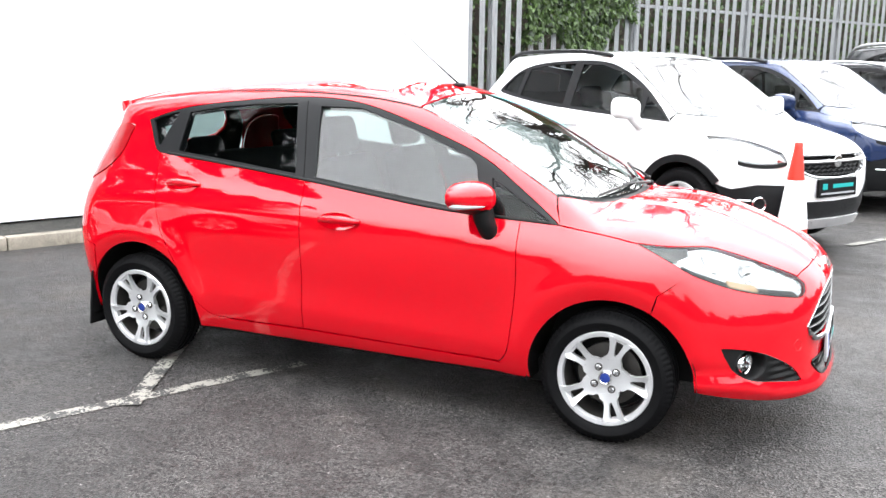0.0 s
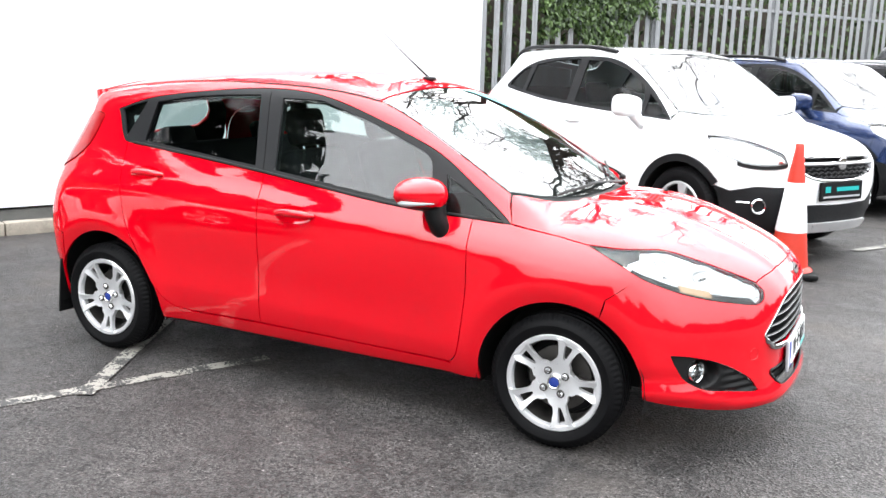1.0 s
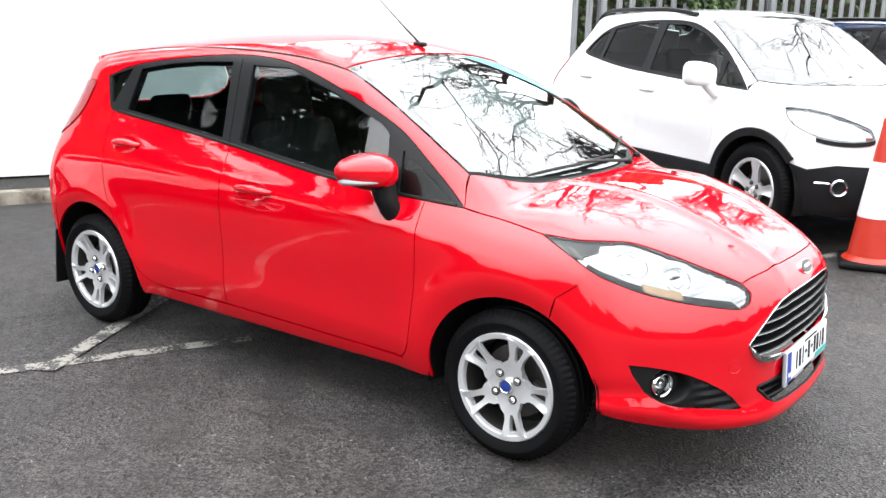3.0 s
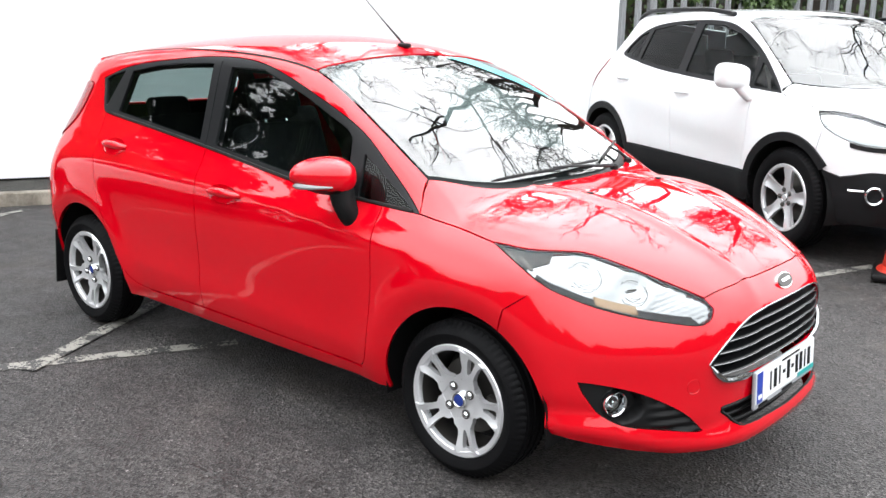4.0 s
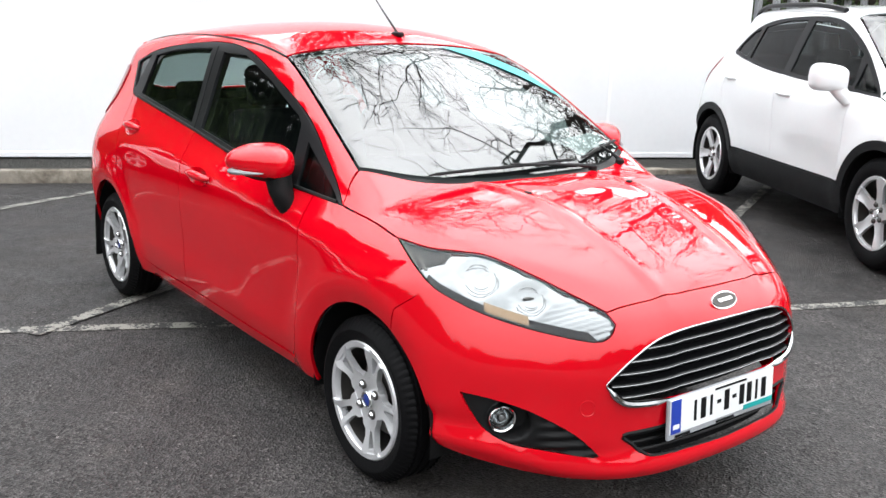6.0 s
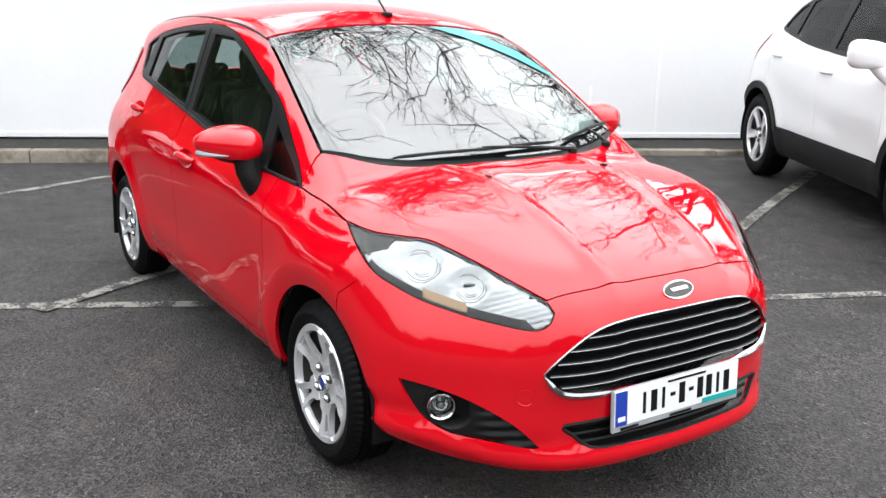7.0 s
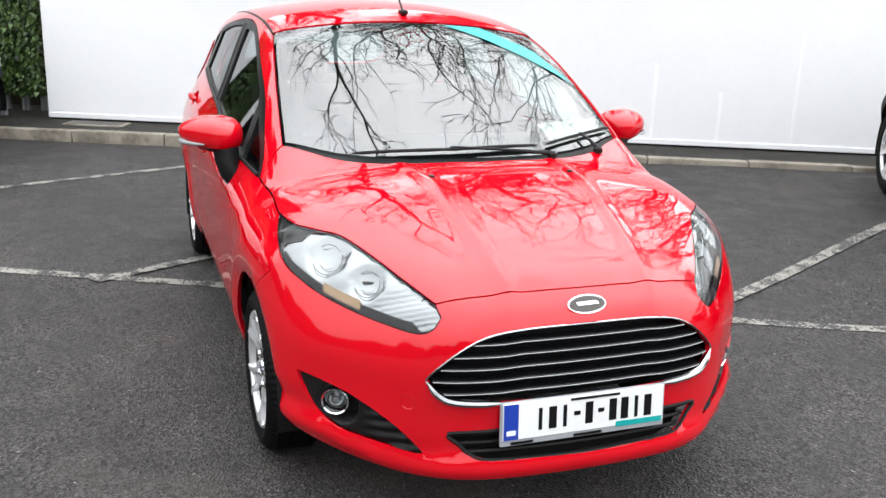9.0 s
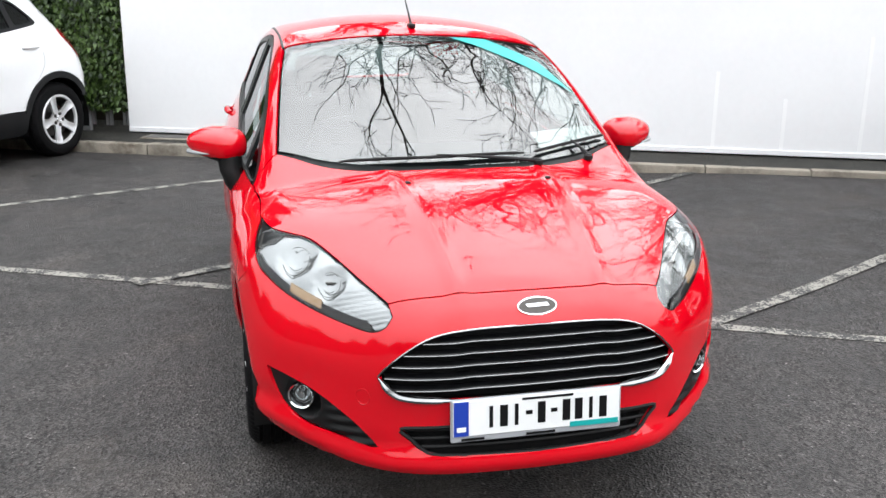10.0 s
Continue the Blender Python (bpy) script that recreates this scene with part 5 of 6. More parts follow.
def yard(s, d, z=0.0):
    """s metres along the kerb, d metres behind its foot."""
    return K0 + KDIR * s + KIN * d + Vector((0, 0, z))


def yard_pose(s, d, z=0.0, turn=0.0):
    return Matrix.Translation(yard(s, d, z)) @ Matrix.Rotation(math.atan2(KDIR.y, KDIR.x) + radians(turn), 4, "Z")


KH, WALL_D = 0.11, 0.80
verge = part("verge", box_bm(60, 3.6, KH - 0.015, yard_pose(8, 0.125 + 1.8, (KH - 0.015) / 2)), VERGE, None)
tagged(verge, "dark tarmac strip between kerb and wall", "pavement", kind="structure")
kerb = thing("kerb", "pale weathered concrete kerb stones along the wall", "kerb", kind="structure")
kme = None
for i in range(34):
    L = 0.915
    s = -9.6 + i * (L + 0.008)
    if kme is None:
        bm = box_bm(L, 0.125, KH + 0.1, None, 0.014, 2)
        ob = part("kerb_stone", bm, KERB, kerb, smooth=True, angle=30)
        kme = ob.data
    else:
        ob = new("kerb_stone", kme)
        ob.parent = kerb
    ob.matrix_basis = yard_pose(s, 0.0625 + random.uniform(-0.004, 0.004), (KH + 0.1) / 2 - 0.1 + random.uniform(-0.004, 0.004), random.uniform(-0.25, 0.25))


def ground_line(name, a, b, w, label, up=0.004):
    a, b = Vector((*a, 0)), Vector((*b, 0))
    d = (b - a).normalized()
    n = Vector((-d.y, d.x, 0)) * w / 2
    k = max(2, int((b - a).length / 0.06))
    bm = bmesh.new()
    rows = []
    for i in range(k + 1):
        p = a + (b - a) * i / k
        e = 0.10 * w
        rows.append([bm.verts.new(p + n * (1 + random.uniform(-e, e) * 2) + Vector((0, 0, up + gz(p.x, p.y)))), bm.verts.new(p - n * (1 + random.uniform(-e, e) * 2) + Vector((0, 0, up + gz(p.x, p.y))))])
    for q, r in zip(rows, rows[1:]):
        bm.faces.new((q[0], q[1], r[1], r[0]))
    return tagged(part(name, bm, LINE_PAINT, None), label, "road marking", kind="structure")


LAB = "worn white painted parking bay line"
ground_line("bay_line_1", (-2.40, -4.43), (-0.45, -0.48), 0.085, LAB)
ground_line("bay_line_6", (0.42, 1.28), (1.75, 3.97), 0.085, LAB)
ground_line("bay_line_2", (-0.80, -1.37), (-3.22, 3.42), 0.085, LAB, 0.008)
ground_line("bay_line_3", (0.50, 1.47), (-1.45, 5.55), 0.085, LAB, 0.008)
ground_line("bay_line_4", (-4.37, 0.32), (-2.3, -4.5), 0.085, LAB)
ground_line("bay_line_5", (2.06, 4.37), (3.2, 6.4), 0.085, LAB, 0.008)

# white rendered wall with fence on either side
W_L, W_R = -2.38, 6.85
wall = part("wall_white", box_bm(W_R - W_L, 0.3, 3.2, yard_pose((W_L + W_R) / 2, WALL_D + 0.15, 1.6 + KH)), WALL_WHITE, None)
tagged(wall, "plain white rendered building wall, faintly streaked", "wall", kind="structure")
plinth = part("wall_edge_trim", box_bm(W_R - W_L, 0.012, 0.05, yard_pose((W_L + W_R) / 2, WALL_D - 0.006, KH + 0.03), 0.003, 1), WALL_WHITE, None)
tagged(plinth, "white bead along the foot of the wall", "trim", kind="structure")

for s0, zt in ((3.9, 0.75), (5.27, 1.1), (4.55, 0.5)):
    stk = part("wall_streak", box_bm(0.035, 0.004, zt, yard_pose(s0, WALL_D - 0.002, KH + zt / 2 + 0.05)), STREAK, None)
    tagged(stk, "pale vertical run-off streak on the wall", "streak", kind="structure")
cover = thing("drain_cover", "small weathered rectangular cover in the verge", "drain cover", yard_pose(-1.75, 0.55, KH - 0.012))
part("cover_frame", box_bm(0.62, 0.26, 0.02, None, 0.004, 1), KERB, cover)
part("cover_plate", box_bm(0.54, 0.19, 0.012, pose(0, 0, 0.008), 0.003, 1), DARK_METAL, cover)


# ---- the parked compact SUVs ----
SUV_SHAPE = dict(
    section=[(0.2, 0.78), (0.3, 0.835), (0.45, 0.868), (0.7, 0.886), (0.92, 0.888), (1.0, 0.872), (1.07, 0.835), (1.12, 0.812), (1.3, 0.742), (1.5, 0.655), (1.65, 0.58)],
    belt=[(-2.0, 0.07), (-1.2, 0.05), (0.0, 0.0), (1.0, -0.03), (1.8, -0.05)],
    roof=[(-2.0, 1.49), (-1.3, 1.58), (-0.5, 1.622), (0.13, 1.616), (0.5, 1.572), (0.85, 1.48)],
    hood=[(-2.0, 1.02), (0.8, 1.07), (1.2, 1.075), (1.5, 1.045), (1.8, 0.975), (2.0, 0.895), (2.15, 0.80)],
    crown=[(0.9, 0.13), (1.4, 0.15), (1.8, 0.2), (2.1, 0.25)],
    nose=[(0.2, 2.0), (0.3, 2.06), (0.45, 2.09), (0.65, 2.095), (0.8, 2.075), (0.88, 2.04), (1.0, 1.95)],
    corner=[(0.2, 2.48), (0.4, 2.57), (0.6, 2.60), (0.8, 2.575), (0.95, 2.49), (1.05, 2.40)],
    tail=[(0.3, -1.87), (0.6, -1.96), (0.9, -1.93), (1.1, -1.81), (1.3, -1.65), (1.5, -1.52), (1.6, -1.46)],
    tail_corner=[(0.3, 1.71), (0.6, 1.78), (0.9, 1.74), (1.15, 1.58), (1.35, 1.41), (1.5, 1.30), (1.6, 1.25)],
    hs=1.18, tf0=0.4, tr0=0.6, tf=0.02, tfh=0.07, tr=0.015, trh=0.03, xf=1.2775, xr=-1.2775, wr=0.345, flare=0.014, arch=0.40,
    scoop=0.007, scoop_z=0.62, ribs=((0.42, 0.008, 0.06),), x_cowl=1.15, ws_x=1.21, ws_z=1.085, ws_slope=0.66, ws_sag=0.22, ws_bulge=0.06, ws_x2=0.45,
    roof_crown=0.10, k_head=0.06, nose_sag=0.17, cor_s=1.03, k_cor=0.18, tail_sag=0.2, k_side=0.14, k_hood=0.12, k_rail=0.09, z0=0.22)


def suv(name, label, paint, m, extras=True, nose_badge=True):
    """A compact five-door SUV with dark lower cladding, roof rails and five-spoke wheels."""
    sh = CarShape(**SUV_SHAPE)
    car = thing(name, label, "car", m, "row of parked SUVs")
    sd, tp, ns = Chart(sh, "side"), Chart(sh, "top"), Chart(sh, "round", 0.9)
    hc = [Chart(sh, "plane", radians(-40 * g), radians(15)) for g in (1, -1)]
    af, ar = (1.29, 0.335, 0.405), (-1.265, 0.335, 0.405)
    top = spline([(-1.13, 1.285), (-0.96, 1.415), (-0.70, 1.49), (-0.25, 1.523), (0.15, 1.515), (0.45, 1.44), (0.75, 1.29), (1.08, 1.035)], 5)
    low = spline([(1.08, 1.035), (0.75, 1.05), (0.15, 1.078), (-0.45, 1.118), (-0.95, 1.180), (-1.15, 1.212)], 5)
    back = spline([(-1.15, 1.212), (-1.175, 1.235), (-1.13, 1.285)], 4)
    fseam = [(0.80, 0.47), (0.83, 0.7), (0.84, 0.95), (0.84, 1.048)]
    rseam = spline([(-1.06, 1.197), (-1.10, 1.05), (-1.12, 0.88), (-1.0, 0.72), (-0.86, 0.58), (-0.80, 0.47)], 4)
    fd = fseam + [p for p in low if -0.18 < p[0] < 0.84] + [(-0.18, 1.100), (-0.16, 0.8), (-0.16, 0.47)]
    rd = [(-0.80, 0.47), (-0.16, 0.47), (-0.16, 0.8), (-0.18, 1.100)] + [p for p in low if -1.05 < p[0] < -0.18] + rseam[:-1]
    for nm, o in (("front_door_panel", fd), ("rear_door_panel", rd)):
        skin(nm, sd, s3(o), paint, car, mirror=True, h=0.05)
    la_top = spline([(1.45, -0.79, 0.955), (1.58, -0.70, 0.958), (1.74, -0.61, 0.922), (1.92, -0.49, 0.835)], 4)
    la_low = spline([(1.92, -0.49, 0.835), (1.945, -0.49, 0.765), (1.84, -0.61, 0.738), (1.68, -0.725, 0.755), (1.52, -0.80, 0.840), (1.45, -0.79, 0.955)], 4)
    la_top, la_low = ([tuple(p) for p in hc[0].on(hc[0].uv(q))] for q in (la_top, la_low))
    cut = min(range(len(la_low)), key=lambda i: abs(la_low[i][0] - 1.60) + 5 * (la_low[i][2] > 0.93))
    wing = [(0.80, 0.47)] + [p for p in arc(*af, 161, 55)] + [(1.56, 0.72)] + [(p[0], p[2]) for p in la_low[cut:]] + [(1.35, 0.972), (1.22, 0.998), (1.14, 1.015), (1.08, 1.034)] + [p for p in low if 0.85 < p[0] < 1.07] + fseam[::-1][:-1]
    skin("front_wing", sd, s3(wing), paint, car, mirror=True, h=0.04)
    we = [tuple(p) for p in tp.on(spline([(1.07, -0.715), (0.85, -0.69), (0.65, -0.665), (0.42, -0.63)], 5))]
    rl = [tuple(p) for p in tp.on(spline([(0.42, -0.63), (0.0, -0.635), (-0.7, -0.62), (-1.1, -0.59), (-1.38, -0.55)], 5))]
    tl = spline([(-1.46, 1.15), (-1.55, 1.165), (-1.64, 1.10), (-1.71, 0.95), (-1.68, 0.89), (-1.59, 0.97), (-1.50, 1.05)], 4, closed=True)
    quarter = (rseam[::-1] + [p for p in low if p[0] < -1.07] + back[1:] + top[1:] + [(1.05, 1.07)] + [(p[0], p[2]) for p in we] + [(p[0], p[2]) for p in rl[1:]]
               + [(-1.45, 1.40), (-1.55, 1.25), (-1.67, 1.1), (-1.75, 0.9), (-1.77, 0.62), (-1.68, 0.55)] + arc(*ar, 148, 19))
    skin("body_side", sd, s3(quarter), paint, car, holes=[s3(tl)], mirror=True, h=0.05)
    skin("tail_lamp", sd, s3(tl), RED_LENS, car, mirror=True, h=0.04, label="red tail lamp lens", lift=lambda P: 0.008 + 0 * P[:, 0])
    pf = [(-0.10, 1.49), (0.15, 1.485), (0.42, 1.42), (0.70, 1.285), (0.75, 1.085), (0.15, 1.108), (-0.10, 1.124)]
    pq = [(0.78, 1.23), (1.03, 1.055), (0.78, 1.07)]
    pr = [(-0.80, 1.438), (-0.5, 1.488), (-0.21, 1.496), (-0.21, 1.133), (-0.5, 1.150), (-0.84, 1.193)]
    prq = [(-1.10, 1.283), (-0.97, 1.388), (-0.87, 1.422), (-0.90, 1.203), (-1.12, 1.238)]
    for nm, o, gm in (("front_door_glass", pf, GLASS_SIDE), ("front_quarter_glass", pq, GLASS_SIDE), ("rear_door_glass", pr, GLASS_TINT), ("rear_quarter_glass", prq, GLASS_TINT)):
        for ob in skin(nm, sd, s3(o), gm, car, sink=0.008, gap=-0.008, depth=0, mirror=True, h=0.09):
            ob.visible_shadow = False
    skin("window_frame", sd, s3(top[:-1] + low[:-1] + back[:-1]), SATIN_BLACK, car, holes=[s3(q) for q in (pf, pq, pr, prq)], mirror=True, h=0.05, label="black window surround")
    # bonnet, windscreen, roof
    hf = [tuple(p) for p in tp.on(spline([(1.90, -0.50), (1.99, -0.25), (2.02, 0.0)], 6))]
    cowl = [(1.25, 0.0), (1.22, -0.3), (1.15, -0.55), (1.08, -0.71)]
    half = [(x, y, 1.0) for x, y in spline(cowl, 4)] + [tuple(p) for p in sd.on([(1.08, 1.036), (1.14, 1.017), (1.22, 1.0), (1.35, 0.974)])] + list(la_top) + hf[1:]
    skin("bonnet", tp, half[:-1] + [half[-1]] + mir(half[1:-1])[::-1], paint, car, h=0.05)
    wl2 = [(x - 0.015, y, 1.1) for x, y in spline(cowl, 4)[:-1]] + [(p[0], p[1] + 0.006, 1.2) for p in we] + [(0.44, -0.3, 1.5), (0.45, 0.0, 1.5)]
    for ob in skin("windscreen", tp, wl2[:-1] + [wl2[-1]] + mir(wl2[1:-1])[::-1], GLASS_SCREEN, car, depth=0, sink=0.004, h=0.08):
        ob.visible_shadow = False
    cw = [(x, y, 1.0) for x, y in spline(cowl, 4)] + [(x - 0.02, y, 1.0) for x, y in spline(cowl, 4)[::-1]]
    skin("cowl_panel", tp, cw + mir(cw[1:-1])[::-1], BLACK_PLASTIC, car, depth=0, sink=0.01, gap=0, h=0.05)
    rf = [(p[0], p[1], 1.5) for p in rl] + [(-1.50, 0.0, 1.5)] + mir([(p[0], p[1], 1.5) for p in rl])[::-1] + [(0.44, 0.3, 1.5), (0.45, 0.0, 1.5), (0.44, -0.3, 1.5)]
    skin("roof_panel", tp, rf, paint, car, h=0.06)
    skin("headliner", tp, [(x, y * 0.93, z) for x, y, z in rf if x < 0.35 and x > -1.6], HEADLINER, car, depth=0, sink=0.05, h=0.15)
    for g in (1, -1):
        r3 = tp.on(spline([(0.20, -0.605 * g), (-0.4, -0.61 * g), (-0.9, -0.60 * g), (-1.27, -0.565 * g)], 6))
        n = len(r3)
        pts = [(p[0], p[1], p[2] + 0.006 + 0.030 * min(1.0, 5.0 * min(i, n - 1 - i) / n)) for i, p in enumerate(r3)]
        part("roof_rail", tube_bm(pts, [0.019] * n, 8), SATIN_BLACK if paint is not GREY_PAINT else ALLOY, car, "raised roof rail", smooth=True)
    # nose: painted upper, dark lower with lamps, grille and bright skid strip
    seam = [tuple(p) for p in sd.on([(1.56, 0.72), (1.522, 0.667)])]
    upper = [tuple(p) for p in hf[::-1]] + la_low[:cut + 1] + seam + [tuple(p) for p in sd.on(arc(*af, 55, 40, 4)[1:])] + [(1.70, -0.78, 0.56), (1.82, -0.66, 0.60), (1.95, -0.5, 0.60), (2.02, -0.40, 0.50), (2.05, -0.36, 0.47), (2.09, 0.0, 0.46)]
    gr = [(2.04, 0.0, 0.825), (2.0, -0.40, 0.825), (1.98, -0.44, 0.76), (2.02, -0.36, 0.69), (2.06, -0.22, 0.655), (2.09, 0.0, 0.645)]
    ring2 = lambda h: h + mir(h[1:-1])[::-1]
    skin("front_bumper", ns, ring2(upper), paint, car, holes=[ring2(gr)], h=0.04, depth=0.03)
    lower = [(2.09, 0.0, 0.458), (2.05, -0.36, 0.468), (2.02, -0.40, 0.498), (1.95, -0.5, 0.597), (1.82, -0.66, 0.597), (1.70, -0.78, 0.557)] + [tuple(p) for p in sd.on(arc(*af, 40, -12, 8))] + [(1.75, -0.72, 0.245), (2.0, -0.45, 0.245), (2.06, 0.0, 0.245)]
    skin("lower_bumper", ns, ring2(lower), CLADDING, car, h=0.05, lift=lambda P: 0.006 * np.sin(P[:, 2] * 70), label="dark grey lower bumper")
    skid = [(2.08, 0.0, 0.33), (2.03, -0.42, 0.33), (1.95, -0.53, 0.30), (2.0, -0.45, 0.255), (2.06, 0.0, 0.25)]
    skin("skid_plate", ns, ring2(skid), ALLOY, car, h=0.05, lift=lambda P: 0.014 + 0 * P[:, 0], label="silver skid plate")
    skin("grille_backing", ns, ring2(gr), INK, car, gap=-0.01, sink=0.05, depth=0, h=0.08)
    g3 = ns.on(ns.uv(ring2([tuple(p) for p in spline(gr, 3)])))
    part("grille_surround", tube_bm([tuple(p) for p in g3] + [tuple(g3[0])], 0.009, 6), CHROME, car, "chrome grille surround", smooth=True)
    part("grille_blade", tube_bm([tuple(p) for p in ns.on(ns.uv([(2.0, y, 0.775) for y in np.linspace(-0.43, 0.43, 15)]))], 0.016, 8), CHROME, car, "bright grille crossbar", smooth=True)
    for i, z in enumerate((0.735, 0.705, 0.675)):
        hw = (0.39, 0.36, 0.27)[i]
        part("grille_bar", tube_bm([tuple(p - np.array((0.012, 0, 0))) for p in ns.on(ns.uv([(2.0, y, z + (0.008 if k % 2 else -0.008)) for k, y in enumerate(np.linspace(-hw, hw, 23))]))], 0.006, 5), SATIN_BLACK, car)
    if nose_badge:
        bc = ns.on([(0.0, 0.775)])[0]
        part("badge", lathe_bm([(0.045, 0.0), (0.05, 0.012), (0.042, 0.016), (0.02, 0.012), (0.001, 0.02)], 24, "x", m=Matrix.Translation(bc)), CHROME, car, "round chrome badge", smooth=True)
    pl = number_plate(car, pose(2.105, 0, 0.575, 0, -3, 0), 0.50, 0.12, True)
    part("plate_bar", box_bm(0.003, 0.27, 0.030, pose(0.007, 0.07, 0.008)), CYAN, pl, "turquoise lettering bar")
    part("plate_mark", box_bm(0.003, 0.06, 0.045, pose(0.007, -0.17, 0.008)), CYAN, pl)
    part("plate_strip", box_bm(0.003, 0.44, 0.014, pose(0.007, 0.0, -0.048)), PLATE_GREY, pl)
    for k, g in enumerate((1, -1)):
        o = list(la_top[:-1]) + list(la_low[:-1])
        o = o if g == 1 else mir(o)
        hl = new("headlamp")
        hl.parent = car
        for ob in skin("lens", hc[k], o, LENS, hl, h=0.06, depth=0.006):
            ob.visible_shadow = False
        skin("reflector", hc[k], o, DARK_CHROME, hl, h=0.022, depth=0, lift=lambda P: -0.018 - 0.004 * np.abs(np.sin((P[:, 0] + 0.5 * np.abs(P[:, 1])) * 28)), label="silvery lamp reflector")
        skin("bezel", hc[k], o, INK, hl, holes=[list(hc[k].on(inset(resample(hc[k].uv(o), 0.02), 0.007)))], h=0.04, depth=0.004, sink=0.006)
        under = [(x, y, z - 0.004) for x, y, z in la_low if x > 1.74 and z < 0.80]
        under = under + [(x + 0.004, y, z - 0.030) for x, y, z in under[::-1]]
        skin("lamp_trim", ns, under if g == 1 else mir(under), BLACK_PLASTIC, car, h=0.03, depth=0.004, gap=0, lift=lambda P: 0.005 + 0 * P[:, 0], label="black trim strip under the lamp")
        fc = ns.on(ns.uv([(1.86, -0.655 * g, 0.455)]))[0]
        mm = look(tuple(fc), (fc[0] + 0.75, fc[1] - 0.45 * g, fc[2] - 0.02)) @ Matrix.Rotation(radians(-90), 4, "X")
        fl = new("fog_lamp")
        fl.parent = car
        part("lamp_ring", lathe_bm([(0.058, -0.04), (0.058, 0.02), (0.052, 0.026), (0.044, 0.02), (0.042, -0.01)], 28, m=mm), CHROME, fl, smooth=True)
        part("lamp_bowl", lathe_bm([(0.043, 0.006), (0.034, -0.014), (0.006, -0.028), (0.0005, -0.029)], 28, m=mm), DARK_CHROME, fl, smooth=True)
        part("fog_strip", tube_bm([tuple(ns.on(ns.uv([(1.8, y * g, 0.478)]))[0]) for y in (-0.80, -0.74, -0.68)], 0.008, 6), CHROME, car)
        # mirror
        bm = bmesh.new()
        bmesh.ops.create_icosphere(bm, subdivisions=3, radius=1.0)
        for v in bm.verts:
            p = Vector([math.copysign(abs(c) ** 0.62, c) for c in v.co])
            v.co = (0.76 + p.x * 0.08 + 0.02 * p.y, g * (-0.985 + p.y * 0.112), 1.135 + p.z * 0.086 * (1 - 0.16 * p.y) - 0.03 * max(0.0, p.y) * (p.z < 0))
        part("mirror_shell", bm, paint if paint is not GREY_PAINT else WHITE_PAINT, car, smooth=True)
        part("mirror_arm", tube_bm([(0.77, g * -0.94, 1.09), (0.80, g * -0.90, 1.03), (0.82, g * -0.86, 0.975)], [0.055, 0.048, 0.035], 10), paint, car, smooth=True)
        for hx, hz in ((-0.02, 0.965), (-0.97, 1.02)):
            pts = [(q[0], g * (q[1] - 0.016 * math.sin(math.pi * i / 8) ** 0.5), q[2]) for i, q in enumerate(sd.on([(hx - 0.1 + 0.025 * i, hz) for i in range(9)]))]
            part("door_handle", tube_bm(pts, 0.014, 8), paint, car, smooth=True)
    # cladding along the sills and over the arches
    sill = arc(*af, 163, 188, 6) + [(0.80, 0.25), (-0.80, 0.25)] + arc(*ar, -8, 17, 6) + [(-0.80, 0.465), (0.80, 0.465)]
    skin("sill_cladding", sd, s3(sill), CLADDING, car, mirror=True, h=0.06, lift=lambda P: 0.010 + 0 * P[:, 0], label="dark grey sill cladding")
    for c, a0, a1 in ((af, 165, 38), (ar, 150, 14)):
        ringp = arc(c[0], c[1], c[2] - 0.004, a0, a1, 24) + arc(c[0], c[1], c[2] + 0.055, a1, a0, 24)
        skin("arch_cladding", sd, s3(ringp), CLADDING, car, mirror=True, h=0.05, hb=0.03, depth=0.03, lift=lambda P: 0.014 + 0 * P[:, 0], label="dark grey wheel arch trim")
    for s0, (cx, cz, cr) in ((1.2775, af), (-1.2775, ar)):
        for g in (1, -1):
            mw = pose(s0, -0.77 * g, 0.345, 0, 0, 0 if g == 1 else 180) @ Matrix.Rotation(radians(10 if s0 > 0 else 48), 4, "Y")
            wheel("wheel", car, mw, 0.345, 0.228, 0.19, "five", 5)
            bm = bmesh.new()
            ang = arc(cx, cz, cr + 0.01, -14, 194, 20)
            q = [[bm.verts.new((x, g * y, z)) for x, z in ang] for y in (-0.86, -0.52)]
            for i in range(20):
                bm.faces.new((q[0][i], q[0][i + 1], q[1][i + 1], q[1][i]))
            bm.faces.new(q[1])
            part("arch_liner", bm, BLACK_PLASTIC, car, smooth=True)

    class Stern2(Chart):
        def rays(self, U):
            c, s, v = np.cos(U[:, 0]), np.sin(U[:, 0]), U[:, 1]
            return np.stack([-0.8 - 2.6 * c, -2.6 * s, v], 1), np.stack([-0.8 - 0.05 * c, -0.05 * s, v], 1)

        def uv(self, P):
            P = np.asarray(P, float).reshape(-1, 3)
            return np.stack([np.arctan2(-P[:, 1], -(P[:, 0] + 0.8)), P[:, 2]], 1)
    st = Stern2(sh, "stern")
    gate = [(-1.53, 0, 1.50), (-1.47, -0.50, 1.44), (-1.55, -0.56, 1.25), (-1.67, -0.62, 1.1), (-1.79, -0.66, 0.9), (-1.80, -0.68, 0.62), (-1.98, 0.0, 0.62)]
    win = [(-1.8, 0, 1.44), (-1.8, -0.46, 1.40), (-1.8, -0.52, 1.16), (-1.8, 0, 1.12)]
    skin("tailgate", st, gate[:-1] + [gate[-1]] + mir(gate[1:-1])[::-1], paint, car, holes=[win + mir(win[1:-1])[::-1]], h=0.06)
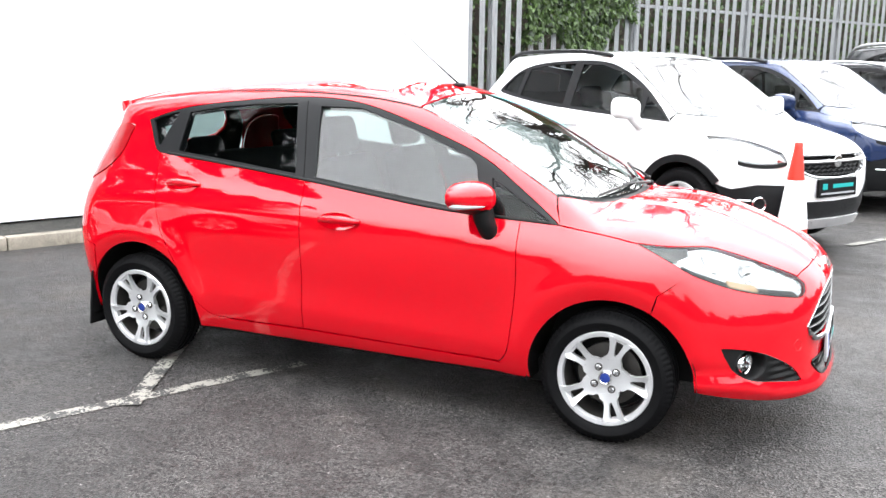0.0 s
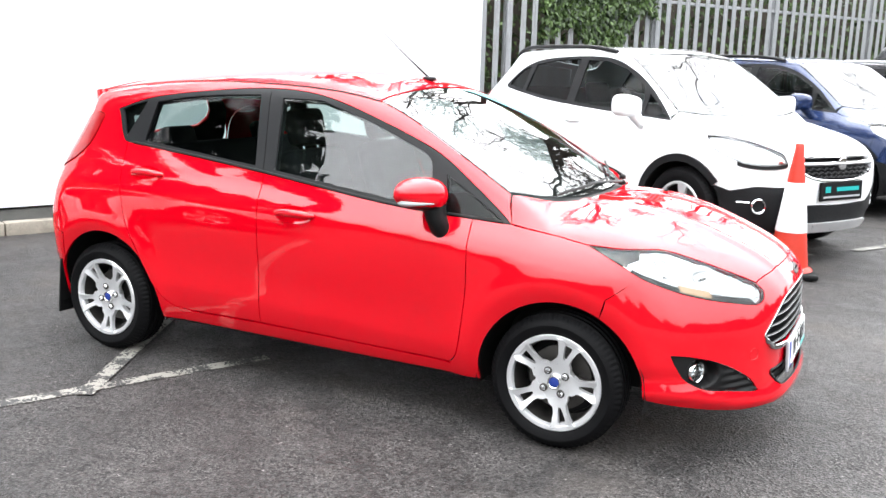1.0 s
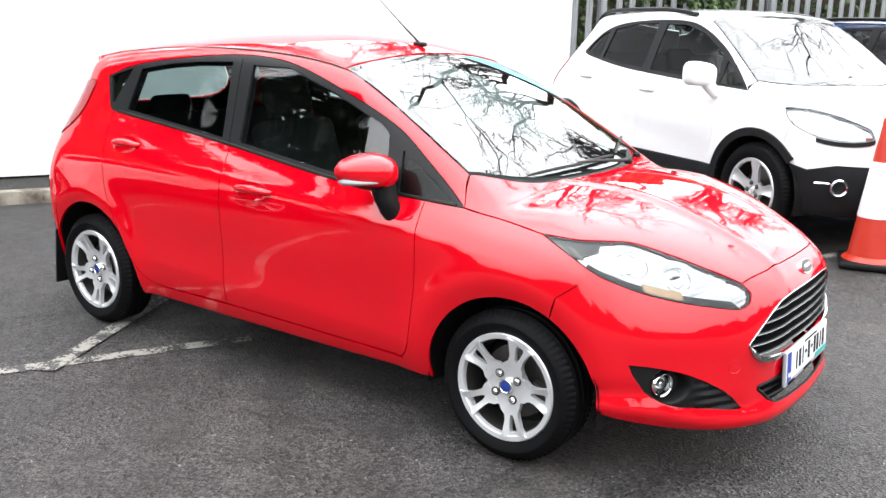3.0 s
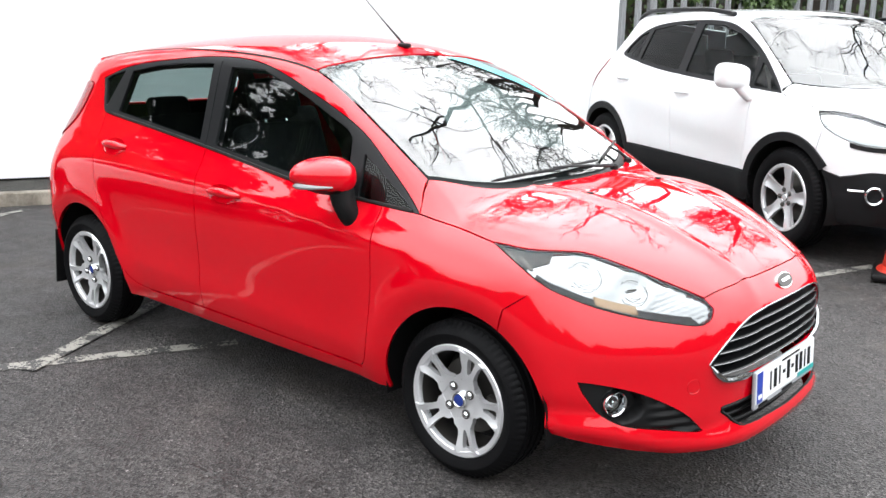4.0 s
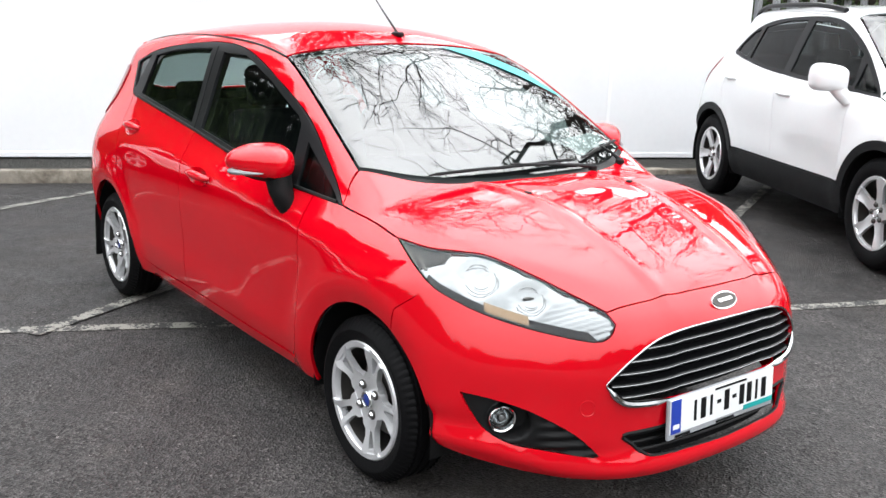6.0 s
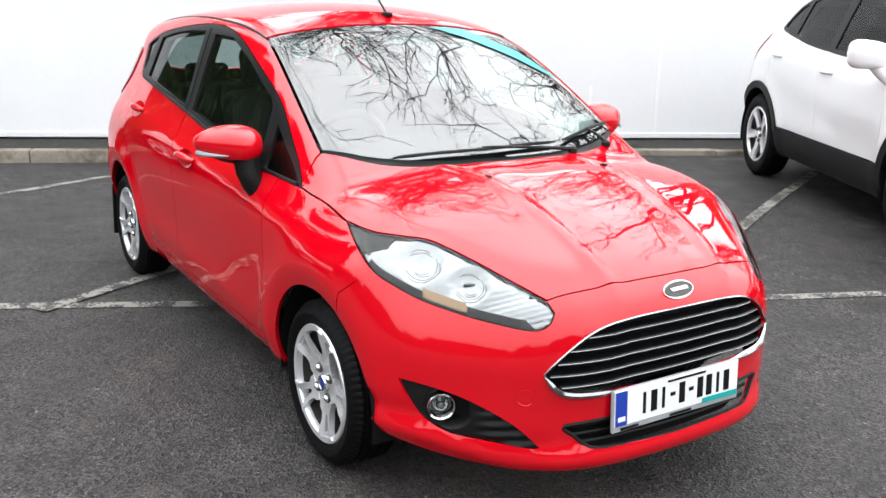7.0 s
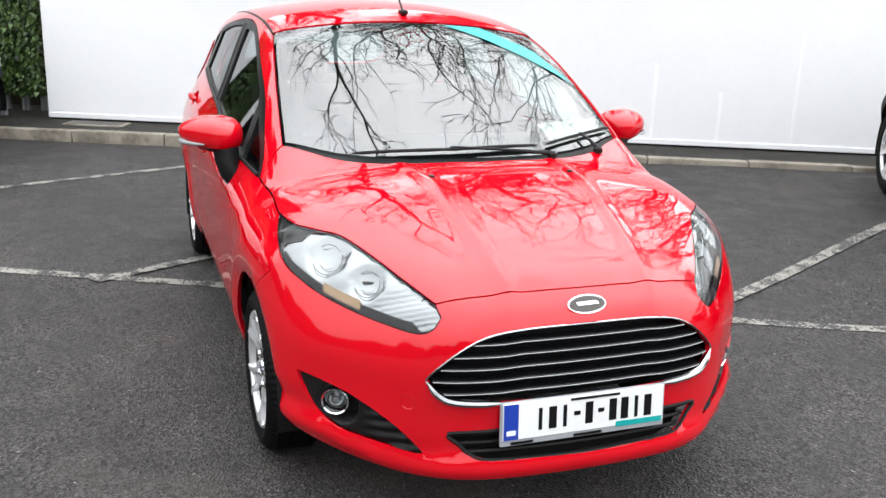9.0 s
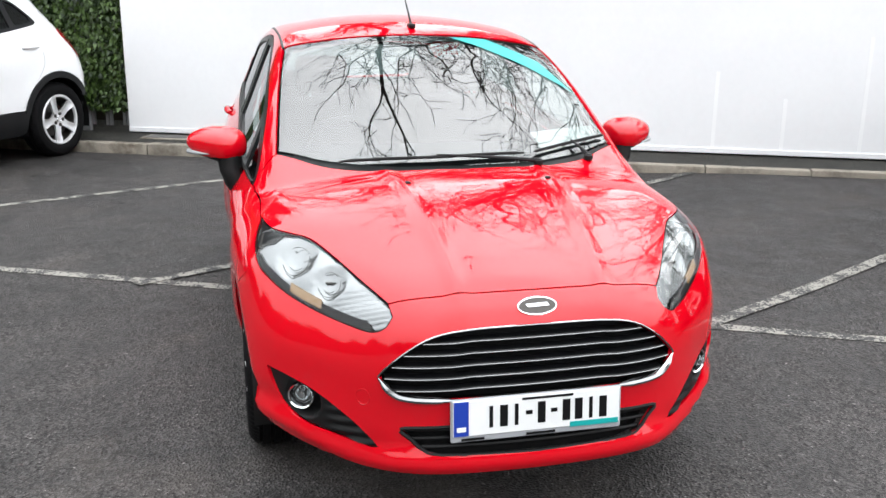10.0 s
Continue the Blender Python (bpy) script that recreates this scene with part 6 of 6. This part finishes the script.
    for ob in skin("rear_window", st, win + mir(win[1:-1])[::-1], GLASS_TINT, car, depth=0, sink=0.004, h=0.09):
        ob.visible_shadow = False
    rb2 = [(-1.98, 0.0, 0.615), (-1.80, -0.68, 0.615), (-1.71, -0.80, 0.57), (-1.67, -0.84, 0.52), (-1.66, -0.84, 0.25), (-2.05, 0.0, 0.25)]
    skin("rear_bumper", st, rb2 + mir(rb2[1:-1])[::-1], CLADDING, car, h=0.06, label="dark grey rear bumper")
    part("underbody", box_bm(3.5, 1.45, 0.12, pose(0.0, 0, 0.30), 0.03), BLACK_PLASTIC, car)
    seat(car, 0.12, -0.38)
    seat(car, 0.12, 0.38)
    part("rear_bench_back", box_bm(0.16, 1.3, 0.62, pose(-1.0, 0, 0.92, 0, -18, 0), 0.05, 3), CLOTH, car, smooth=True)
    part("dashboard", box_bm(0.4, 1.4, 0.3, pose(0.95, 0, 0.93), 0.08, 3), DASH, car, smooth=True)
    part("cabin_floor", box_bm(2.6, 1.5, 0.03, pose(-0.35, 0, 0.42)), CLOTH, car)
    return car


SC = Matrix.Scale(1.035, 4)
white_a = suv("white_suv", "white compact SUV with dark cladding, parked beside a traffic cone", WHITE_PAINT, pose(0.065, 4.77, gz(0.065, 4.77), 0, 0, -30.4) @ SC)
white_b = copy_thing(white_a, Matrix.Translation((-4.83, -3.92, 0)) @ pose(0, 0, 0, 0, 0, -32) @ SC)
white_b.name = "white_suv"
tagged(white_b, "white compact SUV backed up to the kerb by the ivy-covered fence")
blue = suv("blue_suv", "dark blue metallic SUV with black roof rails in the next bay", BLUE_PAINT, pose(1.08, 8.15, gz(1.08, 8.15), 0, 0, -31.5) @ SC)
grey_car = suv("dark_grey_suv", "dark grey SUV with silver roof rails and pale mirrors", GREY_PAINT, pose(2.37, 10.29, gz(2.37, 10.29), 0, 0, -31.5) @ SC)
black_car = copy_thing(grey_car, pose(3.45, 12.67, gz(3.45, 12.67), 0, 0, -31.5) @ Matrix.Scale(1.2, 4))
tagged(black_car, "large black SUV at the far end of the row")
black_car.name = "black_suv"

# ---- traffic cone ----
cone = thing("traffic_cone", "orange and white traffic cone with a square black-edged base", "traffic cone", pose(1.66, 3.16, gz(1.66, 3.16)) @ Matrix.Rotation(radians(15), 4, "Z"))
part("base", box_bm(0.40, 0.40, 0.045, pose(0, 0, 0.0225), 0.018, 2), BLACK_PLASTIC, cone, "black rubber base", smooth=True)
cr = lambda z: 0.150 - (z - 0.04) * (0.150 - 0.030) / 0.94
part("foot", lathe_bm([(0.185, 0.04), (0.175, 0.055), (cr(0.07), 0.075), (cr(0.34), 0.34)], 40, "z"), CONE_ORANGE, cone, smooth=True)
part("sleeve", lathe_bm([(cr(0.34) + 0.003, 0.335), (cr(0.34) + 0.004, 0.345), (cr(0.70) + 0.004, 0.70), (cr(0.70), 0.705)], 40, "z"), CONE_WHITE, cone, "white reflective sleeve", smooth=True)
part("tip", cap_ends(lathe_bm([(cr(0.70), 0.70), (cr(0.94), 0.94), (0.034, 0.945), (0.034, 0.985), (0.026, 0.995)], 40, "z")), CONE_ORANGE, cone, smooth=True)


# ---- palisade fences and ivy ----
def pale_mesh(h):
    """W-section pale with a pointed, split top."""
    bm = bmesh.new()
    prof = [(-0.046, 0.0), (-0.023, 0.020), (0.0, 0.005), (0.023, 0.020), (0.046, 0.0)]
    back_p = [(u, v - 0.0035) for u, v in prof]
    tops = [h - 0.06, h, h - 0.05, h, h - 0.06]
    f0, f1 = [[bm.verts.new((u, -v, z)) for (u, v), z in zip(pr, zs)] for pr, zs in ((prof, [0.0] * 5), (prof, tops))]
    b0, b1 = [[bm.verts.new((u, -v, z)) for (u, v), z in zip(pr, zs)] for pr, zs in ((back_p, [0.0] * 5), (back_p, tops))]
    for i in range(4):
        bm.faces.new((f0[i], f0[i + 1], f1[i + 1], f1[i]))
        bm.faces.new((b0[i + 1], b0[i], b1[i], b1[i + 1]))
        bm.faces.new((f1[i], f1[i + 1], b1[i + 1], b1[i]))
    for i in (0, 4):
        bm.faces.new((f0[i], f1[i], b1[i], b0[i]))
    me = bpy.data.meshes.new("pale")
    bm.to_mesh(me)
    bm.free()
    me.materials.append(GALV)
    return me


def fence(a, b, h, label, rails=(0.35, 2.42), pitch=0.212, bay=2.75):
    a, b = Vector(a), Vector(b)
    L = (b - a).length
    d = (b - a) / L
    m = Matrix.Translation(a) @ Matrix.Rotation(math.atan2(d.y, d.x), 4, "Z")
    f = thing("palisade_fence", label, "fence", m)
    me = pale_mesh(h)
    k = int(L / pitch)
    for i in range(k):
        ob = new("pale", me)
        ob.parent = f
        ob.matrix_basis = pose(0.06 + i * pitch, -0.03, 0.06 + random.uniform(-0.008, 0.008), 0, random.uniform(-0.4, 0.4), random.uniform(-3, 3))
    n = int(L / bay) + 1
    for i in range(n):
        part("post", box_bm(0.10, 0.055, h + 0.0, pose(min(L, i * bay + 0.5), 0.055, h / 2), 0.006, 1), GALV, f)
    for z in rails:
        for i in range(n):
            x0, x1 = max(0, (i - 1) * bay + 0.5), min(L, i * bay + 0.5)
            if x1 - x0 > 0.1:
                part("rail", box_bm(x1 - x0 - 0.01, 0.045, 0.045, pose((x0 + x1) / 2, 0.005, z), 0.004, 1), GALV, f)
    return f


def ivy(name, label, count, place, size=(0.045, 0.085), mat=None):
    """Many small five-cornered leaves; place() gives a point and an outward direction."""
    rng = random.Random(7)
    V, Fc = [], []
    shape = ((0, -0.15), (0.42, -0.28), (0.34, 0.16), (0.0, 0.85), (-0.34, 0.16), (-0.42, -0.28))
    for _ in range(count):
        p, n = place(rng)
        n = Vector(n) + Vector((rng.gauss(0, 0.5), rng.gauss(0, 0.5), rng.gauss(0.1, 0.45)))
        n.normalize()
        up = Vector((rng.gauss(0, 0.35), rng.gauss(0, 0.35), -1))
        u = up.cross(n).normalized()
        w = n.cross(u)
        s = rng.uniform(*size)
        k = len(V)
        V += [tuple(Vector(p) + s * (a * u + b * w) + n * (0.12 * s if i in (0, 3) else 0)) for i, (a, b) in enumerate(shape)]
        Fc += [(k, k + 1, k + 2, k + 3), (k, k + 3, k + 4, k + 5)]
    ob = link_mesh(name, V, Fc, mat or IVY, None, "", None, True)
    return tagged(ob, label, "ivy", kind="stuff")


FA = yard(6.95, 0.98, KH - 0.02)
FB = Vector((0.9, 13.5, KH - 0.02))
FD = (FB - FA).normalized()
FN = Vector((FD.y, -FD.x, 0))                          # towards the bays
FC = FA + FD * 24
fence(FA, FC, 3.0, "tall galvanised steel palisade fence behind the parked cars")
fence(yard(-2.45, 0.95, KH - 0.02), yard(-14.0, 0.95, KH - 0.02), 3.0, "galvanised steel palisade fence overgrown with ivy", rails=(0.30, 2.42))


def on_fence_r(rng):
    while True:
        s, z = rng.uniform(1.0, 3.1), rng.uniform(1.7, 3.3)
        if z > 2.05 - 0.5 * math.exp(-((s - 1.9) / 0.6) ** 2) + 0.25 * math.sin(s * 5) and rng.random() < 0.95:
            return FA + FD * s + FN * rng.uniform(-0.02, 0.16) + Vector((0, 0, z)), FN


ivy("ivy", "green ivy hanging over the palisade fence", 6500, on_fence_r)


def behind_r(rng):
    s, z = rng.uniform(-0.5, 23), rng.uniform(0.3, 3.6)
    return FA + FD * s - FN * rng.uniform(0.25, 1.1) + Vector((0, 0, z)), FN


ivy("hedge", "dark overgrown shrubs behind the palisade fence", 15000, behind_r, (0.05, 0.11), IVY)
# thin upright slab, a dark brown backing to the shrubs
bank = part("hedge_backing", box_bm(40, 0.4, 3.4, Matrix.Translation(FA + FD * 14 - FN * 1.5 + Vector((0, 0, 1.7))) @ Matrix.Rotation(math.atan2(FD.y, FD.x), 4, "Z")), BACKING, None)
tagged(bank, "upright dark brown backing slab behind the fence", "bank", kind="structure")


def on_fence_l(rng):
    s, z = (-2.44 - abs(rng.gauss(0, 2.6)) if rng.random() < 0.55 else rng.uniform(-4.6, -2.42)), rng.uniform(0.22, 3.3)
    if z < 0.3 and rng.random() < 0.4:
        z += 0.5
    return yard(s, 0.90 + rng.uniform(-0.16, 0.12), KH + z), -KIN


ivy("ivy", "dense green ivy covering the palisade fence", 44000, on_fence_l, (0.032, 0.064))
# dark brown slab added behind the leaves, backing the gaps in the ivy
ivy_backing = part("hedge_backing", box_bm(14, 0.3, 3.6, yard_pose(-9.6, 1.9, 1.8)), BACKING, None)
tagged(ivy_backing, "upright dark brown backing slab behind the ivy", "bank", kind="structure")


# ---- trees ----
def bare_tree(name, label, base, height, seed, lean=(0, 0)):
    """Trunk and limbs that fork into fine twigs, leafless."""
    rng = random.Random(seed)
    t = thing(name, label, "tree", Matrix.Translation(base), "leafless trees round the yard")
    trunk, limbs = bmesh.new(), bmesh.new()

    def grow(bm, p, d, length, r, depth):
        pts, rad = [p.copy()], [r]
        n = 5 if depth < 4 else 3
        crook = 0.10 if depth == 0 else 0.24
        for i in range(n):
            d = (d + Vector((rng.gauss(0, crook), rng.gauss(0, crook), rng.gauss(0.02, crook * 0.7)))).normalized()
            if depth and p.z < 6.5:
                d.z = abs(d.z) + 0.25
                d.normalize()
            p = p + d * length / n
            pts.append(p.copy())
            rad.append(r * (1 - 0.40 * (i + 1) / n))
        tube_bm(pts, rad, 7 if depth < 2 else (4 if depth < 4 else 3), bm)
        if depth >= 6:
            return
        for k in range((4, 4, 4, 4, 3, 3)[depth]):
            ax = Vector((rng.gauss(0, 1), rng.gauss(0, 1), rng.gauss(0, 0.5))).normalized()
            nd = (Matrix.Rotation(rng.uniform(0.25, 0.6) if k == 0 else rng.uniform(0.5, 1.15), 3, ax) @ d).normalized()
            at = n if k == 0 else rng.randint(max(1, n - 3), n)
            grow(limbs, pts[at].copy(), nd, length * (rng.uniform(0.68, 0.84) if k == 0 else rng.uniform(0.4, 0.72)), max(0.009, rad[at] * (0.92 if k == 0 else rng.uniform(0.55, 0.8))), depth + 1)
    grow(trunk, Vector((0, 0, 0)), Vector((lean[0], lean[1], 1)).normalized(), height * 0.27, height * 0.013, 0)
    part("trunk", trunk, BARK, t, smooth=True)
    part("branch", limbs, BARK, t, smooth=False)
    return t


for lb, base, h, seed, lean in (
        ("large leafless tree standing behind the white wall", (-8.6, 0.6, 0), 18.0, 11, (0.24, 0.0)),
        ("large leafless tree with spreading limbs behind the wall", (-6.6, 5.4, 0), 17.0, 5, (0.20, -0.12)),
        ("leafless tree with crooked limbs behind the wall", (-8.0, 3.2, 0), 16.0, 31, (0.22, -0.04)),
        ("leafless tree behind the ivy-covered fence", (-9.4, -3.0, 0), 16.5, 23, (0.26, 0.10)),
        ("slender leafless tree beyond the wall", (-12.5, -1.2, 0), 13.0, 41, (0.0, 0.0)),
        ("slender leafless tree beyond the wall", (-11.5, 7.2, 0), 13.5, 43, (0.0, 0.0)),
        ("slender leafless tree beyond the wall", (-13.0, 3.0, 0), 12.5, 47, (0.0, 0.0)),
        ("leafless tree rising behind the palisade fence", (-2.6, 13.0, 0), 17.5, 8, (0.1, -0.2)),
        ("leafless tree rising behind the palisade fence", (0.3, 18.0, 0), 14.0, 61, (0.05, -0.2)),
        ("leafless tree rising behind the palisade fence", (-4.4, 9.8, 0), 18.0, 67, (0.16, -0.15)),
        ("large leafless tree behind the corner of the wall", (-7.4, 8.0, 0), 18.0, 71, (0.22, -0.15))):
    bare_tree("bare_tree", lb, base, h, seed, lean)


def conifer(label, base, height, radius, seed):
    """Dark tapering conifer of drooping sprays."""
    rng = random.Random(seed)
    t = thing("conifer", label, "tree", Matrix.Translation(base), "conifers beyond the yard")
    part("trunk", tube_bm([(0, 0, 0), (0.05, 0, height * 0.5), (0, 0, height)], [height * 0.018, height * 0.012, 0.02], 8), BARK, t)
    V, Fc = [], []
    n = int(height * 55)
    for i in range(n):
        z = 0.4 + (height - 0.4) * (i / n) ** 1.1
        a = rng.uniform(0, 2 * math.pi)
        L = radius * (1 - z / height) ** 0.8 * rng.uniform(0.75, 1.15) + 0.15
        d = Vector((math.cos(a), math.sin(a), rng.uniform(-0.15, 0.25)))
        side = Vector((-d.y, d.x, 0))
        steps = max(3, int(L / 0.22))
        for k in range(steps):
            c = Vector((0, 0, z)) + d * (L * (k + 0.6) / steps)
            for sg in (-1, 1):
                tip = c + side * sg * rng.uniform(0.16, 0.34) + d * rng.uniform(0.1, 0.25) + Vector((0, 0, rng.uniform(-0.14, 0.04)))
                w = Vector((0, 0, 0.09)) + d * 0.09
                q = len(V)
                V += [tuple(c - w), tuple(tip), tuple(c + w)]
                Fc.append((q, q + 1, q + 2))
    prev = None                                         # dark dense heart of the crown
    for i in range(12):
        z = 0.5 + (height - 0.8) * i / 11
        r = radius * (1 - z / height) ** 0.8 * 0.62
        ring = []
        for k in range(12):
            rr = r * rng.uniform(0.75, 1.2) + 0.04
            ring.append(len(V))
            V.append((rr * math.cos(k * math.pi / 6), rr * math.sin(k * math.pi / 6), z))
        if prev:
            Fc += [(prev[k], prev[(k + 1) % 12], ring[(k + 1) % 12], ring[k]) for k in range(12)]
        prev = ring
    ob = link_mesh("foliage", V, Fc, CONIFER, t, "", None, False)
    return t


for i, (x, y, h, r) in enumerate(((-10.2, -10.9, 14.5, 2.9), (-13.0, -10.6, 12.5, 2.6), (-14.4, -8.2, 13.5, 2.8), (-16.8, -6.0, 14.0, 3.0))):
    conifer("tall dark green conifer beyond the yard", (x, y, 0), h, r, i + 3)


def tree_belt(label, a, b, height, seed, count):
    """A far belt of shrubs and low trees that closes the yard; leaf clumps over a dark upright core."""
    a, b = Vector((*a, 0)), Vector((*b, 0))
    d = (b - a).normalized()
    nrm = Vector((-d.y, d.x, 0))
    L = (b - a).length
    rng0 = random.Random(seed)
    ph = [rng0.uniform(0, 6) for _ in range(3)]

    def crown(s):
        return height * (0.72 + 0.16 * math.sin(s * 0.55 + ph[0]) + 0.10 * math.sin(s * 1.4 + ph[1]) + 0.06 * math.sin(s * 3.3 + ph[2]))

    def put(rng):
        s = rng.uniform(0, L)
        z = crown(s) * rng.random() ** 0.6 * rng.uniform(0.9, 1.08)
        return a + d * s + nrm * rng.uniform(-0.2, 1.2) + Vector((0, 0, z)), nrm
    tagged(ivy("tree_belt", label, count, put, (0.16, 0.34), CONIFER), category="shrubs")
    n = int(L / 1.2)
    V, Fc = [], []
    for i in range(n + 1):
        s = L * i / n
        for o in (-0.35, -0.05):
            for z in (0.0, crown(s) * 0.9):
                V.append(tuple(a + d * s + nrm * o + Vector((0, 0, z))))
    for i in range(n):
        k, q = 4 * i, 4 * i + 4
        Fc += [(k, q, q + 1, k + 1), (k + 2, k + 3, q + 3, q + 2), (k + 1, q + 1, q + 3, k + 3)]
    tagged(link_mesh("belt_core", V, Fc, BACKING, None, "", None, False), "upright dark brown core inside the tree belt", "bank", kind="structure")


# the first two belts are unseen, added to darken low reflections in the paint
tree_belt("unseen dark belt of shrubs, added to darken reflections in the car sides", (24, -17), (-24, -17), 5.2, 3, 7000)
tree_belt("unseen dark belt of shrubs, added to darken reflections in the car fronts", (21, 30), (21, -17), 5.6, 4, 7000)
belt_a, belt_b = yard(12.5, 5.0), yard(-13.0, 5.0)
tree_belt("dark overgrown shrubs and small trees behind the white wall", (belt_a.x, belt_a.y), (belt_b.x, belt_b.y), 4.2, 9, 7000)
fb_a, fb_b = FA + FD * 24 - FN * 3.4, FA + FD * 1.0 - FN * 3.4
tree_belt("dark overgrown shrubs and small trees behind the palisade fence", (fb_a.x, fb_a.y), (fb_b.x, fb_b.y), 3.9, 12, 5000)
